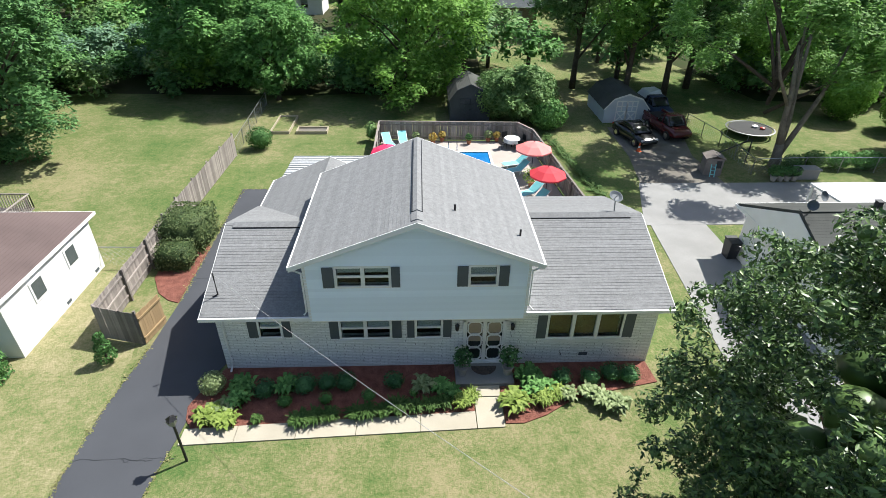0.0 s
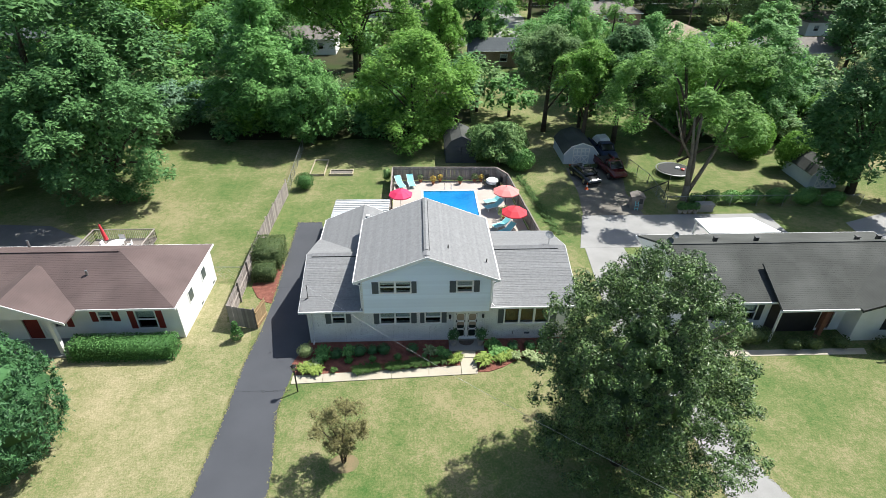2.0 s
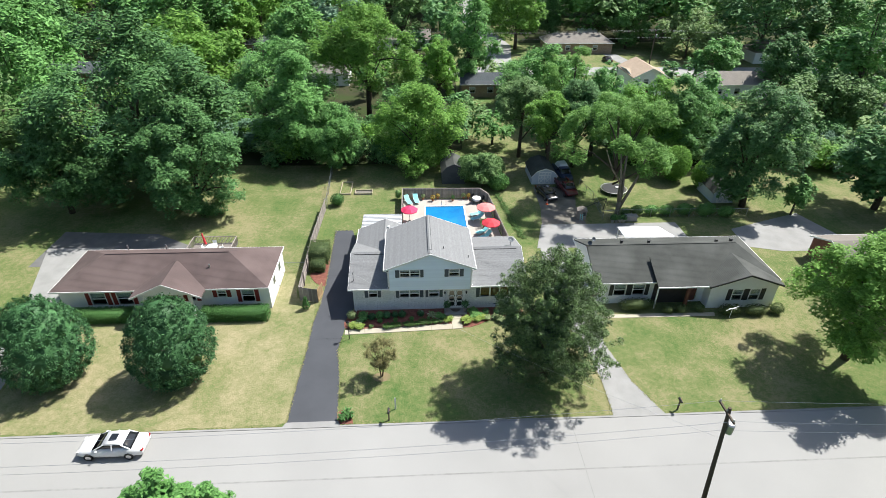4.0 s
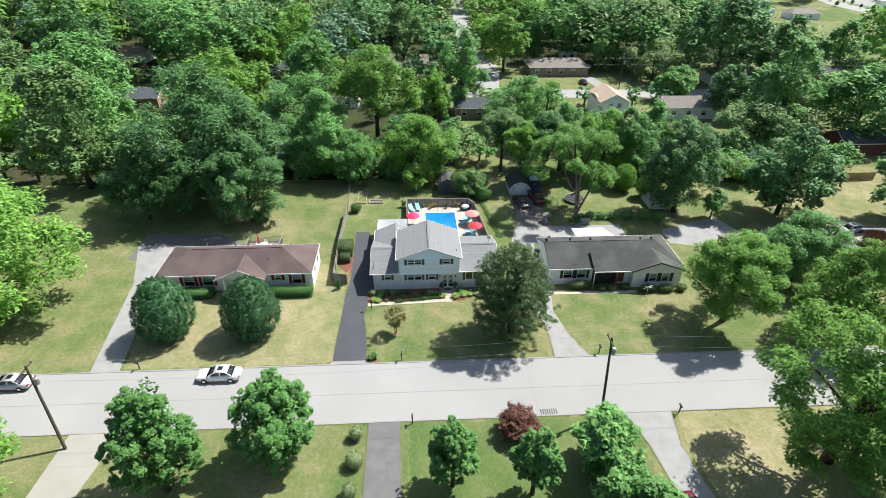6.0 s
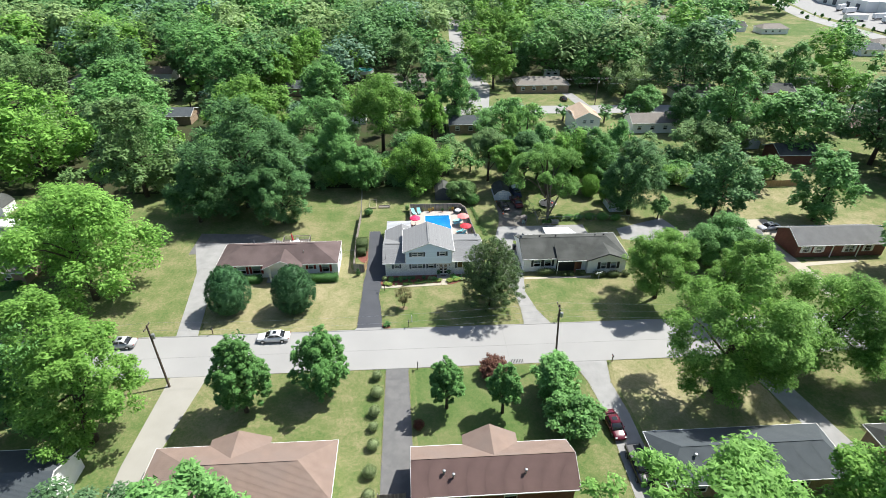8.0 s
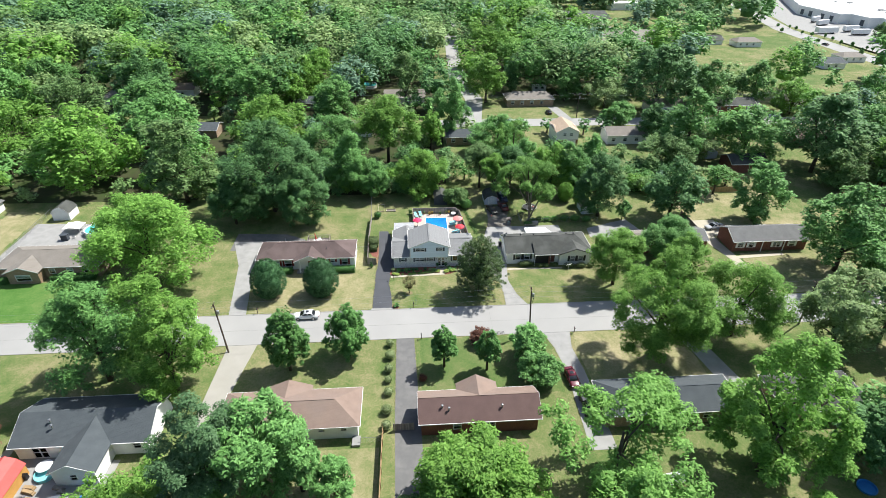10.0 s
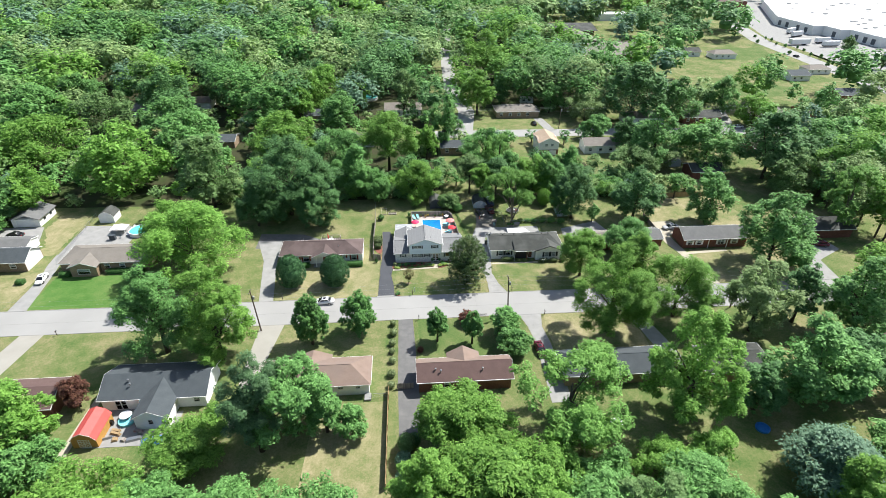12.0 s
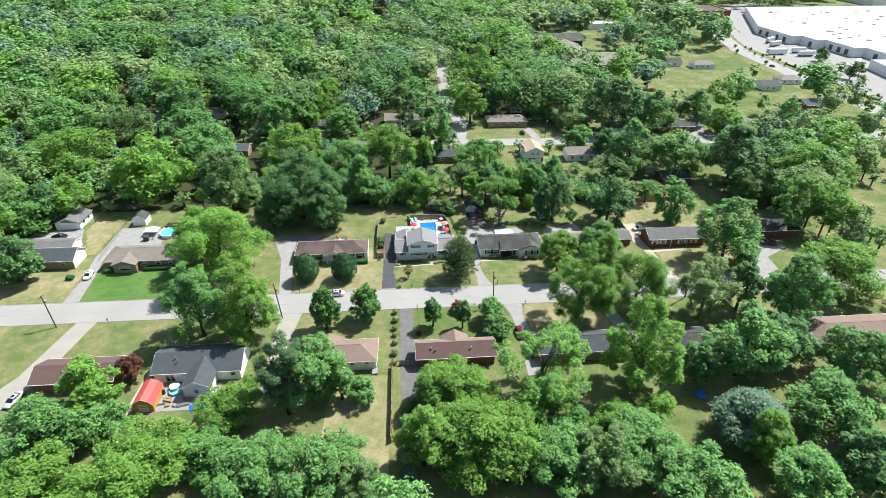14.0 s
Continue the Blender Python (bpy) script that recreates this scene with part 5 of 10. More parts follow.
# row along the street, further out
llh = plain_house(-92.2, -70.4, 0.4, 9.6, SHINGLE_S, (BRICK_T, BRICK_TS), "tan brick ranch house with a stone-grey hipped roof", 2.9, 4.7, (4.4, 4.4), 0.45, [(-81.2, -80, 1.1, 2.2), (-77.5, -76.3, 1.1, 2.2), (-74, -73, 1.1, 2.2)], None)
front_gable(llh, -88.9, -81.8, -1.6, 4, 2.9, 4.2, SHINGLE_S, BRICK_T, [(-86.8, -83.9, 0.8, 2.1)])
lll = plain_house(-124, -100.6, 1.7, 9.6, SHINGLE_BG, (BRICK_T, WHITE), "brick house with a slate-grey gable roof and white end wall", 2.9, 4.9, None, 0.4, [(-104.8, -103.4, 1.1, 2.2)])
plain_house(-124, -105.2, 10.4, 16.2, SHINGLE_M, (WHITE, WHITE), "low white rear addition with a grey roof", 2.5, 3.3, None, 0.25)
garage = thing("garage", "white detached garage with a grey gable roof", "garage")
part("wall", Geo().box(-118.2, -110.6, 26.0, 34.4, 0, 2.5).prism([(-118.2, 26.02, 2.4), (-114.4, 26.02, 3.85), (-110.6, 26.02, 2.4)], [(-118.2, 34.38, 2.4), (-114.4, 34.38, 3.85), (-110.6, 34.38, 2.4)], 0.3), WHITE, garage)
part("roof", gable_roof_y(Geo(), -118.7, -110.1, -114.4, 25.6, 34.8, 2.5, 4.1), SHINGLE_M, garage)
for y in (28.2, 31.4):
    part("window", Geo().box(-110.62, -110.56, y, y + 1.1, 1.1, 1.9), BLACK_PAINT, garage)
part("garage_door", Geo().box(-116.9, -112.0, 25.95, 26.02, 0.02, 2.15), METAL_W, garage, "white sectional door")
rrh = plain_house(70.4, 89.0, 1.7, 9.3, SHINGLE_M, (BRICK_R, BRICK_RS), "red brick ranch house with a grey gable roof", 2.9, 4.8, None, 0.45, [(72, 73.2, 1.1, 2.3), (74.6, 75.8, 1.1, 2.3), (80.5, 82.2, 1.0, 2.3), (84.5, 85.7, 1.1, 2.3)], WHITE)
part("porch_post", Geo().box(77.6, 77.75, 1.78, 1.93, 0, 2.8).box(82.9, 83.05, 1.78, 1.93, 0, 2.8), WHITE, rrh)
plain_house(60.2, 65.6, 3.4, 10.0, SHINGLE_M, (BRICK_R, BRICK_RS), "small brick outbuilding beside a pale driveway", 2.5, 3.7, None, 0.3, name="garage")
plain_house(46.0, 53.5, 2.5, 9.0, SHINGLE_S, (BRICK_R, BRICK_RS), "small brick outbuilding with a grey roof", 2.6, 3.8, None, 0.3, name="garage")
plain_house(104.5, 122.0, 4.5, 12.5, SHINGLE_D, (BRICK_R, BRICK_RS), "brick house with a dark gable roof beside a red car", 2.9, 5.0, None, 0.45)
plain_house(94, 106, 46, 54, SHINGLE_D, (BRICK_R, BRICK_RS), "brick house hidden behind trees", 2.9, 4.8, None, 0.4)

# houses behind
for x0, x1, y0, y1, zr, ze, roof, wall, lab in (
        (64.0, 78.5, 72.0, 80.0, 5.2, 3.2, SHINGLE_S, (WHITE, WHITE), "white house with a stone-grey roof"),
        (9.0, 19.0, 74.0, 82.0, 4.6, 3.0, SHINGLE_BG, (BRICK_T, BRICK_TS), "tan brick house with grey roof behind trees"),
        (37.0, 57.0, 116.5, 126.5, 5.0, 3.0, SHINGLE_S, (BRICK_T, BRICK_TS), "grey ranch house on a corner lawn"),
        (-13.0, 4.0, 122.0, 131.0, 5.2, 3.0, SHINGLE_S, (WHITE, WHITE), "grey-roofed house with a white-posted porch"),
        (-48.0, -38.0, 116.0, 124.0, 4.8, 3.0, SHINGLE_BG, (BRICK_T, BRICK_TS), "small slate-roofed house among trees"),
        (-30.0, -16.0, 84.0, 92.0, 4.8, 3.0, SHINGLE_S, (WHITE, WHITE), "pale-roofed house among trees"),
        (-86.0, -70.0, 86.0, 95.0, 4.4, 2.8, SHINGLE_BG, (BRICK_T, BRICK_TS), "slate-roofed house among trees"),
        (-128, -108, 128, 138, 5.0, 3.0, SHINGLE_S, (WHITE, WHITE), "pale-roofed house among trees"),
        (-106, -94, 138, 147, 5.0, 3.0, SHINGLE_T, (WHITE, WHITE), "tan-roofed white house by a clearing"),
        (-160, -140, 134, 143, 5.0, 3.0, SHINGLE_S, (WHITE, WHITE), "white house half hidden among trees"),
        (92, 110, 104, 113, 5.0, 3.0, SHINGLE_S, (WHITE, WHITE), "pale house beside the back street"),
        (118, 136, 104, 113, 5.0, 3.0, SHINGLE_D, (BRICK_R, BRICK_RS), "brick house beside the back street"),
        (150, 168, 108, 117, 5.0, 3.0, SHINGLE_S, (WHITE, WHITE), "pale house beside the back street"),
        (128, 146, 66, 76, 5.0, 3.0, SHINGLE_K, (BRICK_R, BRICK_RS), "brick house among trees"),
        (176, 194, 108, 118, 5.0, 3.0, SHINGLE_D, (BRICK_R, BRICK_RS), "dark-roofed house near the main road"),
        (208, 224, 128, 140, 6.5, 4.5, SHINGLE_BG, (BRICK_R, BRICK_RS), "brick house beside the main road"),
        (196, 212, 228, 238, 5.0, 3.0, SHINGLE_S, (WHITE, WHITE), "pale house by an open field"),
        (140, 160, 230, 240, 5.0, 3.0, SHINGLE_S, (WHITE, WHITE), "pale house by an open field"),
        (176, 192, 236, 246, 5.0, 3.0, SHINGLE_D, (WHITE, WHITE), "grey house by an open field"),
        (212, 224, 172, 184, 5.0, 3.0, SHINGLE_BG, (WHITE, WHITE), "low slate-roofed house beside a hedge"),
        (232, 246, 186, 196, 4.6, 2.8, SHINGLE_S, (WHITE, WHITE), "pale low house near the main road"),
        (-80, -64, 300, 312, 5.5, 3.2, SHINGLE_K, (BRICK_R, BRICK_RS), "distant brown-roofed house among trees"),
        (-20, 0, 400, 412, 5.5, 3.2, SHINGLE_S, (WHITE, WHITE), "distant pale house among trees"),
        (-190, -165, 420, 435, 6, 3.4, SHINGLE_S, (WHITE, WHITE), "distant pale house among trees"),
        (-330, -300, 400, 415, 6, 3.4, SHINGLE_S, (WHITE, WHITE), "distant pale house among trees"),
        (-250, -225, 450, 465, 6, 3.4, SHINGLE_K, (WHITE, WHITE), "distant brown-roofed house among trees"),
        (60, 80, 420, 435, 6, 3.4, SHINGLE_S, (WHITE, WHITE), "distant pale house among trees"),
        (-398, -372, 478, 492, 6, 3.4, SHINGLE_S, (WHITE, WHITE), "distant pale house among trees"),
        (-362, -340, 504, 518, 6, 3.4, SHINGLE_BG, (WHITE, WHITE), "distant slate-roofed house among trees"),
        (-305, -280, 486, 500, 6, 3.4, SHINGLE_S, (WHITE, WHITE), "distant pale house among trees"),
        (-240, -220, 456, 470, 6, 3.4, PEACH, (WHITE, WHITE), "distant peach-roofed house among trees"),
        (-142, -118, 386, 400, 6, 3.4, SHINGLE_T, (BRICK_R, BRICK_RS), "distant brick house among trees"),
        (-118, -104, 318, 330, 6, 3.4, SHINGLE_S, (WHITE, WHITE), "distant pale house among trees"),
        (-58, -40, 316, 328, 6, 3.4, SHINGLE_D, (WHITE, WHITE), "distant dark-roofed house among trees"),
        (-16, 6, 450, 464, 6, 3.4, SHINGLE_BG, (WHITE, WHITE), "distant slate-roofed house among trees")):
    n = int((x1 - x0) / 4)
    plain_house(x0, x1, y0, y1, roof, wall, lab, ze, zr, (3.2, 3.2) if "ranch" in lab or "pale" in lab else None, 0.4, [(x0 + 2 + i * 4, x0 + 3.2 + i * 4, 1.1, 2.3) for i in range(n) if x0 + 3.4 + i * 4 < x1 - 0.8], group="houses behind the back gardens")

spl = plain_house(46.3, 53.9, 72.0, 82.0, PEACH, (WHITE, WHITE), "white split-level house with a peach-brown gable roof", 5.0, 5.6, None, 0.4, group="houses behind the back gardens")
front_gable(spl, 46.0, 54.2, 71.2, 82.2, 5.0, 7.0, PEACH, WHITE, [(48.6, 49.6, 3.6, 4.6), (50.8, 51.8, 3.6, 4.6)])
part("lower_wall", Geo().box(46.42, 53.78, 71.45, 71.55, 0, 2.3), BRICK_R, spl, "red brick lower storey")
part("garage_door", Geo().box(50.4, 53.0, 71.4, 71.45, 0.05, 2.05), CURTAIN, spl, "pale garage door")

# large buildings beyond
def flat_block(name, pts, z, wall, roof, label, category):
    b = thing(name, label, category)
    n = len(pts)
    gg = Geo()
    gg.add([(x, y, 0) for x, y in pts] + [(x, y, z + 0.5) for x, y in pts], [(i, (i + 1) % n, n + (i + 1) % n, n + i) for i in range(n)])
    part("wall", gg, wall, b)
    cx, cy = sum(p[0] for p in pts) / n, sum(p[1] for p in pts) / n
    inner = [(cx + (x - cx) * 0.992, cy + (y - cy) * 0.992) for x, y in pts]
    part("roof", Geo().slab(inner, z - 0.2, z), roof, b)
    return b


ROOF_WHITE = material("white_membrane_roof", (0.75, 0.75, 0.73), (0.62, 0.62, 0.6), rough=0.6, scale=0.03, fine=0.4, amount=0.4, bump=0)
PANEL = material("tilt_panel", (0.78, 0.78, 0.76), (0.7, 0.7, 0.68), rough=0.8, scale=0.1, fine=2, bump=0)
wh = flat_block("warehouse", [(316, 306), (325, 306), (325, 288), (333, 288), (333, 257), (342, 257), (342, 236), (470, 236), (640, 330), (600, 480), (372, 470), (316, 354)], 6.5, PANEL, ROOF_WHITE, "huge low white warehouse with rooftop vents", "warehouse")
rnd = random.Random(9)
for i in range(90):
    x, y = rnd.uniform(346, 520), rnd.uniform(262, 440)
    s = rnd.uniform(0.8, 1.7)
    part("rooftop_unit", Geo().box(x - s, x + s, y - s * 0.7, y + s * 0.7, 6.4, 6.5 + s * 0.8), STEEL, wh)
for i in range(6):
    x = 350 + i * 15
    part("dock_door", Geo().box(x, x + 3.4, 235.8, 236.4, 0.8, 4.4), SLATE_PAINT, wh)
for y in (244, 262, 270, 279, 292, 312, 322, 336, 346):
    x = 342 if y < 257 else 333 if y < 288 else 325 if y < 306 else 316
    part("dock_door", Geo().box(x - 0.2, x + 0.3, y, y + 3.6, 0.8, 4.6), SLATE_PAINT, wh)
flat_block("warehouse_annex", [(310, 188), (352, 188), (352, 222), (318, 222)], 6, PANEL, ROOF_WHITE, "white flat-roofed annex beside a warehouse", "warehouse")
for i, (x, y) in enumerate(((300, 262), (303, 275), (300, 300), (305, 315), (318, 232), (300, 218))):
    tr_ = thing("box_trailer", "white box trailer parked in a loading yard", "trailer", "parked trailers", m=pose(x, y, 0, 0, 0, 12 * i))
    part("box", Geo().box(-6, 6, -1.25, 1.25, 1.2, 4.0), METAL_W, tr_)
    part("undercarriage", Geo().box(-5.5, 5.5, -0.9, 0.9, 0.45, 1.2), BLACK_METAL, tr_)
sch = thing("school_building", "long grey-roofed brick building with two wings", "building")
part("wall", Geo().box(108, 140, 300, 330, 0, 6).box(104, 150, 225, 262, 0, 4.5).box(118, 132, 262, 300, 0, 4.5), BRICK_R, sch)
part("roof", gable_roof_x(Geo(), 106, 142, 298, 332, 315, 6, 9), SHINGLE_D, sch)
part("roof", gable_roof_x(Geo(), 102, 152, 223, 264, 243, 4.5, 8), SHINGLE_S, sch)
part("roof", gable_roof_y(Geo(), 116, 134, 125, 260, 302, 4.5, 7), SHINGLE_S, sch)
flat_block("brick_building", [(250, 425), (330, 425), (330, 470), (250, 470)], 9, BRICK_R, SHINGLE_K, "distant low brick building", "building")
flat_block("distant_block", [(170, 380), (200, 380), (200, 396), (170, 396)], 5, PANEL, ROOF_WHITE, "distant white flat-roofed building", "building")
flat_block("distant_block", [(560, 520), (700, 500), (700, 560), (560, 580)], 9, PANEL, ROOF_WHITE, "distant white flat-roofed building", "building")

# ---- plants of the beds and hedges ----
def shell_leaves(rng, n, rx, ry, h, size, power=2.0, z0=0.05):
    """Leaf sprays over a rounded or boxy bush."""
    d = rng.normal(size=(n, 3))
    d /= (np.abs(d) ** power).sum(1)[:, None] ** (1 / power)
    rad = rng.uniform(0.8, 1.04, n)[:, None]
    p = d * rad * np.array([rx, ry, h / 2]) + np.array([0, 0, h / 2 + z0])
    bump = 1 + 0.06 * np.sin(p[:, 0] * 5 + 1) * np.cos(p[:, 1] * 6) * np.cos(p[:, 2] * 7)
    p[:, :2] *= bump[:, None]
    p[:, 2] = np.maximum(p[:, 2], 0.03)
    nr = d + rng.normal(size=(n, 3)) * 0.5
    nr /= np.linalg.norm(nr, axis=1)[:, None]
    a = np.cross(nr, rng.normal(size=(n, 3)))
    a /= np.linalg.norm(a, axis=1)[:, None] + 1e-9
    b = np.cross(nr, a)
    s = (size * rng.uniform(0.6, 1.3, n))[:, None]
    return np.stack([p - a * s * 0.5, p - b * s * 0.35, p + a * s * 0.5, p + b * s * 0.35], 1).reshape(-1, 3)


CS = [(x, y, z) for x in (-1, 0, 1) for y in (-1, 0, 1) for z in (-1, 0, 1) if (x, y, z) != (0, 0, 0)]
CSI = {p: i for i, p in enumerate(CS)}
CSF = []
for ax in range(3):
    for s in (-1, 1):
        u, w = [k for k in range(3) if k != ax]
        for i in (-1, 0):
            for j in (-1, 0):
                q = []
                for di, dj in ((0, 0), (1, 0), (1, 1), (0, 1)):
                    p = [0, 0, 0]
                    p[ax], p[u], p[w] = s, i + di, j + dj
                    q.append(CSI[tuple(p)])
                CSF.append(q if (s > 0) == (ax != 1) else q[::-1])
CS = np.array(CS, float)
CS /= np.linalg.norm(CS, axis=1)[:, None]
CSF = np.array(CSF)


CUBE = np.array([(x, y, z) for z in (-1, 1) for y in (-1, 1) for x in (-1, 1)], float) / math.sqrt(3)
CUBE_F = np.array([(0, 2, 3, 1), (4, 5, 7, 6), (0, 1, 5, 4), (2, 6, 7, 3), (0, 4, 6, 2), (1, 3, 7, 5)])


def core_blobs(rng, centres, radii, squash=0.8, coarse=False):
    """Rough leafy masses inside the clumps, to close the crown."""
    k, (bv, bf) = len(centres), (CUBE, CUBE_F) if coarse else (CS, CSF)
    v = bv[None] * (radii[:, None] * rng.uniform(0.78, 1.05, (k, len(bv))))[:, :, None] * np.array([1, 1, squash]) + centres[:, None]
    f = bf[None] + (np.arange(k) * len(bv))[:, None, None]
    return v.reshape(-1, 3), f.reshape(-1, 4)


BUSH_NO = [0]


def box_leaves(rng, n, rx, ry, h, size):
    """Leaves spread evenly over the top and sides of a clipped hedge."""
    area = np.array([4 * rx * ry, 2 * rx * h, 2 * rx * h, 2 * ry * h, 2 * ry * h])
    k = rng.choice(5, n, p=area / area.sum())
    a, b = rng.uniform(-1, 1, n), rng.uniform(-1, 1, n)
    x = np.where(k < 3, a * rx, np.where(k == 3, rx, -rx))
    y = np.where(k == 0, b * ry, np.where(k == 1, -ry, np.where(k == 2, ry, b * ry)))
    z = np.where(k == 0, h, h * (0.5 + 0.5 * np.where(k < 3, b, a)))
    nr = np.array([[0, 0, 1], [0, -1, 0.35], [0, 1, 0.35], [1, 0, 0.35], [-1, 0, 0.35]])[k]
    edge = np.clip((np.abs(y) / ry - 0.8) / 0.2, 0, 1) * np.clip((z / h - 0.75) / 0.25, 0, 1)
    bulge = 0.05 * np.sin(x * 2.1 + 1) * np.cos(z * 3 + y * 2) - 0.16 * edge + rng.normal(size=n) * 0.045
    p = np.stack([x, y, z], 1) + nr * bulge[:, None]
    p[:, 2] = np.maximum(p[:, 2], 0.03)
    nr = nr + rng.normal(size=(n, 3)) * 0.55
    nr /= np.linalg.norm(nr, axis=1)[:, None]
    t = np.cross(nr, rng.normal(size=(n, 3)))
    t /= np.linalg.norm(t, axis=1)[:, None] + 1e-9
    u = np.cross(nr, t)
    s = (size * rng.uniform(0.6, 1.4, n))[:, None]
    return np.stack([p - t * s * 0.55, p - u * s * 0.3 + nr * s * 0.08, p + t * s * 0.55, p + u * s * 0.3 + nr * s * 0.08], 1).reshape(-1, 3)


def bush(name, x, y, rx, ry, h, kind, label, category="shrub", power=2.0, size=0.12, dens=150, group="", turn=0):
    BUSH_NO[0] += 1
    rng = np.random.default_rng(3000 + BUSH_NO[0])
    n = int(dens * (rx * ry * 3.1 + (rx + ry) * h * 3.1))
    v = box_leaves(rng, n, rx, ry, h, size) if power > 3 else shell_leaves(rng, n, rx, ry, h, size, power)
    if power > 3:
        core = Geo().box(-rx * 0.94, rx * 0.94, -ry * 0.8, ry * 0.8, 0.02, h * 0.86)
        cv, cf = np.array(core.v), np.array(core.f)
    else:
        cv, cf = core_blobs(rng, np.array([[0, 0, h / 2]]), np.array([1.0]))
        cv = (cv - [0, 0, h / 2]) * [rx * 0.86, ry * 0.86, h / 2 * 1.05] + [0, 0, h / 2]
    v = np.concatenate([v, cv])
    f = np.concatenate([quads(n), cf + n * 4])
    return solid(name, raw_mesh(name, v, f, LEAF[kind]), None, label, category, group, m=pose(x, y, 0, 0, 0, turn))


def blades(name, x, y, r, h, kind, label, broad=0.05, n=None, group="", category="plant"):
    """A clump of arching leaves from one root."""
    BUSH_NO[0] += 1
    rng = np.random.default_rng(5000 + BUSH_NO[0])
    n = n or int(130 * r / 0.4)
    a = rng.uniform(0, 2 * math.pi, n)
    ln, top = r * rng.uniform(0.5, 1.15, n), h * rng.uniform(0.6, 1.1, n)
    root = rng.normal(size=(n, 2)) * r * 0.25
    dx, dy = np.cos(a), np.sin(a)
    w = broad * rng.uniform(0.7, 1.3, n)
    rows = []
    for f, zf, wf in ((0.0, 0.02, 0.5), (0.35, 0.8, 1.0), (0.75, 1.0, 0.9), (1.0, 0.72, 0.12)):
        px, py, pz = root[:, 0] + dx * ln * f, root[:, 1] + dy * ln * f, top * zf
        rows.append(np.stack([px - dy * w * wf, py + dx * w * wf, pz], 1))
        rows.append(np.stack([px + dy * w * wf, py - dx * w * wf, pz], 1))
    v = np.stack(rows, 1).reshape(-1, 3)
    f = np.concatenate([np.arange(n)[:, None] * 8 + np.array([[2 * i, 2 * i + 1, 2 * i + 3, 2 * i + 2]]) for i in range(3)])
    return solid(name, raw_mesh(name, v, f, LEAF[kind]), None, label, category, group, m=pose(x, y, 0.03))


def threes(n):
    return np.arange(n * 3).reshape(n, 3)


def quads(n):
    return np.arange(n * 4).reshape(n, 4)


def bed_plant(kind, x, y, r, h):
    r, h = r * 0.84, h * 0.84
    gp = "foundation planting"
    if kind == "dark":
        bush("clipped_shrub", x, y, r, r, h, "round", "dark clipped evergreen shrub in a red mulch bed", dens=260, size=0.07, group=gp)
    elif kind == "round":
        bush("small_shrub", x, y, r, r, h, "mid", "small round green shrub in a red mulch bed", dens=420, size=0.05, group=gp)
    elif kind == "bushlime":
        bush("yellow_shrub", x, y, r, r, h, "pale", "rounded yellow-green variegated shrub at the house corner", dens=320, size=0.07, group=gp)
    elif kind == "hosta":
        blades("hosta", x, y, r, h, "mid", "broad-leaved green hosta in red mulch", 0.065, int(150 * r / 0.5), gp)
    elif kind == "hostapale":
        blades("hosta", x, y, r, h, "pale", "white-edged variegated hosta in red mulch", 0.065, int(150 * r / 0.5), gp)
    elif kind == "hostalime":
        blades("hosta", x, y, r, h, "lime", "lime-yellow hosta in red mulch", 0.065, int(170 * r / 0.5), gp)
    elif kind == "blade":
        blades("lilyturf", x, y, r, h, "grassy", "grassy dark lilyturf clump beside the walk", 0.022, int(260 * r / 0.4), gp)
    else:
        blades("lilyturf", x, y, r, h, "lime", "bright yellow-green grassy clump beside the porch", 0.024, int(260 * r / 0.4), gp)


bed_plant("bushlime", -7.99, -1.22, 0.62, 1.0)
bed_plant("hosta", -6.87, -1.19, 0.55, 0.6)
bed_plant("hosta", -6.85, -1.82, 0.5, 0.55)
bed_plant("hostalime", -7.70, -2.68, 0.55, 0.5)
bed_plant("hostalime", -7.10, -2.77, 0.5, 0.45)
bed_plant("hostapale", -7.36, -2.24, 0.45, 0.5)
bed_plant("dark", -5.97, -1.44, 0.55, 0.75)
bed_plant("hosta", -5.19, -1.23, 0.5, 0.6)
bed_plant("dark", -4.48, -1.25, 0.6, 0.8)
bed_plant("dark", -3.62, -1.13, 0.5, 0.7)
bed_plant("dark", -2.88, -1.15, 0.55, 0.8)
bed_plant("dark", -0.99, -1.14, 0.5, 0.75)
bed_plant("round", -5.10, -1.97, 0.36, 0.5)
bed_plant("round", -3.57, -1.90, 0.32, 0.5)
bed_plant("round", -1.94, -1.78, 0.34, 0.5)
bed_plant("round", -0.22, -1.66, 0.22, 0.35)
bed_plant("blade", -5.96, -2.80, 0.25, 0.35)
bed_plant("blade", -4.41, -2.85, 0.45, 0.45)
bed_plant("blade", -3.84, -2.78, 0.45, 0.45)
bed_plant("blade", -3.30, -2.67, 0.4, 0.4)
bed_plant("blade", -2.40, -2.64, 0.4, 0.42)
bed_plant("blade", -1.95, -2.58, 0.45, 0.45)
bed_plant("blade", -1.36, -2.51, 0.4, 0.42)
bed_plant("blade", -0.79, -2.42, 0.5, 0.55)
bed_plant("blade", -0.15, -2.36, 0.4, 0.42)
bed_plant("blade", 0.43, -2.29, 0.4, 0.42)
bed_plant("blade", 0.93, -2.19, 0.4, 0.42)
bed_plant("hostapale", 0.22, -1.32, 0.5, 0.5)
bed_plant("hosta", 0.80, -1.39, 0.42, 0.45)
bed_plant("bladelime", 1.64, -2.21, 0.4, 0.5)
bed_plant("bladelime", 1.96, -1.94, 0.38, 0.5)
bed_plant("hosta", 1.28, -1.70, 0.4, 0.5)
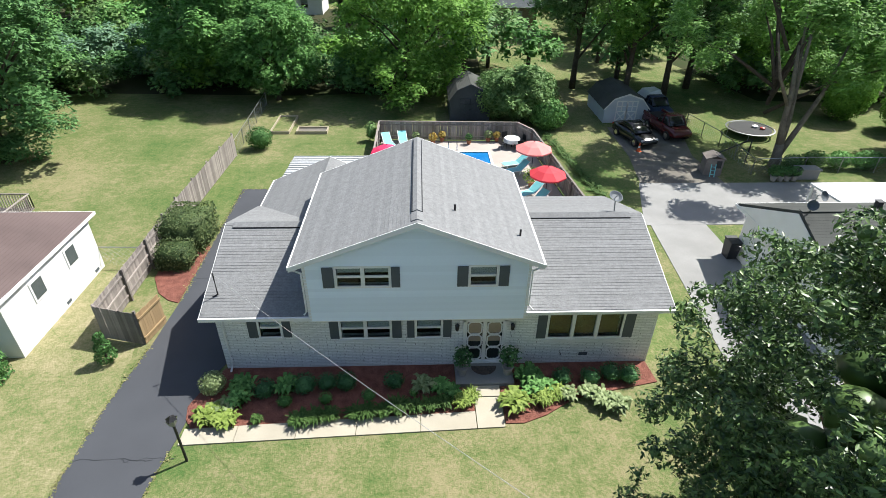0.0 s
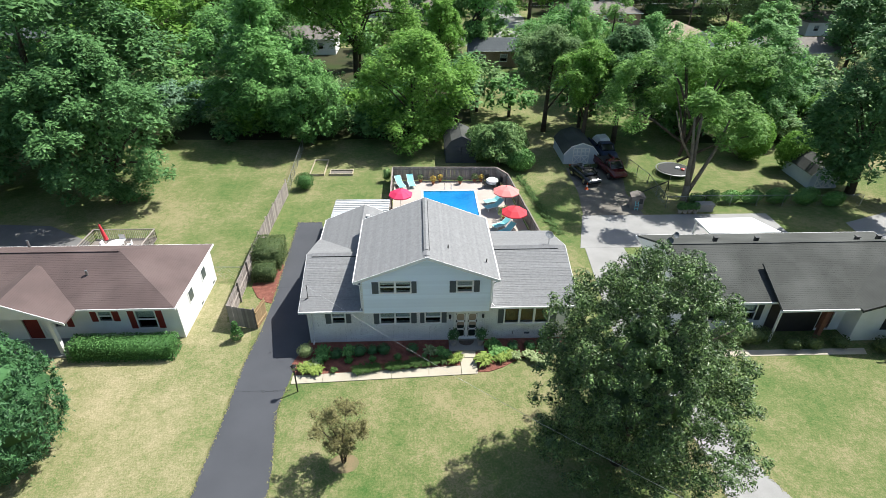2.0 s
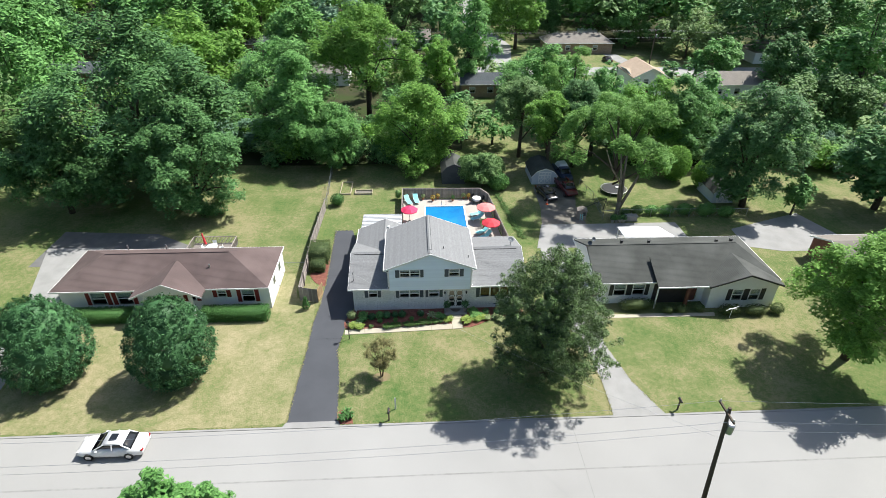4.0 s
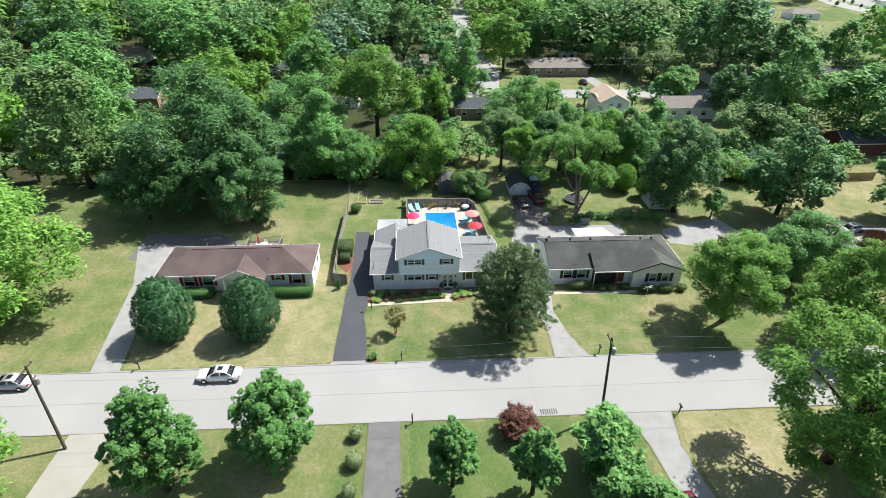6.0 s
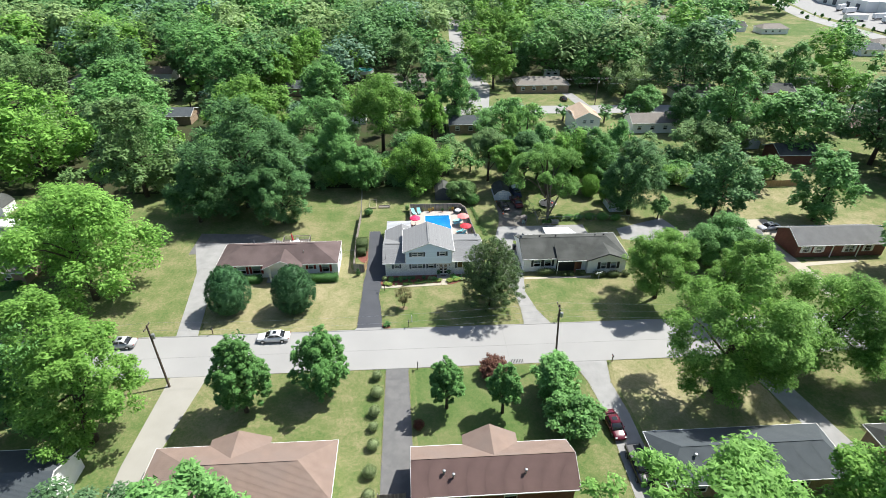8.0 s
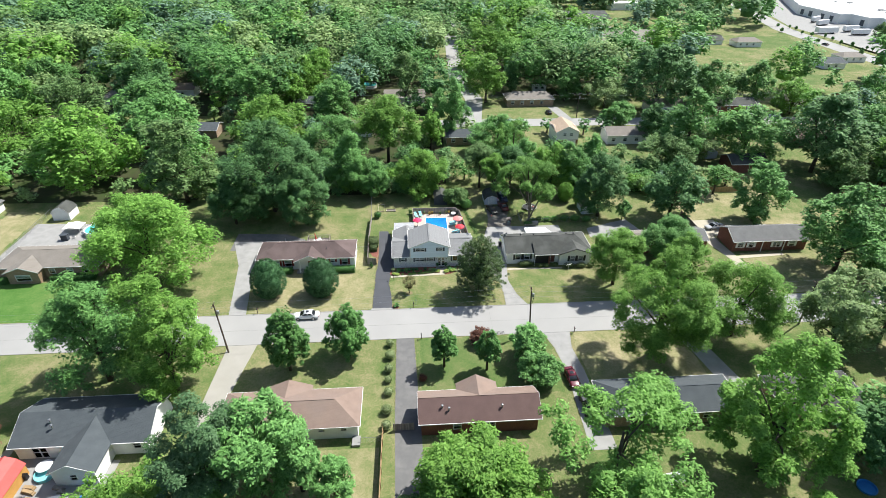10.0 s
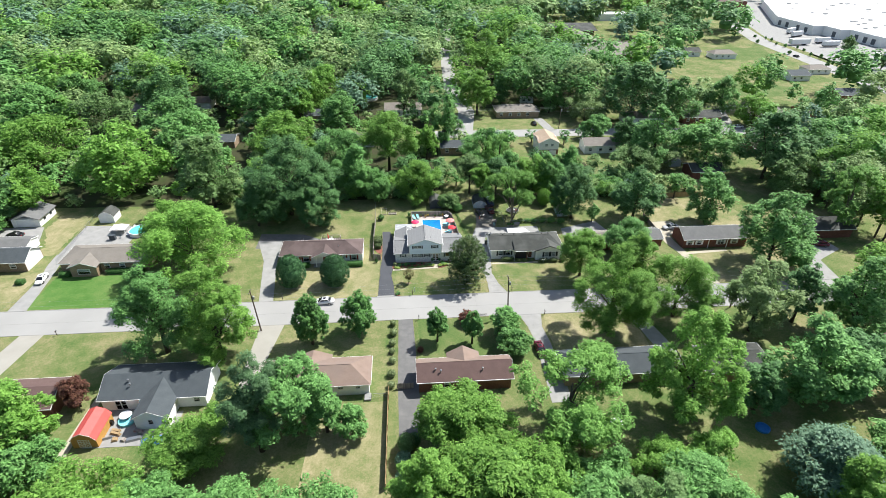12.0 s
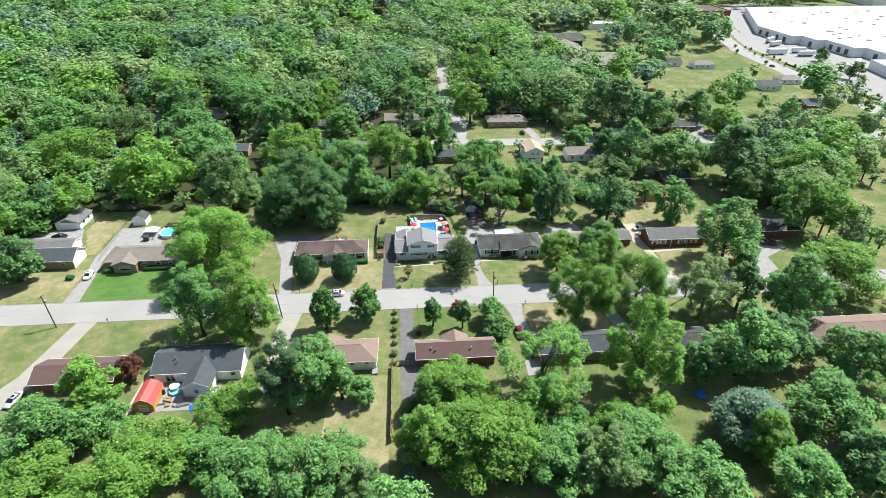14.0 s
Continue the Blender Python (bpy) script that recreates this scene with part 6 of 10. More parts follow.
bed_plant("hostalime", 3.68, -2.21, 0.62, 0.55)
bed_plant("hosta", 4.34, -0.94, 0.55, 0.65)
bed_plant("hosta", 4.76, -1.50, 0.5, 0.55)
bed_plant("bladelime", 4.79, -2.13, 0.45, 0.5)
bed_plant("bladelime", 5.37, -1.81, 0.4, 0.45)
bed_plant("hostapale", 5.79, -1.93, 0.4, 0.45)
bed_plant("hostapale", 6.59, -1.84, 0.45, 0.45)
bed_plant("hostapale", 7.05, -2.19, 0.5, 0.5)
bed_plant("hosta", 4.40, -1.64, 0.4, 0.4)
bed_plant("dark", 5.71, -1.10, 0.5, 0.75)
bed_plant("dark", 6.83, -1.13, 0.5, 0.75)
bed_plant("dark", 7.73, -0.91, 0.55, 0.8)
bed_plant("dark", 8.43, -1.05, 0.55, 0.8)
bed_plant("hostapale", 7.53, -2.43, 0.5, 0.5)

bush("hedge", -12.75, 10.1, 1.1, 1.45, 1.85, "dusty", "tall square-clipped dusty hedge beside a fence", "hedge", 14, 0.11, 190)
bush("hedge", -12.65, 7.7, 0.8, 0.75, 1.25, "dusty", "lower clipped dusty hedge beside a fence", "hedge", 12, 0.1, 200)
bush("hedge", -19.7, -0.65, 3.3, 0.75, 1.25, "hedge", "long clipped hedge below red-shuttered windows", "hedge", 12, 0.11, 240)
bush("hedge", -33.3, -0.45, 3.4, 0.75, 1.2, "hedge", "long clipped hedge below red-shuttered windows", "hedge", 12, 0.11, 240)
bush("fence_shrub", -12.25, 23.8, 1.0, 1.0, 1.7, "hedge", "rounded pruned shrub on the back lawn", dens=170, size=0.1)
topiary = thing("topiary", "small evergreen clipped into three tapering tiers", "shrub", m=pose(-12.85, 0.5, 0))
part("stem", Geo().tube([(0, 0, 0), (0, 0, 1.3)], [0.05, 0.03], 6), BARK, topiary)
for z0, r_, h_ in ((0.1, 0.42, 0.6), (0.62, 0.33, 0.5), (1.08, 0.22, 0.5)):
    tv = shell_leaves(np.random.default_rng(int(z0 * 100)), int(1500 * r_), r_, r_, h_, 0.09, 2.0, z0)
    part("tier", raw_mesh("tier", tv, quads(len(tv) // 4), LEAF["hedge"]), None, topiary)
bush("sapling_shrub", -3.8, 25.4, 0.5, 0.5, 1.6, "olive", "thin upright shrub beside the pool fence", dens=60, size=0.12)
for x, y, rx, ry, h in ((21.6, -0.9, 2.0, 0.7, 1.1), (31.0, -2.1, 1.3, 0.6, 1.0), (33.6, -2.2, 1.2, 0.6, 1.0), (35.9, -2.1, 0.8, 0.6, 1.0), (24.6, -1.6, 0.6, 0.5, 0.8), (26.0, -1.6, 0.6, 0.5, 0.8), (28.0, -1.5, 0.6, 0.5, 0.7)):
    bush("foundation_shrub", x, y, rx, ry, h * 1.1, "dusty", "dusty olive shaggy shrub along a ranch house", "shrub", 2.6, 0.11, 150, "ranch house shrubs")
for x0, x1, y in ((-91.6, -89.2, -0.6), (-80.6, -71.5, 0.0), (-100.5, -98.8, -3.4)):
    bush("hedge", (x0 + x1) / 2, y, (x1 - x0) / 2, 0.8, 1.1, "hedge", "clipped hedge along a brick ranch house", "hedge", 5, 0.16, 120)
for x, y, r, h in ((-8.35, -25.5, 0.75, 1.4), (-8.2, -28.7, 0.95, 1.6), (-8.45, -32.0, 0.8, 1.5), (-8.5, -34.4, 0.7, 1.2), (-8.4, -37.2, 0.8, 1.3), (-8.6, -41.0, 0.9, 1.4), (-8.6, -44.0, 0.8, 1.3)):
    bush("flowering_shrub", x, y, r, r, h, "pale", "flowering shrub in a row beside a grey driveway", dens=120, size=0.13, group="driveway shrub row")
bush("red_shrub", -2.7, -34.6, 0.75, 0.75, 1.5, "red", "rounded dark red shrub beside a driveway", dens=140, size=0.11)
bush("round_shrub", 12.8, -38.6, 0.8, 0.8, 1.1, "hedge", "round green shrub at a house corner", dens=140, size=0.11)
bush("dark_shrub", -4.6, -57.5, 1.2, 1.2, 2.4, "dark", "dark shrub at the end of a grey driveway", dens=70, size=0.18)
for i in range(9):
    bush("fence_row_shrub", -6.3 + random.uniform(-0.6, 0.6), -58.5 - i * 3.2, 1.5, 1.7, random.uniform(2.2, 3.6), "blue" if i % 3 else "olive", "overgrown shrub along a back fence", dens=60, size=0.22, group="overgrown back fence")
for x, y, r, h in ((27.3, 19.3, 0.8, 1.2), (29.0, 19.5, 1.0, 1.4), (31.0, 19.6, 1.1, 1.3), (33.0, 19.4, 1.2, 1.4), (35.5, 19.2, 1.3, 1.7), (38.2, 18.8, 1.4, 2.0), (41.0, 18.6, 1.2, 1.6), (25.4, 18.0, 0.5, 0.9)):
    bush("vine_shrub", x, y, r, 0.6, h, "olive" if x < 30 else "mid", "leafy vines over a chain-link fence", dens=100, size=0.16, group="vine-grown fence")
for x, y, r, h, k in ((6.8, 31.0, 2.0, 4.2, "olive"), (9.6, 30.4, 2.6, 4.6, "olive"), (11.0, 28.0, 1.6, 2.6, "mid"), (42.0, 27.5, 2.0, 4.5, "light"), (38.6, 30.5, 2.2, 5.5, "light")):
    bush("large_shrub", x, y, r, r * 0.9, h, k, "large loose shrub behind a garden shed", dens=70, size=0.22, group="back garden shrubs")
for i, (x, y) in enumerate(((-7.3, -13.6), (-7.0, -14.0), (-7.6, -14.2))):
    blades("street_plant", x, y, 0.35, 0.5, "hedge", "small leafy plant in a mulch patch by the street", 0.05, 60)


# ---- fences ----
def board_fence(pts, h, mat, label, width=0.14, gap=0.008, rails=2, inside=1, jag=0.03, posts=True, parent=None, cap=False):
    """A fence of upright boards on rails and posts along points; inside: the side the rails are on."""
    f = parent or thing("fence", label, "fence")
    shared = Geo().box(0, width - gap, -0.01, 0.01, 0.03, 1.0).mesh("board", mat)
    rnd = random.Random(len(pts) * 7 + int(abs(pts[0][0]) * 10))
    for (ax, ay), (bx, by) in zip(pts, pts[1:]):
        ln = math.hypot(bx - ax, by - ay)
        an = math.atan2(by - ay, bx - ax)
        nx, ny = -math.sin(an) * inside, math.cos(an) * inside
        n = int(ln / width)
        for i in range(n):
            o = part("board", shared, None, f)
            o.matrix_basis = pose(ax + math.cos(an) * i * ln / n, ay + math.sin(an) * i * ln / n, 0, 0, rnd.uniform(-0.6, 0.6), math.degrees(an)) @ Matrix.Diagonal((ln / n / width, 1, h + rnd.uniform(-jag, jag), 1))
        for k in range(rails):
            z = h * (0.22 + 0.62 * k / max(1, rails - 1))
            part("rail", Geo().bar((ax + nx * 0.04, ay + ny * 0.04, z), (bx + nx * 0.04, by + ny * 0.04, z), 0.045, 0.09), mat, f)
        if cap:
            part("cap_rail", Geo().bar((ax, ay, h + 0.02), (bx, by, h + 0.02), 0.12, 0.04), mat, f)
        if posts:
            m = max(1, round(ln / 2.4))
            for i in range(m + 1):
                x, y = ax + (bx - ax) * i / m + nx * 0.09, ay + (by - ay) * i / m + ny * 0.09
                part("post", Geo().box(x - 0.05, x + 0.05, y - 0.05, y + 0.05, 0, h + 0.05), mat, f)
    return f


def chain_fence(pts, h, label):
    """A chain-link fence: posts, top rail and thin diagonal wires."""
    f = thing("chain_fence", label, "fence")
    for (ax, ay), (bx, by) in zip(pts, pts[1:]):
        ln = math.hypot(bx - ax, by - ay)
        m = max(1, round(ln / 2.6))
        for i in range(m + 1):
            x, y = ax + (bx - ax) * i / m, ay + (by - ay) * i / m
            part("post", Geo().tube([(x, y, 0), (x, y, h + 0.04)], 0.035, 6), STEEL, f)
        part("top_rail", Geo().tube([(ax, ay, h), (bx, by, h)], 0.025, 6), STEEL, f)
        gg = Geo()
        d = Vector((bx - ax, by - ay, 0)) / ln
        s = 0.3
        for i in range(int(ln / s)):
            a = Vector((ax, ay, 0)) + d * i * s
            b = a + d * min(h, ln - i * s)
            gg.bar(a + Vector((0, 0, 0.02)), b + Vector((0, 0, min(h, ln - i * s))), 0.006)
            gg.bar(a + Vector((0, 0, min(h, ln - i * s))), b + Vector((0, 0, 0.02)), 0.006)
        tagged(part("mesh_wire", gg, STEEL, f), kind="stuff")
    return f


board_fence([(-13.75, 2.0), (-13.9, 10.0)], 1.75, FENCE_OLD, "weathered grey board fence with rails beside a driveway", inside=-1, rails=3)
board_fence([(-13.9, 10.0), (-13.95, 12.0), (-13.7, 22.3)], 1.75, FENCE_OLD, "weathered grey board fence between two gardens", inside=1, rails=2)
board_fence([(-13.75, 2.0), (-11.85, 1.5)], 1.75, FENCE_OLD, "short weathered grey board fence panel", inside=1)
board_fence([(-11.75, 1.55), (-11.45, 3.0)], 1.65, FENCE_NEW, "open gate of fresh yellow pine boards", inside=-1, posts=False)
board_fence([(-3.15, 16.5), (-3.15, 25.6), (7.95, 25.3), (8.9, 23.6), (10.15, 9.6)], 1.55, FENCE_OLD, "weathered board fence enclosing a swimming pool", inside=-1, cap=True)
board_fence([(-9.15, -45.0), (-9.4, -66.0)], 1.6, FENCE_NEW, "tan back garden board fence", inside=1, width=0.2)
board_fence([(-7.5, -44.6), (-4.4, -44.6)], 1.5, FENCE_OLD, "weathered gate across a grey driveway", inside=1)
board_fence([(66.9, 20.4), (67.0, 6.4)], 1.5, FENCE_OLD, "weathered board fence beside a pale driveway", inside=-1, width=0.24)
board_fence([(68, 33), (92, 33.5)], 1.7, FENCE_NEW, "tan board fence behind back gardens", inside=1, width=0.24)
chain_fence([(-13.7, 22.3), (-14.3, 34.5)], 1.25, "chain-link fence continuing a board fence")
chain_fence([(-16.9, 7.7), (-13.95, 7.6)], 1.15, "low chain-link fence between two houses")
chain_fence([(23.4, 28.5), (24.2, 24.0), (24.0, 18.6), (28, 18.9), (44, 18.6)], 1.2, "chain-link fence round a back lawn")
chain_fence([(-97.4, 31.3), (-95.9, 5.8)], 1.2, "long chain-link fence beside a driveway")
chain_fence([(-12.3, -46.5), (-9.2, -46.5)], 1.1, "short chain-link fence beside a house")
chain_fence([(-39.0, 3.4), (-38.2, 9.0)], 1.1, "chain-link fence beside a driveway")

# ---- pool ----
solid("pool_deck", Geo().box(-3.0, 0.0, 9.1, 25.35, -0.05, 0.05).slab([(5.42, 9.1), (10.0, 9.1), (8.8, 23.5), (7.85, 25.1), (5.42, 25.1)], -0.05, 0.05).slab([(0.0, 22.9), (5.42, 22.85), (5.42, 25.1), (0.0, 25.3)], -0.05, 0.05).box(0.0, 5.42, 9.1, 12.4, -0.05, 0.05), POOL_DECK, "bright cream concrete deck round a swimming pool", "pool deck", kind="structure")
pool = thing("swimming_pool", "rectangular in-ground pool of deep blue water", "pool")
part("coping", Geo().box(-0.12, 0.06, 12.3, 23.0, 0.0, 0.075).box(5.36, 5.54, 12.3, 22.95, 0.0, 0.075).box(0.06, 5.36, 22.82, 23.0, 0.0, 0.075).box(0.06, 5.36, 12.3, 12.48, 0.0, 0.075), WHITE, pool, "pale rounded coping")
part("liner", Geo().box(0.02, 0.06, 12.4, 22.9, -0.05, 0.05).box(5.36, 5.40, 12.4, 22.9, -0.05, 0.05).box(0.06, 5.36, 22.82, 22.86, -0.05, 0.05), POOL_TILE, pool)
part("water", Geo().box(0.06, 5.36, 12.44, 22.82, -0.02, 0.012), WATER, pool, "still deep blue water")
part("ladder", Geo().tube([(2.3, 23.2, 0.05), (2.3, 23.2, 0.75), (2.3, 22.6, 0.75), (2.3, 22.6, 0.0)], 0.025, 6).tube([(2.95, 23.2, 0.05), (2.95, 23.2, 0.75), (2.95, 22.6, 0.75), (2.95, 22.6, 0.0)], 0.025, 6), CHROME, pool, "white tubular pool ladder")


def lounger(x, y, turn):
    o = thing("sun_lounger", "turquoise sling sun lounger on a pool deck", "lounger", "loungers round the pool", m=pose(x, y, 0.05, 0, 0, turn))
    part("sling", Geo().prism([(-0.32, -0.95, 0.36), (-0.32, 0.25, 0.34), (-0.32, 0.95, 0.86)], [(0.32, -0.95, 0.36), (0.32, 0.25, 0.34), (0.32, 0.95, 0.86)], 0.025), TURQUOISE, o)
    for s in (-0.34, 0.34):
        part("side_rail", Geo().tube([(s, -0.98, 0.35), (s, 0.25, 0.33), (s, 0.98, 0.88)], 0.022, 6), WHITE, o)
        for yy in (-0.75, 0.2):
            part("leg", Geo().tube([(s, yy, 0.34), (s, yy - 0.08, 0)], 0.02, 6), WHITE, o)
    return o


for x, y, a in ((-2.35, 24.0, 20), (-1.2, 24.3, 10), (7.0, 20.0, -70), (6.9, 18.8, -65), (7.2, 15.2, -60), (7.4, 14.0, -55)):
    lounger(x, y, a)


def umbrella(x, y, mat, label, r=1.45, h=2.55, tilt=0, closed=False, z=0.05):
    o = thing("patio_umbrella", label, "umbrella", "patio umbrellas", m=pose(x, y, z, 0, tilt, 15))
    part("pole", Geo().tube([(0, 0, 0), (0, 0, h + 0.05)], 0.022, 8), BLACK_METAL, o)
    part("base", Geo().lathe([(0.0, 0.0), (0.28, 0.0), (0.28, 0.05), (0.06, 0.1), (0.05, 0.3), (0.0, 0.3)], 14), BLACK_METAL, o)
    n = 8
    gg = Geo()
    if closed:
        gg.lathe([(0.0, h), (0.08, h - 0.1), (0.14, h - 0.9), (0.17, h - 1.5), (0.05, h - 1.55)], 10)
    else:
        for i in range(n):
            a0, a1 = 2 * math.pi * i / n, 2 * math.pi * (i + 1) / n
            am = (a0 + a1) / 2
            p = lambda a, rr, zz: (rr * math.cos(a), rr * math.sin(a), zz)
            gg.add([(0, 0, h), p(a0, r * 0.55, h - 0.2), p(a1, r * 0.55, h - 0.2), p(a0, r, h - 0.5), p(am, r * 0.93, h - 0.52), p(a1, r, h - 0.5), p(a0, r, h - 0.6), p(am, r * 0.93, h - 0.63), p(a1, r, h - 0.6)], [(0, 1, 2), (1, 3, 4), (1, 4, 2), (2, 4, 5), (3, 6, 7, 4), (4, 7, 8, 5)])
            part("rib", Geo().bar(p(a0, 0.05, h - 0.05), p(a0, r, h - 0.52), 0.015), BLACK_METAL, o)
    part("canopy", gg, mat, o)
    part("finial", Geo().lathe([(0.0, 0.1), (0.03, 0.06), (0.03, 0.0)], 8, (0, 0, h)), BLACK_METAL, o)
    return o


umbrella(-2.15, 18.6, CANVAS_CRIMSON, "open crimson patio umbrella beside a pool", 1.15, 2.3)
umbrella(8.0, 18.7, CANVAS_PINK, "open sun-faded coral patio umbrella", 1.3, 2.45)
umbrella(8.15, 14.6, CANVAS_RED, "open bright red patio umbrella beside loungers", 1.2, 2.4)


def potted(x, y, r, h, plant, kind, label, pot=None, z=0.05, tree_form=False):
    o = thing("potted_plant", label, "potted plant", m=pose(x, y, z))
    part("pot", Geo().lathe([(0.0, 0.0), (r * 0.68, 0.0), (r * 0.72, 0.05), (r, h * 0.9), (r * 1.1, h * 0.92), (r * 1.1, h), (r * 0.9, h), (r * 0.85, h * 0.9), (0, h * 0.9)], 14), pot or TERRACOTTA, o)
    rng = np.random.default_rng(int(abs(x * 77 + y * 13) * 10))
    if tree_form:
        part("stem", Geo().tube([(0, 0, h * 0.9), (0.02, 0, h + 0.45)], 0.025, 6), BARK, o)
        v = shell_leaves(rng, 330, plant, plant, plant * 2.1, 0.14, 2, h + 0.2) + rng.normal(size=(330, 1, 3)).repeat(4, 1).reshape(-1, 3) * 0.07
    else:
        v = shell_leaves(rng, 240, plant, plant, plant * 1.8, 0.13, 2, h * 0.9)
    part("foliage", raw_mesh("foliage", v, quads(len(v) // 4), LEAF[kind]), None, o)
    return o


potted(1.72, -0.72, 0.22, 0.42, 0.32, "round", "small dark-leaved standard tree in a stone urn by the door", STONE_POT, 0.17, True)
potted(3.56, -0.72, 0.22, 0.42, 0.32, "round", "small dark-leaved standard tree in a stone urn by the door", STONE_POT, 0.17, True)
for x, y, k, p in ((1.15, 24.5, "bloom", 0.35), (4.0, 24.5, "hedge", 0.3), (5.6, 25.0, "pale", 0.35), (-0.2, 25.0, "pale", 0.3), (1.9, 25.1, "bloom", 0.3), (6.3, 25.0, "bloom", 0.3), (7.6, 16.7, "lime", 0.6)):
    potted(x, y, 0.2, 0.35, p, k, "leafy plant in a clay pot on a pool deck")
for x in (25.0, 25.5, 26.0, 26.5):
    potted(x, 17.5, 0.25, 0.4, 0.4, "hedge", "green plant in a pale pot at a driveway edge", STONE_POT, 0.03)
solid("planter_box", Geo().box(26.9, 28.4, 17.7, 18.4, 0.0, 0.75).box(26.82, 28.48, 17.62, 18.48, 0.69, 0.77), CONCRETE, "grey rectangular planter box beside a drive", "planter")
tb = thing("round_table", "round patio table under a white cloth", "table", m=pose(7.35, 23.9, 0.05))
part("tablecloth", Geo().lathe([(0.0, 0.75), (0.6, 0.75), (0.64, 0.7), (0.68, 0.45), (0.66, 0.45), (0.6, 0.72), (0.0, 0.73)], 18), WHITE, tb)
part("leg", Geo().tube([(0, 0, 0), (0, 0, 0.73)], 0.05, 8), BLACK_METAL, tb)
for a in (0.3, 2.0, 3.6, 5.2):
    x, y = 7.35 + 0.85 * math.cos(a), 23.9 + 0.85 * math.sin(a)
    c = thing("patio_chair", "dark metal patio chair at a round table", "chair", "chairs round the patio table", m=pose(x, y, 0.05, 0, 0, math.degrees(a) + 90))
    part("seat", Geo().box(-0.24, 0.24, -0.24, 0.24, 0.42, 0.46), BLACK_METAL, c)
    part("backrest", Geo().box(-0.24, 0.24, -0.26, -0.22, 0.46, 0.9), BLACK_METAL, c)
    for sx in (-0.21, 0.21):
        for sy in (-0.21, 0.21):
            part("leg", Geo().tube([(sx, sy, 0), (sx, sy, 0.42)], 0.015, 5), BLACK_METAL, c)
gr = thing("barbecue_grill", "steel barbecue grill on a pool deck", "grill", m=pose(8.95, 12.6, 0.05))
part("lid", Geo().prism([(-0.4, -0.28, 0.9), (-0.4, -0.1, 1.1), (-0.4, 0.28, 0.95)], [(0.4, -0.28, 0.9), (0.4, -0.1, 1.1), (0.4, 0.28, 0.95)], 0.1), STEEL, gr)
part("cabinet", Geo().box(-0.38, 0.38, -0.26, 0.26, 0.1, 0.85), BLACK_METAL, gr)
part("side_shelf", Geo().box(-0.75, -0.4, -0.24, 0.24, 0.8, 0.84), STEEL, gr)

MAT = material("coir_mat", (0.13, 0.1, 0.08), (0.06, 0.05, 0.045), rough=1, scale=6, fine=20, amount=1.0, bump=0.3)
solid("doormat", Geo().slab([(2.64 + 0.52 * math.cos(math.pi * k / 14), -0.3 - 0.48 * math.sin(math.pi * k / 14)) for k in range(15)], 0.172, 0.19), MAT, "half-round patterned brown doormat on the porch", "doormat")

# ---- raised beds, sheds, yard things ----
PALE_BOARD = material("pale_garden_board", (0.42, 0.37, 0.27), (0.33, 0.29, 0.21), rough=0.85, scale=2, fine=25, bump=0.15, spec=0.2)
for x0, x1, y0, y1 in ((-12.3, -10.7, 26.9, 31.0), (-10.15, -7.6, 26.9, 28.1)):
    b = thing("raised_bed", "empty raised garden bed of pale boards on the lawn", "garden bed")
    for n, (a, c, d, e) in enumerate(((x0, x1, y0, y0 + 0.08), (x0, x1, y1 - 0.08, y1), (x0, x0 + 0.08, y0 + 0.08, y1 - 0.08), (x1 - 0.08, x1, y0 + 0.08, y1 - 0.08))):
        part("board", Geo().box(a, c, d, e, 0, 0.25), PALE_BOARD, b)
    part("soil", Geo().box(x0 + 0.08, x1 - 0.08, y0 + 0.08, y1 - 0.08, 0.0, 0.1), GRASS if y1 > 30 else GRAVEL, b)


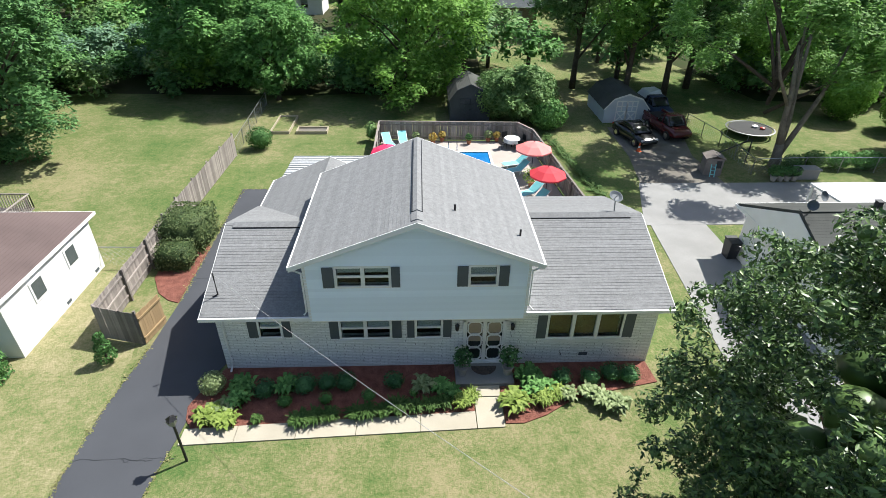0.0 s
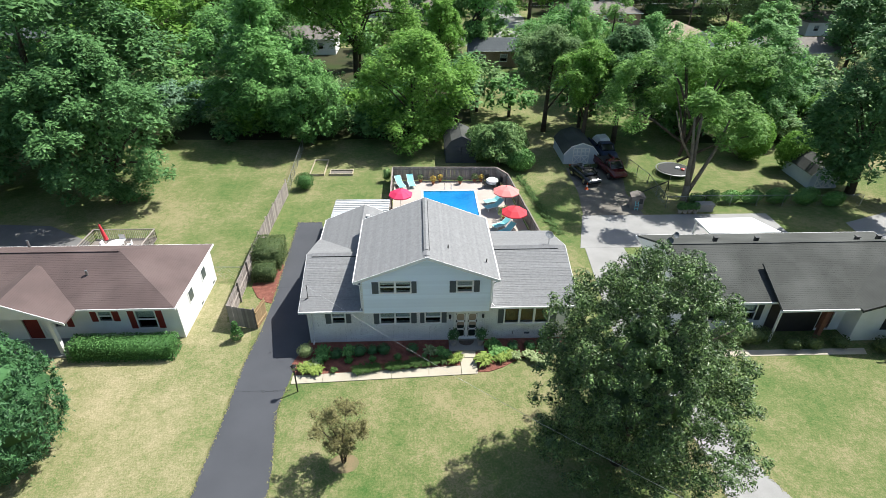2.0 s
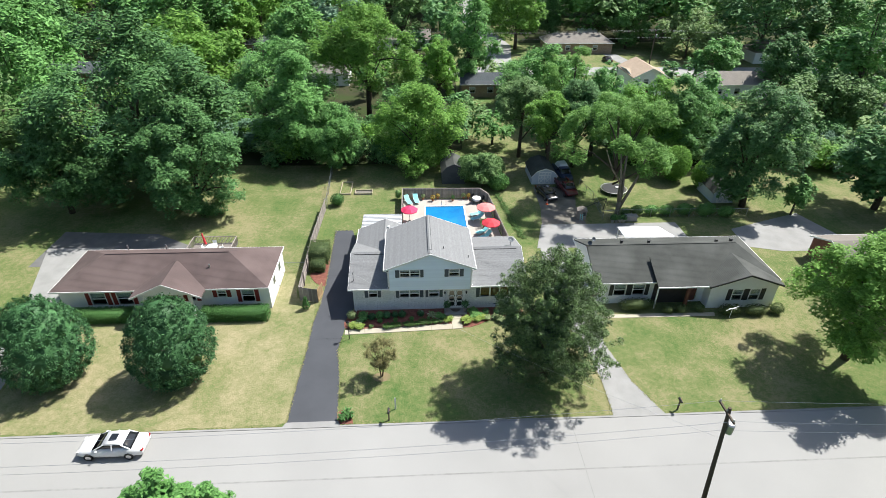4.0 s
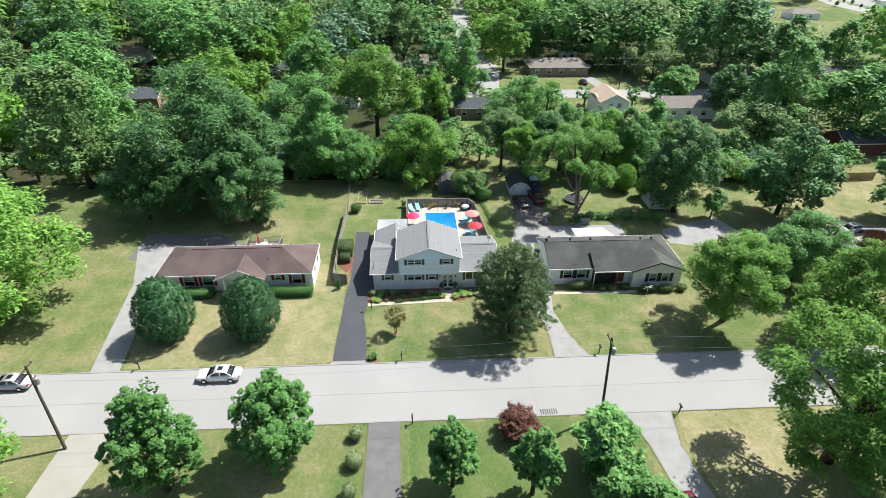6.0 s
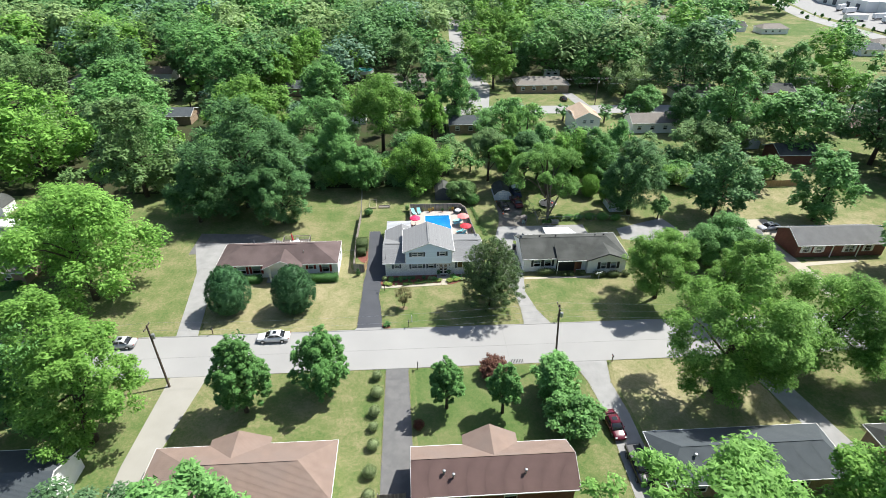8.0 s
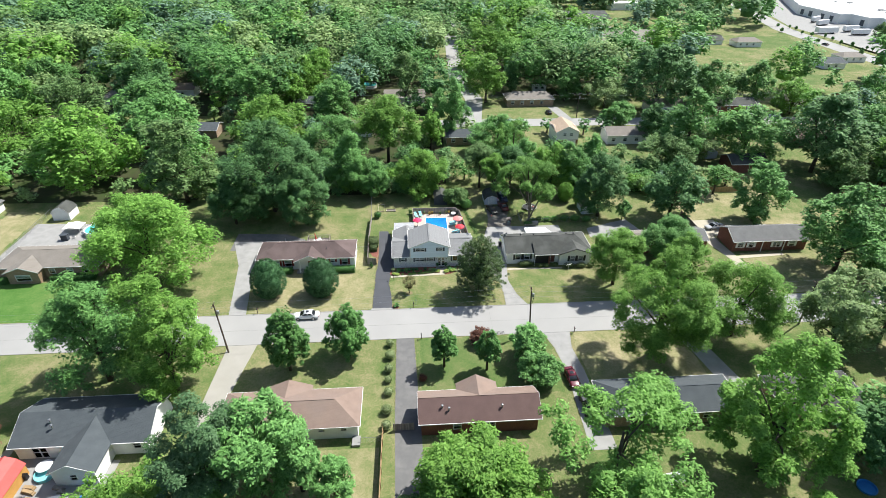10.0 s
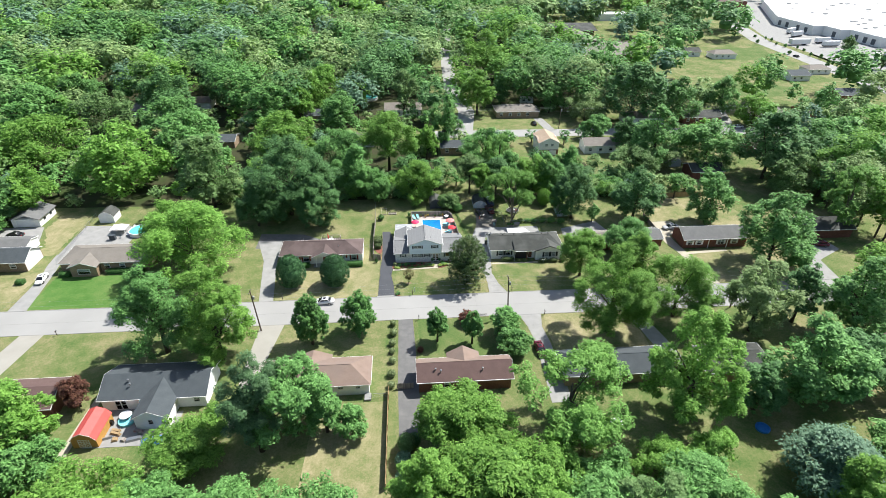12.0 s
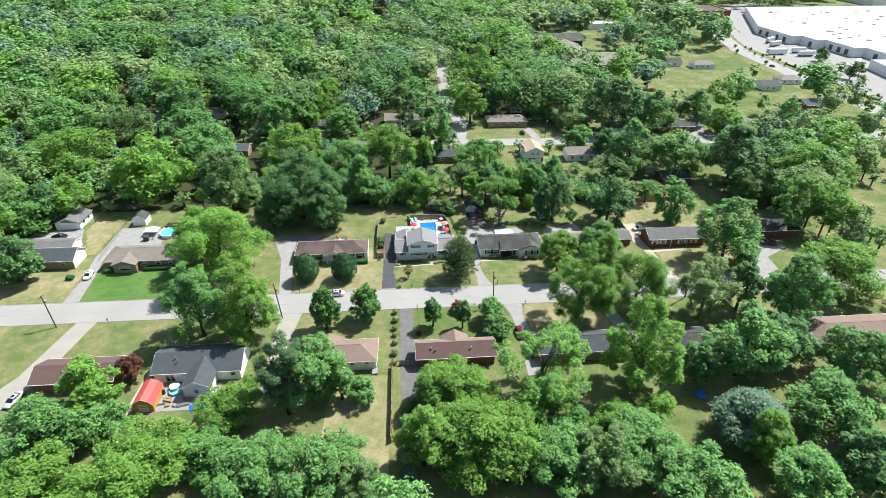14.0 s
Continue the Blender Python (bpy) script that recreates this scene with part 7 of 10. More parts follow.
def barn_shed(x0, x1, y0, y1, wall, roof, trim, label, hw=2.0, hk=2.75, hp=3.3, doors=True, name="garden_shed"):
    """A gambrel-roofed shed with double doors on its -y end."""
    s = thing(name, label, "shed")
    xm, w = (x0 + x1) / 2, (x1 - x0) / 2
    prof = [(x0, hw), (x0 + w * 0.36, hk), (xm, hp), (x1 - w * 0.36, hk), (x1, hw)]
    for y in (y0, y1 - 0.08):
        n = 7
        vs = [(x0, y, 0)] + [(x, y, z) for x, z in prof] + [(x1, y, 0)]
        vs += [(a, b + 0.08, c) for a, b, c in vs]
        part("end_wall", Geo().add(vs, [tuple(range(n))[::-1], tuple(range(n, 2 * n))] + [(i, (i + 1) % n, n + (i + 1) % n, n + i) for i in range(n)]), wall, s)
    for x in (x0, x1 - 0.08):
        part("side_wall", Geo().box(x, x + 0.08, y0 + 0.08, y1 - 0.08, 0, hw), wall, s)
    ov = 0.12
    pr = [(x0 - ov, hw - 0.12), (x0 + w * 0.36 - 0.03, hk + 0.05), (xm, hp + 0.07), (x1 - w * 0.36 + 0.03, hk + 0.05), (x1 + ov, hw - 0.12)]
    part("roof", Geo().prism([(x, y0 - 0.15, z) for x, z in pr], [(x, y1 + 0.15, z) for x, z in pr], 0.06), roof, s)
    part("rake_trim", Geo().prism([(x, y0 - 0.18, z + 0.01) for x, z in pr], [(x, y0 - 0.15, z + 0.01) for x, z in pr], 0.13), trim, s)
    if doors:
        for a, b in ((xm - 0.9, xm - 0.02), (xm + 0.02, xm + 0.9)):
            d = part("door", Geo().box(a, b, y0 - 0.03, y0, 0.12, 1.95), wall, s)
            gg = Geo()
            for p, q in (((a, 0.12), (b, 0.12)), ((a, 1.05), (b, 1.05)), ((a, 1.95), (b, 1.95)), ((a, 0.12), (a, 1.95)), ((b, 0.12), (b, 1.95)), ((a, 0.12), (b, 1.05)), ((a, 1.05), (b, 0.12)), (((a + b) / 2, 1.05), ((a + b) / 2, 1.95)), ((a, 1.5), (b, 1.5))):
                gg.bar((p[0], y0 - 0.045, p[1]), (q[0], y0 - 0.045, q[1]), 0.1, 0.03, up=(0, 1, 0))
            part("door_trim", gg, trim, d)
    return s


YELLOW_WOOD = material("yellow_stained_wood", (0.5, 0.27, 0.07), (0.4, 0.21, 0.055), rough=0.6, scale=2, fine=25, bump=0.15)
barn_shed(2.75, 6.3, 30.2, 34.5, SHED_DARK, SHINGLE_D, SHED_DARK, "dark blue-grey barn-style garden shed behind a fence", 1.9, 2.7, 3.2)
barn_shed(16.35, 20.2, 29.6, 34.8, SHED_GREY, SHINGLE_D, WHITE, "blue-grey barn shed with white-trimmed double doors", 1.4, 2.15, 2.55)
barn_shed(41.1, 44.2, 22.6, 27.4, SHED_GREY, SHINGLE_D, WHITE, "pale grey barn shed with white double doors under trees", 1.7, 2.4, 2.85)
barn_shed(-94.6, -90.4, 27.2, 31.5, WHITE, SHINGLE_D, WHITE, "white barn shed beside a fence", 2.2, 3.0, 3.6, False)
barn_shed(-62.3, -58.2, -54.4, -48.6, YELLOW_WOOD, METAL_RED, WHITE, "wooden barn shed with a bright red metal roof", 2.0, 2.9, 3.5)
barn_shed(92, 96, 58, 62, SHED_GREY, SHINGLE_S, WHITE, "small pale garden shed among trees", 2.0, 2.6, 3.1, False)

tp = thing("trampoline", "round black trampoline with toys on a lawn", "trampoline", m=pose(28.1, 26.7, 0))
part("frame", Geo().lathe([(1.85, 0.5), (1.95, 0.54), (1.95, 0.58), (1.85, 0.6), (1.8, 0.55), (1.85, 0.5)], 28), STEEL, tp)
part("mat", Geo().lathe([(0.0, 0.52), (1.7, 0.54), (1.7, 0.56), (0.0, 0.55)], 28), BLACK_PAINT, tp)
for i in range(6):
    a = i * math.pi / 3
    part("leg", Geo().tube([(1.88 * math.cos(a), 1.88 * math.sin(a), 0.52), (1.88 * math.cos(a), 1.88 * math.sin(a), 0)], 0.03, 6), STEEL, tp)
solid("toy", Geo().lathe([(0.0, 0.0), (0.22, 0.02), (0.26, 0.12), (0.12, 0.2), (0.0, 0.18)], 10), WHITE, "white plastic toy lying on a trampoline", "toy", m=pose(28.6, 26.9, 0.56))
solid("toy", Geo().lathe([(0.0, 0.0), (0.2, 0.02), (0.22, 0.15), (0.0, 0.22)], 10), METAL_RED, "red plastic toy lying on a trampoline", "toy", m=pose(29.0, 26.4, 0.56))
ps = thing("playhouse", "small weathered grey playhouse with a ladder", "playhouse", m=pose(21.1, 18.9, 0, 0, 0, -10))
part("wall", Geo().box(-0.6, 0.6, -0.5, 0.5, 0.0, 1.3), FENCE_OLD, ps)
# no hole: a black panel stands in for the unlit inside
part("opening", Geo().box(0.12, 0.48, -0.51, -0.49, 0.6, 1.15), BLACK_PAINT, ps)
part("roof", Geo().prism([(-0.7, -0.6, 1.3), (0, -0.6, 1.55), (0.7, -0.6, 1.3)], [(-0.7, 0.6, 1.3), (0, 0.6, 1.55), (0.7, 0.6, 1.3)], 0.05), FENCE_OLD, ps)
part("ladder", Geo().bar((-0.2, -0.75, 0), (-0.2, -0.5, 0.9), 0.05).bar((0.1, -0.75, 0), (0.1, -0.5, 0.9), 0.05).bar((-0.2, -0.7, 0.2), (0.1, -0.7, 0.2), 0.04).bar((-0.2, -0.62, 0.45), (0.1, -0.62, 0.45), 0.04).bar((-0.2, -0.55, 0.7), (0.1, -0.55, 0.7), 0.04), TURQUOISE, ps)
sw = thing("swing_frame", "leaning dark swing frame beside a tree", "swing set")
part("beam", Geo().tube([(21.8, 20.0, 1.0), (25.2, 21.5, 1.6)], 0.05, 6), BLACK_METAL, sw)
part("leg", Geo().tube([(25.2, 21.5, 1.6), (24.6, 20.6, 0)], 0.04, 6), BLACK_METAL, sw)
part("leg", Geo().tube([(25.2, 21.5, 1.6), (25.8, 22.3, 0)], 0.04, 6), BLACK_METAL, sw)
part("leg", Geo().tube([(21.8, 20.0, 1.0), (21.8, 20.2, 0)], 0.04, 6), BLACK_METAL, sw)
cn = thing("traffic_cone", "orange traffic cone with a white band on gravel", "cone", m=pose(17.3, 23.0, 0.02))
CONE = material("orange_plastic", (0.7, 0.12, 0.03), (0.6, 0.1, 0.03), rough=0.5)
part("cone_body", Geo().box(-0.18, 0.18, -0.18, 0.18, 0, 0.03).lathe([(0.14, 0.03), (0.09, 0.3)], 10).lathe([(0.06, 0.45), (0.03, 0.7), (0.0, 0.7)], 10), CONE, cn)
part("band", Geo().lathe([(0.09, 0.3), (0.06, 0.45)], 10), WHITE, cn)
tc_ = thing("trash_bin", "dark wheeled rubbish bin beside a garage wall", "bin", m=pose(17.05, 7.9, 0.03))
part("bin_body", Geo().add([(-0.25, -0.3, 0), (0.25, -0.3, 0), (0.25, 0.3, 0), (-0.25, 0.3, 0), (-0.3, -0.36, 1.0), (0.3, -0.36, 1.0), (0.3, 0.36, 1.0), (-0.3, 0.36, 1.0)], [(3, 2, 1, 0), (0, 1, 5, 4), (1, 2, 6, 5), (2, 3, 7, 6), (3, 0, 4, 7)]), BLACK_PAINT, tc_)
part("lid", Geo().prism([(-0.32, -0.4, 1.06), (-0.32, 0.4, 1.1)], [(0.32, -0.4, 1.06), (0.32, 0.4, 1.1)], 0.06), BLACK_PAINT, tc_)

# deck behind the west neighbour
dk = thing("garden_deck", "weathered raised deck with a slatted railing", "deck")
part("deck_floor", Geo().box(-28.3, -23.2, 9.6, 13.4, 0.35, 0.45), FENCE_OLD, dk)
for (ax, ay), (bx, by) in (((-28.3, 9.6), (-28.3, 13.4)), ((-28.3, 13.4), (-23.2, 13.4)), ((-23.2, 13.4), (-23.2, 9.6))):
    part("rail", Geo().bar((ax, ay, 1.35), (bx, by, 1.35), 0.1, 0.05), FENCE_OLD, dk)
    n = int(math.hypot(bx - ax, by - ay) / 0.16)
    for i in range(n + 1):
        x, y = ax + (bx - ax) * i / n, ay + (by - ay) * i / n
        part("baluster", Geo().box(x - 0.02, x + 0.02, y - 0.02, y + 0.02, 0.45, 1.33), FENCE_OLD, dk)
pt = thing("patio_table", "round glass-topped patio table behind a slate-roofed house", "table", m=pose(-56.2, -48.2, 0.06))
part("tabletop", Geo().lathe([(0.0, 0.72), (1.05, 0.72), (1.08, 0.75), (1.05, 0.78), (0.0, 0.78)], 20), METAL_W, pt)
part("leg", Geo().tube([(0, 0, 0), (0, 0, 0.72)], 0.08, 8), BLACK_METAL, pt)
solid("patio", Geo().slab([(-61.0, -54.6), (-49.5, -54.6), (-47.4, -51.5), (-53.7, -50.8), (-53.7, -46.2), (-61.0, -46.2)], -0.05, 0.05), CONCRETE, "pale concrete patio with garden clutter", "patio", kind="structure")
solid("side_path", Geo().slab([(-64.4, -56), (-62.9, -56), (-62.6, -41), (-63.8, -41)], -0.05, 0.03), PATH_CONC, "narrow pale path beside a house", "path", kind="structure")
rj = random.Random(21)
for i in range(9):
    x, yy = rj.uniform(-57.5, -51.5), rj.uniform(-53.8, -51.0)
    l, w, a_ = rj.uniform(0.8, 2.6), rj.uniform(0.25, 0.8), rj.uniform(-30, 30)
    solid("lumber", Geo().box(-l / 2, l / 2, -w / 2, w / 2, 0, 0.25).box(-l / 2 + 0.1, l / 2 - 0.2, -w / 2 + 0.05, w / 2 - 0.02, 0.25, 0.42), (FENCE_NEW, FENCE_OLD, STEEL)[i % 3], "spare lumber lying on a cluttered patio", "lumber", "patio clutter", m=pose(x, yy, 0.05 + i * 0.001, 0, 0, a_))
tarp = Geo()
for i in range(7):
    for k in range(5):
        tarp.v.append((-1.6 + i * 0.53, -0.9 + k * 0.45, 0.05 + (0.5 + 0.15 * math.sin(i * 2.1 + k)) * max(0, 1 - ((i - 3) / 3.2) ** 2) * max(0, 1 - ((k - 2) / 2.2) ** 2)))
tarp.f = [(i * 5 + k, (i + 1) * 5 + k, (i + 1) * 5 + k + 1, i * 5 + k + 1) for i in range(6) for k in range(4)]
tarp.m = [0] * len(tarp.f)
solid("tarpaulin", tarp, material("blue_tarp", (0.02, 0.15, 0.55), (0.015, 0.11, 0.42), rough=0.4, scale=2, fine=14, bump=0.2), "crumpled bright blue tarpaulin over garden things", "tarpaulin", m=pose(-49.8, -53.8, 0.04, 0, 0, 12), smooth=True)
bg_ = thing("barbecue_grill", "black barbecue grill on a cluttered patio", "grill", m=pose(-58.2, -49.6, 0.05))
part("lid", Geo().prism([(-0.45, -0.3, 0.9), (-0.45, 0, 1.2), (-0.45, 0.3, 0.9)], [(0.45, -0.3, 0.9), (0.45, 0, 1.2), (0.45, 0.3, 0.9)], 0.1), BLACK_METAL, bg_)
part("cabinet", Geo().box(-0.42, 0.42, -0.28, 0.28, 0.05, 0.85), BLACK_METAL, bg_)
umbrella(-26.2, 11.6, CANVAS_RED, "closed red patio umbrella on a deck", 1.3, 2.5, tilt=-6, closed=True, z=0.45)
t2 = thing("patio_table", "white round patio table on a deck", "table", m=pose(-25.6, 11.4, 0.45))
part("tabletop", Geo().lathe([(0.0, 0.7), (0.65, 0.7), (0.65, 0.74), (0.0, 0.74)], 16), WHITE, t2)
part("leg", Geo().tube([(0, 0, 0), (0, 0, 0.7)], 0.05, 6), WHITE, t2)
for a in (0.2, 1.6, 3.0, 4.6):
    c = thing("plastic_chair", "white plastic chair on a deck", "chair", "chairs on the deck", m=pose(-25.6 + math.cos(a), 11.4 + math.sin(a), 0.45, 0, 0, math.degrees(a) - 90))
    part("seat", Geo().box(-0.25, 0.25, -0.22, 0.22, 0.4, 0.44), WHITE, c)
    part("backrest", Geo().prism([(-0.25, 0.24, 0.86), (-0.25, 0.2, 0.44)], [(0.25, 0.24, 0.86), (0.25, 0.2, 0.44)], 0.03), WHITE, c)
    for sx in (-0.22, 0.22):
        for sy in (-0.18, 0.18):
            part("leg", Geo().tube([(sx, sy, 0), (sx, sy, 0.4)], 0.02, 5), WHITE, c)

# above-ground pools
for x, y, r in ((-80.4, 20.4, 2.9), (-21.0, 150.5, 4.0), (-72, 62, 2.6)):
    p = thing("round_pool", "round above-ground pool of turquoise water", "pool", m=pose(x, y, 0))
    part("pool_wall", Geo().lathe([(r, 0), (r, 1.15), (r + 0.1, 1.18), (r + 0.1, 1.22), (r - 0.1, 1.22), (r - 0.1, 0.9)], 28), WHITE, p)
    part("water", Geo().lathe([(0.0, 1.05), (r - 0.08, 1.05)], 28), WATER_T, p)
pd = thing("garden_canopy", "white garden canopy on four posts beside a pool", "canopy")
part("cover", Geo().prism([(-88.4, 19.6, 1.55), (-86.3, 19.6, 1.9), (-84.2, 19.6, 1.55)], [(-88.4, 22.9, 1.55), (-86.3, 22.9, 1.9), (-84.2, 22.9, 1.55)], 0.06), WHITE, pd)
for x in (-88.3, -84.3):
    for y in (19.7, 22.8):
        part("leg", Geo().tube([(x, y, 0.03), (x, y, 1.55)], 0.04, 6), WHITE, pd)
tool_box = thing("garden_cabinet", "dark brown garden cabinet on a concrete pad", "cabinet")
part("body", Geo().box(-87.3, -85.8, 16.6, 17.6, 0.02, 1.45), SHED_DARK, tool_box)
part("lid", Geo().box(-87.4, -85.7, 16.5, 17.7, 1.45, 1.53), SHED_DARK, tool_box)
for x, y, turn in ((-83.4, 19.0, 30), (-83.2, 22.2, 110), (-84.8, 17.6, 200), (-89.0, 24.2, 70), (-87.2, 24.6, 150), (-83.6, 24.0, 250)):
    c = thing("plastic_chair", "white plastic chair on a concrete pad", "chair", "chairs beside the round pool", m=pose(x, y, 0.03, 0, 0, turn))
    part("seat", Geo().box(-0.28, 0.28, -0.25, 0.25, 0.4, 0.44), WHITE, c)
    part("backrest", Geo().prism([(-0.28, 0.27, 0.9), (-0.28, 0.23, 0.44)], [(0.28, 0.27, 0.9), (0.28, 0.23, 0.44)], 0.03), WHITE, c)
    for sx in (-0.24, 0.24):
        for sy in (-0.2, 0.2):
            part("leg", Geo().tube([(sx, sy, 0), (sx, sy, 0.4)], 0.02, 5), WHITE, c)
solid("garden_tub", Geo().lathe([(0.0, 0.0), (1.3, 0.0), (1.35, 0.55), (1.28, 0.55), (1.25, 0.1), (0, 0.1)], 20), TURQUOISE, "pale blue round tub on a patio", "tub", m=pose(-55.7, -49.2, 0.03))
solid("blue_tarp", Geo().add([(-1.2, -0.8, 0.02), (1.2, -0.7, 0.02), (1.1, 0.8, 0.02), (-1.1, 0.9, 0.02), (-0.3, 0, 0.55), (0.5, 0.1, 0.45)], [(0, 1, 5, 4), (1, 2, 5), (2, 3, 4, 5), (3, 0, 4)]), material("blue_tarpaulin", (0.03, 0.16, 0.55), (0.02, 0.12, 0.45), rough=0.4), "crumpled bright blue tarpaulin on a patio", "tarpaulin", m=pose(-49.0, -54.0, 0))
solid("blue_tarp", Geo().lathe([(0.0, 0.0), (1.2, 0.0), (1.25, 0.35), (1.15, 0.35), (1.1, 0.08), (0, 0.08)], 18), material("blue_plastic", (0.04, 0.22, 0.6), (0.03, 0.18, 0.5), rough=0.4), "blue plastic paddling pool under trees", "paddling pool", m=pose(57.3, -58.5, 0))
solid("patio", Geo().slab([(-58.5, -54.5), (-46.5, -54.5), (-46.5, -47.2), (-58.5, -47.2)], -0.05, 0.02), CONCRETE, "concrete patio behind a slate-roofed house", "patio", kind="structure")
solid("boat_cover", Geo().add([(-2.4, -0.9, 0.3), (2.0, -0.9, 0.3), (2.9, 0, 0.6), (2.0, 0.9, 0.3), (-2.4, 0.9, 0.3), (-2.2, 0, 1.3), (1.5, 0, 1.25)], [(0, 1, 6, 5), (1, 2, 6), (2, 3, 6), (3, 4, 5, 6), (4, 0, 5), (4, 3, 2, 1, 0)]).tube([(-1.0, -0.9, 0.28), (-1.0, 0.9, 0.28)], 0.28, 10), METAL_W, "boat on a trailer under a white cover", "boat", m=pose(30.5, -55.6, 0, 0, 0, 8))

# ---- street furniture ----
lp = thing("lamp_post", "black lantern post at a driveway edge", "lamp post", m=pose(-7.95, -4.35, 0))
part("post", Geo().tube([(0, 0, 0), (0, 0, 1.85)], 0.045, 8), BLACK_METAL, lp)
part("lantern", Geo().add([(-0.08, -0.08, 1.85), (0.08, -0.08, 1.85), (0.08, 0.08, 1.85), (-0.08, 0.08, 1.85), (-0.14, -0.14, 2.12), (0.14, -0.14, 2.12), (0.14, 0.14, 2.12), (-0.14, 0.14, 2.12)], [(3, 2, 1, 0), (0, 1, 5, 4), (1, 2, 6, 5), (2, 3, 7, 6), (3, 0, 4, 7)]), STEEL, lp, "glazed lantern")
part("cap", Geo().lathe([(0.2, 2.1), (0.05, 2.24), (0.0, 2.27)], 4), BLACK_METAL, lp)


def mailbox(x, y, turn, mat, label):
    o = thing("mailbox", label, "mailbox", "street mailboxes", m=pose(x, y, 0, 0, 0, turn))
    part("post", Geo().box(-0.05, 0.05, -0.05, 0.05, 0, 1.05), POLE_WOOD, o)
    gg = Geo()
    pr = [(-0.09, 1.05), (-0.09, 1.16), (-0.06, 1.22), (0, 1.245), (0.06, 1.22), (0.09, 1.16), (0.09, 1.05)]
    n = len(pr)
    vs = [(x_, -0.28, z_) for x_, z_ in pr] + [(x_, 0.24, z_) for x_, z_ in pr]
    gg.add(vs, [tuple(range(n)), tuple(range(n, 2 * n))[::-1]] + [(i, n + i, n + (i + 1) % n, (i + 1) % n) for i in range(n)])
    part("box", gg, mat, o)
    part("flag", Geo().box(0.092, 0.1, -0.05, 0.1, 1.15, 1.2), METAL_RED, o)
    return o


mailbox(-3.8, -14.35, 0, BLACK_METAL, "black mailbox on a wooden post by the kerb")
mailbox(20.3, -14.3, 0, BLACK_METAL, "black mailbox on a wooden post by the kerb")
mailbox(-34.4, -14.4, 0, BLACK_METAL, "black mailbox on a wooden post by the kerb")
mailbox(-2.6, -23.95, 180, BLACK_METAL, "black mailbox on a wooden post by the kerb")
mailbox(26.1, -23.95, 180, BLACK_METAL, "black mailbox on a wooden post by the kerb")
mailbox(-80.6, -24.0, 180, BLACK_METAL, "black mailbox on a wooden post by the kerb")
solid("marker_post", Geo().box(-0.06, 0.06, -0.02, 0.02, 0, 1.3), WHITE, "slim white marker post on the front lawn", "post", m=pose(-3.3, -13.2, 0))
dr = thing("storm_drain", "iron storm drain grate in the gutter", "drain", kind="structure")
for i in range(8):
    part("bar", Geo().box(11.2 + i * 0.24, 11.3 + i * 0.24, -23.45, -22.7, 0.01, 0.032), BLACK_METAL, dr)
rm = thing("garden_ornament", "white pinwheel ornament on a post beside shrubs", "ornament", m=pose(30.7, -2.75, 0))
part("post", Geo().tube([(0, 0, 0), (0, 0, 1.2)], 0.03, 6), WHITE, rm)
part("blades", Geo().bar((-0.6, 0, 1.0), (0.6, 0, 1.5), 0.08, 0.03).bar((-0.4, 0, 1.3), (0.5, 0, 1.15), 0.08, 0.03), WHITE, rm)


def utility_pole(x, y, h, lean=(0, 0), lamp=False):
    o = thing("utility_pole", "brown wooden utility pole with a crossarm", "utility pole", "street utility poles", m=pose(x, y, 0))
    tx, ty = lean
    part("pole", Geo().tube([(0, 0, 0), (tx * 0.5, ty * 0.5, h * 0.5), (tx, ty, h)], [0.16, 0.14, 0.11], 8), POLE_WOOD, o)
    part("crossarm", Geo().bar((tx - 0.1, ty - 0.9, h - 0.35), (tx - 0.1, ty + 0.9, h - 0.35), 0.1, 0.12), POLE_WOOD, o)
    for d in (-0.8, 0.0, 0.8):
        part("insulator", Geo().lathe([(0.0, 0), (0.05, 0), (0.06, 0.1), (0.03, 0.18), (0.0, 0.18)], 8, (tx - 0.1, ty + d, h - 0.28)), STEEL, o)
    part("transformer", Geo().lathe([(0.0, 0), (0.22, 0), (0.24, 0.05), (0.24, 0.7), (0.15, 0.78), (0.0, 0.78)], 12, (tx * 0.8 + 0.32, ty * 0.8, h - 2.0)), STEEL, o)
    return o


utility_pole(17.6, -23.9, 10.2, (-0.3, 0.9))
utility_pole(-37.1, -25.4, 9.6, (-1.2, 1.8))
utility_pole(-92.6, -25.0, 9.2, (-0.8, 0.8))
utility_pole(62, 101.5, 9.5)
utility_pole(150, 100, 9.5)
utility_pole(70, -24.2, 10.0)


def wire(a, b, sag, name="overhead_wire", r=0.01, mat=None, label="thin overhead wire along the street"):
    a, b = Vector(a), Vector(b)
    pts = []
    for i in range(17):
        f = i / 16
        p = a.lerp(b, f)
        p.z -= sag * 4 * f * (1 - f)
        pts.append(p)
    return solid(name, Geo().tube(pts, r, 4), mat or STEEL, label, "wire", "street wires")


for d, zz in ((-0.8, 9.95), (0.8, 9.95), (0.0, 8.2)):
    k = 9.95 - zz
    wire((17.2, -23.0 + d, zz), (-38.3, -23.6 + d, 9.35 - k), 0.8)
    wire((17.2, -23.0 + d, zz), (70, -24.2 + d, 9.75 - k), 0.8)
    wire((-38.3, -23.6 + d, 9.35 - k), (-93.4, -24.2 + d, 9.0 - k), 0.8)
    wire((62, 101.5 + d, 9.3 - k), (150, 100 + d, 9.3 - k), 0.9)
    wire((62, 101.5 + d, 9.3 - k), (-30, 104 + d, 9.3 - k), 0.9)
wire((17.2, -23.0, 7.6), (-7.75, 0.62, 4.3), 0.9, r=0.008, mat=SERVICE, label="pale service cable running to the house mast")




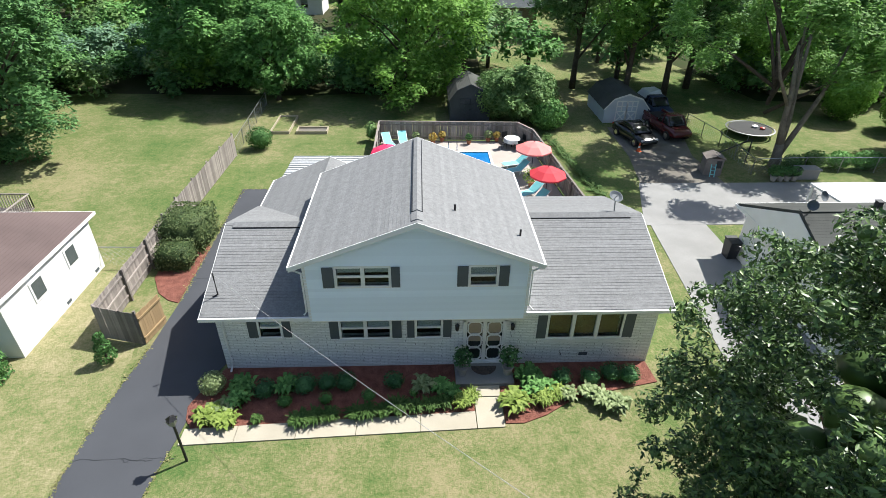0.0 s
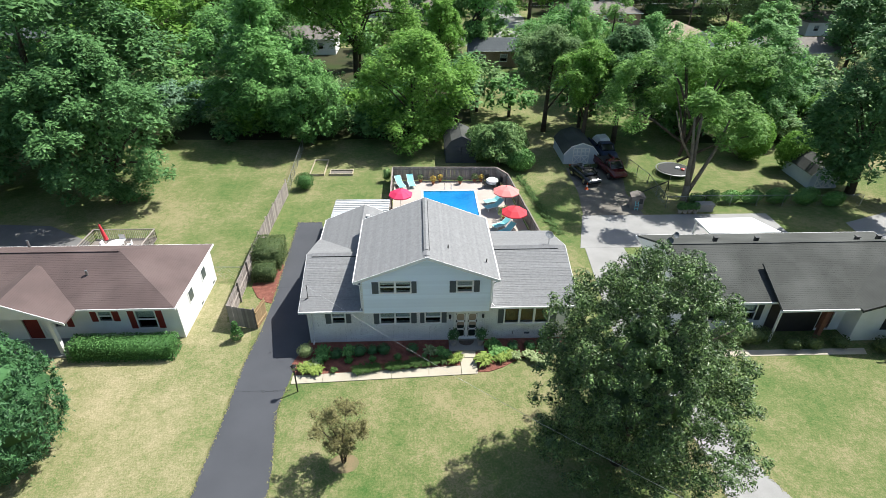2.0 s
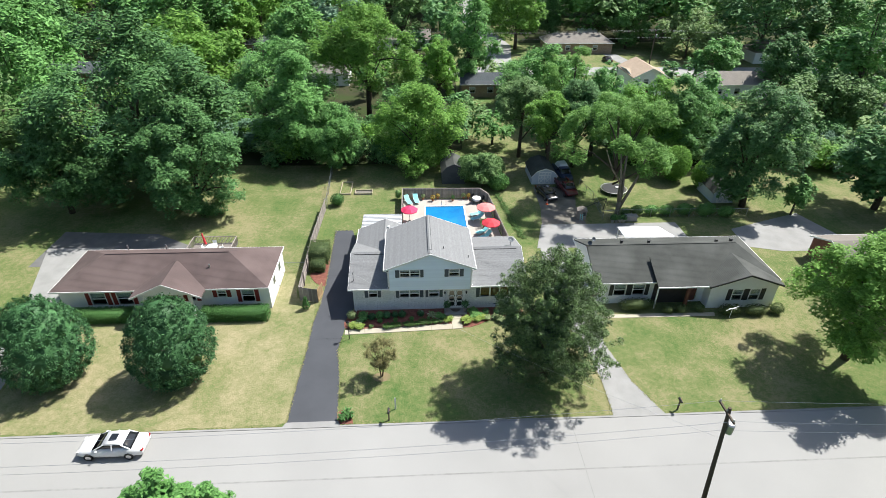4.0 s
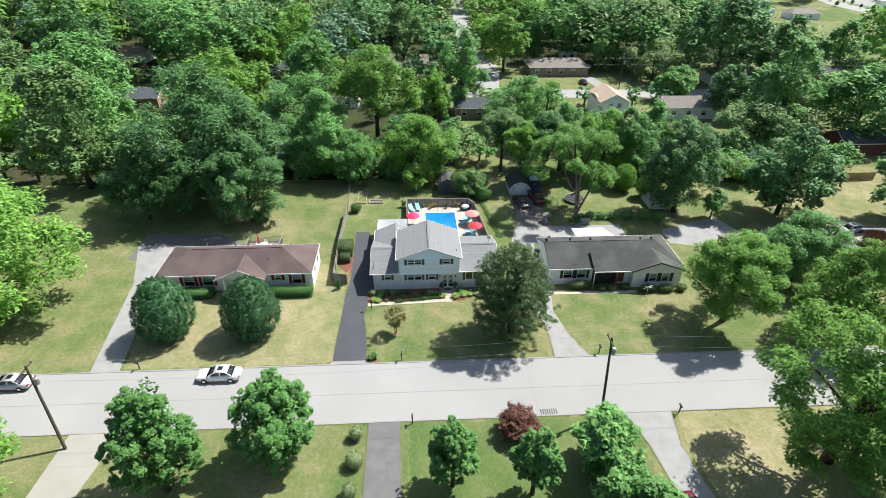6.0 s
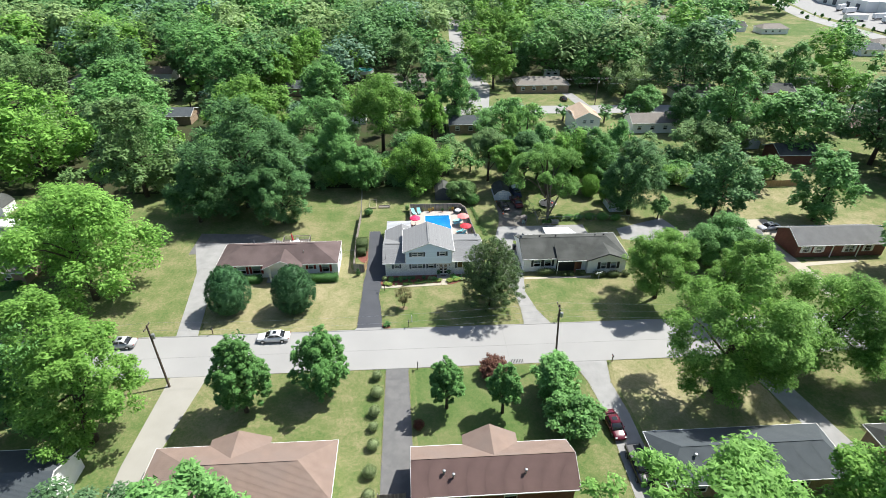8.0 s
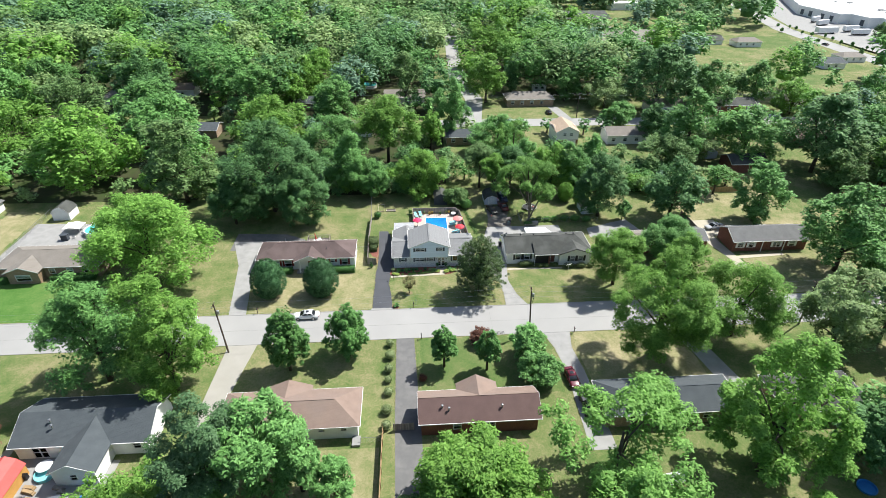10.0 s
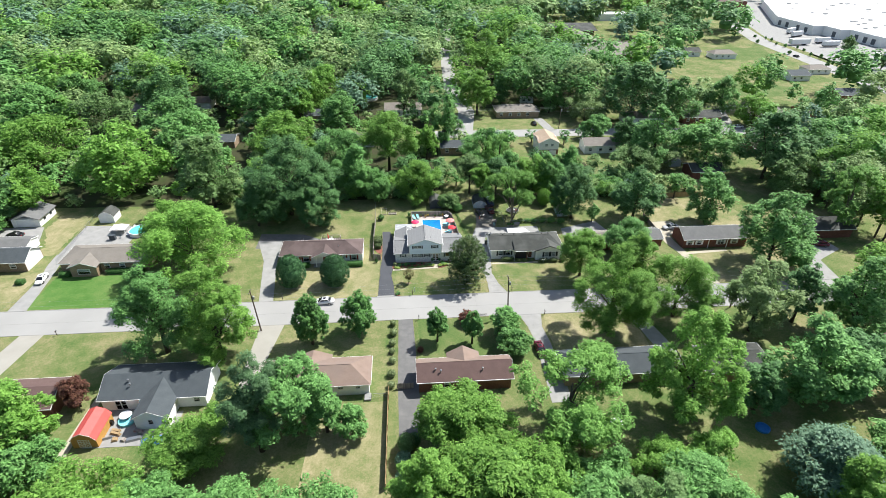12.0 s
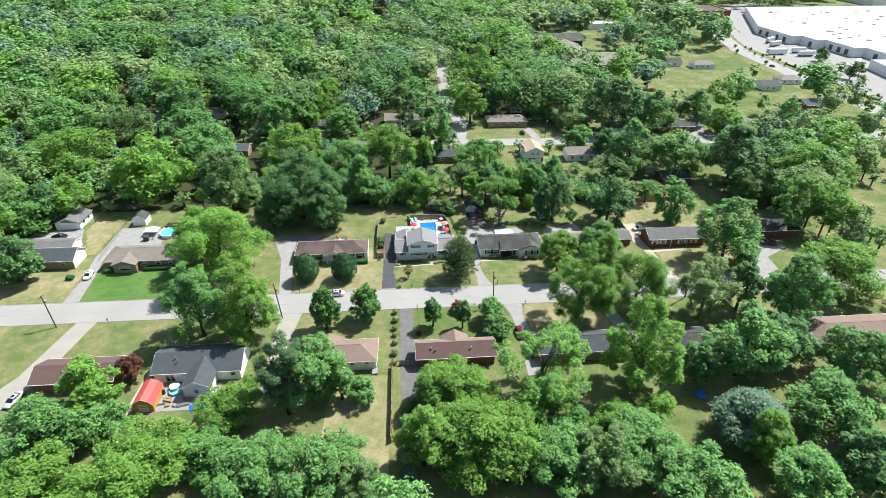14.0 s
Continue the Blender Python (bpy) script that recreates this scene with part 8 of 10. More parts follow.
# rank grass in the ditch beside the pool fence
for i in range(26):
    f = i / 25
    blades("ditch_grass", 10.6 + 1.6 * f + 0.15 * math.sin(i * 2.3), 26.5 - 12.4 * f, 0.5, 0.2 + 0.06 * math.sin(i * 1.7), "grassy", "rank uncut grass along a shallow ditch", 0.03, 36, "ditch grass")
def edge_grass(name, lines, label, per_metre=30, spread=0.055, h=0.03):
    """Short ragged grass hanging over paved edges."""
    rng = np.random.default_rng(77)
    vs = []
    for pts in lines:
        for (ax, ay), (bx, by) in zip(pts, pts[1:]):
            ln = math.hypot(bx - ax, by - ay)
            n = int(ln * per_metre)
            f = rng.uniform(0, 1, n)
            clump = 0.5 + 0.5 * np.sin(f * ln * 2.1 + ax) * np.sin(f * ln * 0.7 + ay)
            off = rng.normal(size=n) * spread * (0.5 + clump)
            nx, ny = -(by - ay) / ln, (bx - ax) / ln
            x, y = ax + (bx - ax) * f + nx * off, ay + (by - ay) * f + ny * off
            a, hh = rng.uniform(0, 2 * math.pi, n), h * (0.5 + clump) * rng.uniform(0.6, 1.3, n)
            w, ln2 = 0.035 * rng.uniform(0.6, 1.4, n), rng.uniform(0.04, 0.12, n)
            z = np.full(n, 0.034)
            vs.append(np.stack([np.stack([x - np.sin(a) * w, y + np.cos(a) * w, z], 1), np.stack([x + np.sin(a) * w, y - np.cos(a) * w, z], 1), np.stack([x + np.cos(a) * ln2, y + np.sin(a) * ln2, z + hh], 1)], 1).reshape(-1, 3))
    v = np.concatenate(vs)
    return solid(name, raw_mesh(name, v, threes(len(v) // 3), LEAF["turf"]), None, label, "grass", kind="stuff")


edge_grass("edge_grass", [[(-12.1, -14.3), (-12.0, -10), (-11.85, -6), (-11.85, -2), (-11.5, 1.5)], [(-7.95, -14.3), (-8.35, -9.5), (-8.9, -5.7), (-8.62, -3.9)], [(-11.4, 4.5), (-11.55, 10), (-11.7, 16.6), (-9.5, 16.6)],
                          [(-36.5, -14.5), (-37.6, -6), (-38.8, 3)], [(14.7, -14.5), (14.9, -11), (14.7, -7.3), (13.0, 0)], [(19.0, -14.5), (17.6, -11), (16.6, -6)],
                          [(-36.4, -14.68), (-12.4, -14.68)], [(-7.7, -14.68), (14.6, -14.68)], [(19.2, -14.68), (45, -14.68)], [(-32, -23.72), (-7.4, -23.72)], [(-3.6, -23.72), (20, -23.72)], [(25.5, -23.72), (44, -23.72)],
                          [(-7.2, -24), (-7.35, -40)], [(-3.9, -24), (-3.3, -44)], [(20.2, -24), (21.4, -28), (22, -33.5), (21.4, -46)], [(25.4, -24), (24.6, -28), (25.2, -33.6)]],
           "ragged dry grass along drives and kerbs")
# ---- parked vehicles ----
def car_paint(name, c, rough=0.25):
    return material(name, c, tuple(x * 0.92 for x in c), rough=rough, scale=1, fine=8, bump=0, spec=0.7)


PAINT = {"white": car_paint("white_car_paint", (0.75, 0.75, 0.75)), "red": car_paint("red_car_paint", (0.1, 0.008, 0.02)), "black": car_paint("black_car_paint", (0.012, 0.012, 0.014)),
         "silver": car_paint("silver_car_paint", (0.42, 0.43, 0.44)), "maroon": car_paint("maroon_car_paint", (0.09, 0.01, 0.012)), "blue": car_paint("dark_blue_cover", (0.02, 0.04, 0.09), 0.6)}
LAMP = material("lamp_lens", (0.6, 0.6, 0.6), rough=0.15)
TAIL = material("tail_lens", (0.35, 0.01, 0.01), rough=0.2)


def loft(sections):
    """A smooth hull through cross-sections of equal point counts, closed at both ends."""
    n = len(sections[0])
    g_ = Geo()
    vs = [p for s in sections for p in s]
    fs = [(i * n + k, i * n + (k + 1) % n, (i + 1) * n + (k + 1) % n, (i + 1) * n + k) for i in range(len(sections) - 1) for k in range(n)]
    fs += [tuple(range(n))[::-1], tuple(range((len(sections) - 1) * n, len(sections) * n))]
    return g_.add(vs, fs)


def ring(y, w, zb, zt, shoulder=0.88):
    """A body cross-section at station y with half-width w."""
    zm = zb + (zt - zb) * 0.55
    return [(-w * 0.9, y, zb), (-w, y, zb + 0.12), (-w, y, zm), (-w * shoulder, y, zt - 0.04), (-w * 0.6, y, zt), (w * 0.6, y, zt), (w * shoulder, y, zt - 0.04), (w, y, zm), (w, y, zb + 0.12), (w * 0.9, y, zb)]


def vehicle(x, y, turn, colour, label, kind="sedan", category="car", ln=4.75):
    """A parked car, nose to +y: body, cabin, glass, wheels, lamps."""
    o = thing("pickup_truck" if kind == "pickup" else "car", label, category, "parked vehicles", m=pose(x, y, 0.03, 0, 0, turn))
    h = ln / 2
    p = PAINT[colour]
    if kind == "pickup":
        secs = [(-h, 0.9, 0.5, 1.05), (-h + 0.1, 0.95, 0.42, 1.1), (-h * 0.2, 0.97, 0.4, 1.1), (h * 0.35, 0.97, 0.4, 1.12), (h - 0.5, 0.93, 0.42, 1.05), (h - 0.1, 0.85, 0.45, 0.92), (h, 0.75, 0.5, 0.8)]
    else:
        secs = [(-h, 0.72, 0.42, 0.86), (-h + 0.15, 0.85, 0.3, 0.97), (-h + 0.9, 0.9, 0.24, 0.99), (-0.3, 0.91, 0.22, 0.95), (h * 0.4, 0.9, 0.22, 0.93), (h - 0.55, 0.86, 0.24, 0.82), (h - 0.12, 0.78, 0.3, 0.7), (h, 0.6, 0.38, 0.6)]
    body = part("body", loft([ring(*s) for s in secs]), p, o, smooth=True)
    if kind == "pickup":
        cab, roof = [(-0.25, 0.82, 1.05, 1.1), (0.0, 0.78, 1.05, 1.72), (0.9, 0.78, 1.05, 1.75), (1.45, 0.8, 1.05, 1.12)], [(0.05, 0.7, 1.7, 1.78), (0.85, 0.7, 1.7, 1.8)]
    else:
        cab, roof = [(-h + 0.75, 0.74, 0.94, 0.97), (-h + 1.35, 0.69, 0.92, 1.36), (-0.1, 0.68, 0.9, 1.43), (0.35, 0.7, 0.9, 1.36), (1.15, 0.76, 0.88, 0.93)], [(-h + 1.3, 0.68, 1.31, 1.38), (-0.6, 0.69, 1.37, 1.46), (0.38, 0.68, 1.31, 1.4)]
    part("glazing", loft([ring(*s, 0.92) for s in cab]), CAR_GLASS, o, "dark tinted glass", True)
    part("roof", loft([[(-w, yy, a), (-w * 0.88, yy, b), (w * 0.88, yy, b), (w, yy, a)] for yy, w, a, b in roof]), p, o, smooth=True)
    for s in (-1, 1):
        part("pillar", Geo().bar((s * 0.7, -h + 1.45 if kind != "pickup" else 0.02, 1.36 if kind != "pickup" else 1.7), (s * 0.76, -h + 0.85 if kind != "pickup" else -0.15, 0.96 if kind != "pickup" else 1.1), 0.07), p, o)
        part("pillar", Geo().bar((s * 0.68, 0.3 if kind != "pickup" else 0.9, 1.38 if kind != "pickup" else 1.74), (s * 0.77, 1.08 if kind != "pickup" else 1.4, 0.93 if kind != "pickup" else 1.12), 0.06), p, o)
        part("pillar", Geo().bar((s * 0.7, -0.35 if kind != "pickup" else 0.45, 1.4 if kind != "pickup" else 1.74), (s * 0.86, -0.3 if kind != "pickup" else 0.45, 0.92 if kind != "pickup" else 1.1), 0.06), p, o)
        part("mirror", Geo().box(s * 0.95 - 0.07, s * 0.95 + 0.07, 0.72, 0.82, 0.93, 1.05), p, o)
        part("headlight", Geo().box(s * 0.6 - 0.14, s * 0.6 + 0.14, h - 0.22, h - 0.08, 0.58, 0.72), LAMP, o)
        part("taillight", Geo().box(s * 0.66 - 0.13, s * 0.66 + 0.13, -h - 0.01, -h + 0.12, 0.7, 0.85), TAIL, o)
        for yy in (-h * 0.58, h * 0.62):
            r = 0.38 if kind == "pickup" else 0.33
            cx = s * (0.84 if kind != "pickup" else 0.88)
            a = [(cx - 0.12, yy + r * math.cos(k * math.pi / 8), r + r * math.sin(k * math.pi / 8)) for k in range(16)]
            b = [(cx + 0.12, q[1], q[2]) for q in a]
            w_ = part("wheel", Geo().add(a + b, [tuple(range(16)), tuple(range(16, 32))[::-1]] + [(k, 16 + k, 16 + (k + 1) % 16, (k + 1) % 16) for k in range(16)]), RUBBER, o)
            xr = cx + s * 0.121
            a = [(xr, yy + r * 0.62 * math.cos(k * math.pi / 6), r + r * 0.62 * math.sin(k * math.pi / 6)) for k in range(12)]
            b = [(xr + s * 0.012, q[1], q[2]) for q in a]
            part("rim", Geo().add(a + b, [tuple(range(12)), tuple(range(12, 24))[::-1]] + [(k, 12 + k, 12 + (k + 1) % 12, (k + 1) % 12) for k in range(12)]), CHROME, w_)
    if kind == "pickup":
        part("bed", Geo().box(-0.8, 0.8, -h + 0.15, -0.35, 1.02, 1.115), BLACK_PAINT, o)
        for xx in (-0.93, 0.81):
            part("bed_side", Geo().box(xx, xx + 0.12, -h + 0.05, -0.3, 1.05, 1.3), p, o)
    else:
        part("sunroof", Geo().box(-0.32, 0.32, -0.55, 0.0, 1.44, 1.465), CAR_GLASS, o)
    return o


vehicle(-24.6, -16.3, 90, "white", "white saloon car parked at the kerb", ln=4.9)
vehicle(-47.5, -16.5, 90, "silver", "silver saloon car parked at the kerb under trees")
vehicle(22.3, -35.9, 184, "red", "dark red saloon car on a slanting driveway", ln=4.6)
vehicle(23.3, -42.0, 180, "black", "black pickup truck on a shaded driveway", "pickup", "pickup truck", 5.4)
vehicle(17.75, 25.5, 195, "black", "black hatchback with a bicycle rack on gravel", ln=4.3)
vehicle(21.0, 27.0, 190, "maroon", "old red pickup truck on gravel", "pickup", "pickup truck", 4.9)
vehicle(21.7, 32.2, 186, "blue", "dark pickup truck with a tarpaulin-covered load", "pickup", "pickup truck", 5.2)
solid("load_cover", Geo().add([(-0.8, -1.2, 1.3), (0.8, -1.2, 1.3), (0.8, 1.0, 1.3), (-0.8, 1.0, 1.3), (-0.6, -0.8, 1.95), (0.5, -0.9, 1.85), (0.6, 0.7, 1.9), (-0.5, 0.6, 2.05)], [(0, 1, 5, 4), (1, 2, 6, 5), (2, 3, 7, 6), (3, 0, 4, 7), (4, 5, 6, 7), (3, 2, 1, 0)]), METAL_W, "grey crumpled tarpaulin over a truck load", "tarpaulin", m=pose(21.8, 33.3, 0, 0, 0, 186))
vehicle(-95.2, -2.4, 188, "white", "white hatchback parked on a long driveway", ln=4.5)
vehicle(-114.6, 20.6, 84, "black", "black car in front of a garage")
vehicle(109.5, 1.2, 75, "red", "red saloon car before a brick house")
vehicle(-88.6, -49.6, 170, "silver", "silver car on a pale driveway", ln=4.6)
vehicle(52.5, 107.5, 0, "black", "black car on a short driveway", ln=4.4)
vehicle(72.2, 13.2, 100, "silver", "silver car behind a brick ranch house")
vehicle(140, 98, 88, "white", "white car on the back street")
vehicle(255, 232, 5, "black", "black car on the main road")
for x, y, c in ((150, 106, "white"), (172, 104, "silver"), (186, 105, "white")):
    vehicle(x, y, 20, c, "parked car beside the back street")
bx = thing("box_trailer", "white box trailer parked at a warehouse", "trailer")
part("box", Geo().box(275, 289, 268, 272, 0.9, 4.2), WHITE, bx)
part("wheel", Geo().tube([(286, 268, 0.5), (286, 272, 0.5)], 0.5, 12), RUBBER, bx)
cp = thing("camper", "white caravan parked behind a ranch house", "caravan")
part("camper_body", Geo().box(52.5, 58.5, 138, 140.3, 0.5, 2.9).box(52.8, 58.0, 138.2, 140.1, 2.9, 3.05), WHITE, cp)
part("window", Geo().box(53.4, 54.6, 137.97, 138.0, 1.5, 2.2), CAR_GLASS, cp)
part("window", Geo().box(56.0, 57.4, 137.97, 138.0, 1.5, 2.2), CAR_GLASS, cp)
part("wheel", Geo().tube([(55.5, 138, 0.4), (55.5, 140.3, 0.4)], 0.4, 12), RUBBER, cp)

# ---- trees ----
def leaf_cloud(rng, centres, radii, n, size, flat=0.9, tilt=0.9, squash=0.85, blade=False, lift=0.75, fuzz=(0.35, 1.3)):
    """Leaf sprays on the outer shells of many small clumps: arrays of vertices and faces."""
    k = len(centres)
    w = radii ** 2
    idx = rng.choice(k, n, p=w / w.sum())
    d = rng.normal(size=(n, 3))
    d[:, 2] += 0.35
    d /= np.linalg.norm(d, axis=1)[:, None]
    rad = radii[idx] * rng.uniform(*fuzz, n) ** 0.7
    p = centres[idx] + d * rad[:, None] * np.array([1, 1, squash])
    nr = d * 0.6 + rng.normal(size=(n, 3)) * tilt * 0.6
    nr[:, 2] += lift
    nr /= np.linalg.norm(nr, axis=1)[:, None]
    a = np.cross(nr, rng.normal(size=(n, 3)))
    a /= np.linalg.norm(a, axis=1)[:, None] + 1e-9
    b = np.cross(nr, a)
    s = (size * rng.uniform(0.55, 1.35, n))[:, None]
    if blade:  # whole leaves, pointed at both ends and folded along the midrib
        v = np.stack([p - a * s * 0.55, p - b * s * 0.22 + nr * s * 0.07, p + a * s * 0.55, p + b * s * 0.22 + nr * s * 0.07], 1)
        return v.reshape(-1, 3)
    v = np.stack([p - a * s * 0.55 - b * s * flat * 0.36, p - a * s * 0.4 + b * s * flat * 0.36, p + a * s * 0.6 + nr * s * 0.12], 1)
    return v.reshape(-1, 3)


def halves(f):
    """Four-cornered faces cut into triangles."""
    return np.concatenate([f[:, [0, 1, 2]], f[:, [0, 2, 3]]])


KIND = {  # clumps, clump size, spray length, leaf cover, shape
    "mid": (230, 0.125, 0.46, 1.5, "egg"), "light": (210, 0.125, 0.46, 1.4, "egg"), "dark": (260, 0.115, 0.46, 1.6, "egg"), "olive": (190, 0.12, 0.42, 1.2, "oval"),
    "blue": (130, 0.15, 0.36, 1.35, "cone"), "pine": (60, 0.17, 0.36, 1.2, "oval"), "round": (300, 0.115, 0.22, 2.3, "shell"), "maple": (360, 0.085, 0.23, 2.1, "egg"),
    "airy": (190, 0.1, 0.36, 1.1, "oval"), "magnolia": (900, 0.07, 0.12, 1.75, "egg"), "myrtle": (60, 0.16, 0.12, 0.6, "vase"), "sage": (130, 0.14, 0.42, 1.1, "oval"), "red": (60, 0.2, 0.26, 1.5, "oval")}
LOBES = {"mid": 30, "light": 26, "dark": 38, "olive": 24, "maple": 44, "airy": 24, "sage": 22}


def egg_leaves(rng, r, z0, z1, n, size):
    """Short leaf sprays over a dense egg-shaped evergreen, widest below its middle."""
    k = 420  # upright tufts all over the egg, with dark creases between them
    tu, ta = (np.arange(k) + 0.5) / k, np.arange(k) * 2.39996 + rng.normal(size=k) * 0.12
    tu = np.clip(0.03 + 0.95 * tu + rng.normal(size=k) * 0.015, 0.02, 0.985)
    i = rng.integers(0, k, n)
    u, a, long = tu[i], ta[i], rng.uniform(0.32, 0.7, k)[i]
    prof = np.sin(math.pi * u ** 0.72) ** 0.55
    along = rng.uniform(0.0, 1.0, n)
    side = 0.22 * (1.05 - along)
    q = r * 0.9 * prof + long * along * (0.55 - 0.35 * u)
    out = np.stack([np.cos(a), np.sin(a), np.zeros(n)], 1)
    p = out * q[:, None] + rng.normal(size=(n, 3)) * side[:, None]
    p[:, 2] += z0 + (z1 - z0 - 0.4) * u + long * along * (0.4 + 0.6 * u)
    nr = out + np.stack([np.zeros(n), np.zeros(n), 0.25 + 0.9 * u], 1) + rng.normal(size=(n, 3)) * 0.7
    nr /= np.linalg.norm(nr, axis=1)[:, None]
    t = np.cross(nr, rng.normal(size=(n, 3)))
    t /= np.linalg.norm(t, axis=1)[:, None] + 1e-9
    b = np.cross(nr, t)
    s = (size * rng.uniform(0.6, 1.35, n))[:, None]
    return np.stack([p - t * s * 0.5, p - b * s * 0.3 + nr * s * 0.1, p + t * s * 0.6 + nr * s * 0.3], 1).reshape(-1, 3)


def crown_clumps(rng, r, z0, z1, kind):
    """Clump centres and radii that fill the outside of a crown."""
    k, cs, _, _, shape = KIND[kind]
    rv, zc = (z1 - z0) / 2, (z0 + z1) / 2
    if kind in LOBES:  # boughs with creases between them, each carrying its own clumps
        m = LOBES[kind]
        ld = rng.normal(size=(m, 3))
        ld[:, 2] += 0.25 if z0 > 2 else -0.12
        ld /= np.linalg.norm(ld, axis=1)[:, None]
        ld[0] = (0.1, 0.0, 1.0)
        pr = np.clip(1.0 - 0.3 * ld[:, 2], 0.5, 1.2) if shape == "egg" else np.ones(m)
        lr = r * rng.uniform(0.22, 0.38, m)
        up = min(1.35, max(0.6, 0.92 * rv / r))
        lc = ld * np.array([r, r, rv]) * rng.uniform(0.52, 0.76, (m, 1)) * np.stack([pr, pr, np.ones(m)], 1)
        pick = rng.choice(m, k, p=lr ** 2 / (lr ** 2).sum())
        e = rng.normal(size=(k, 3)) + 0.75 * ld[pick] + np.array([0, 0, 0.35])
        e /= np.linalg.norm(e, axis=1)[:, None]
        c = lc[pick] + e * lr[pick][:, None] * np.array([1, 1, up]) * rng.uniform(0.55, 1.0, (k, 1))
        rad = r * cs * rng.uniform(0.55, 1.25, k)
        c[:, 2] = np.clip(c[:, 2], -rv + rad * 0.6, rv - rad * 0.5) + zc
        return c, rad, lc + np.array([0, 0, zc]), lr
    d = rng.normal(size=(k, 3))
    d /= np.linalg.norm(d, axis=1)[:, None]
    lo = 0.86 if shape == "shell" else 0.3
    d *= rng.uniform(lo, 1.0, k)[:, None] ** 0.5
    big = 1 + 0.13 * np.sin(d[:, 0] * 4 + rng.uniform(0, 6)) * np.cos(d[:, 1] * 4 + rng.uniform(0, 6)) + 0.1 * np.sin(d[:, 2] * 5 + d[:, 0] * 3 + rng.uniform(0, 6))
    if shape == "shell":
        big = 1.0
    if shape == "cone":
        prof = np.clip(1.05 - 0.75 * (d[:, 2] * 0.5 + 0.5), 0.2, 1)
    elif shape in ("egg", "shell"):
        prof = np.clip(1.0 - 0.26 * d[:, 2], 0.5, 1.2)
    elif shape == "vase":
        prof = np.clip(0.75 + 0.4 * d[:, 2], 0.3, 1.2)
    else:
        prof = np.ones(k)
    rad = r * cs * rng.uniform(0.6, 1.35, k)
    sh = (r - rad * 0.8) * prof * big
    c = np.stack([d[:, 0] * sh, d[:, 1] * sh, zc + d[:, 2] * (rv - rad * 0.7)], 1)
    return c, rad, c[::2], rad[::2]


TREE_NO = [0]
TREE_LABEL = {
    "mid": "broad leafy green tree", "light": "spreading tree with sunlit yellow-green leaves", "dark": "large dense dark green shade tree",
    "airy": "open-crowned tree with pale green leaves and forked trunk", "olive": "airy tree with grey-green leaves", "blue": "blue-green pine with layered boughs", "pine": "tall pine with a bare trunk",
    "round": "dense egg-shaped clipped evergreen on the lawn", "maple": "young pointed street tree with full crown", "magnolia": "large glossy-leaved magnolia on the front lawn",
    "myrtle": "small thin multi-stemmed ornamental tree", "sage": "pale grey-green feathery tree", "red": "small purple-red leafed tree"}


SPOTS = []


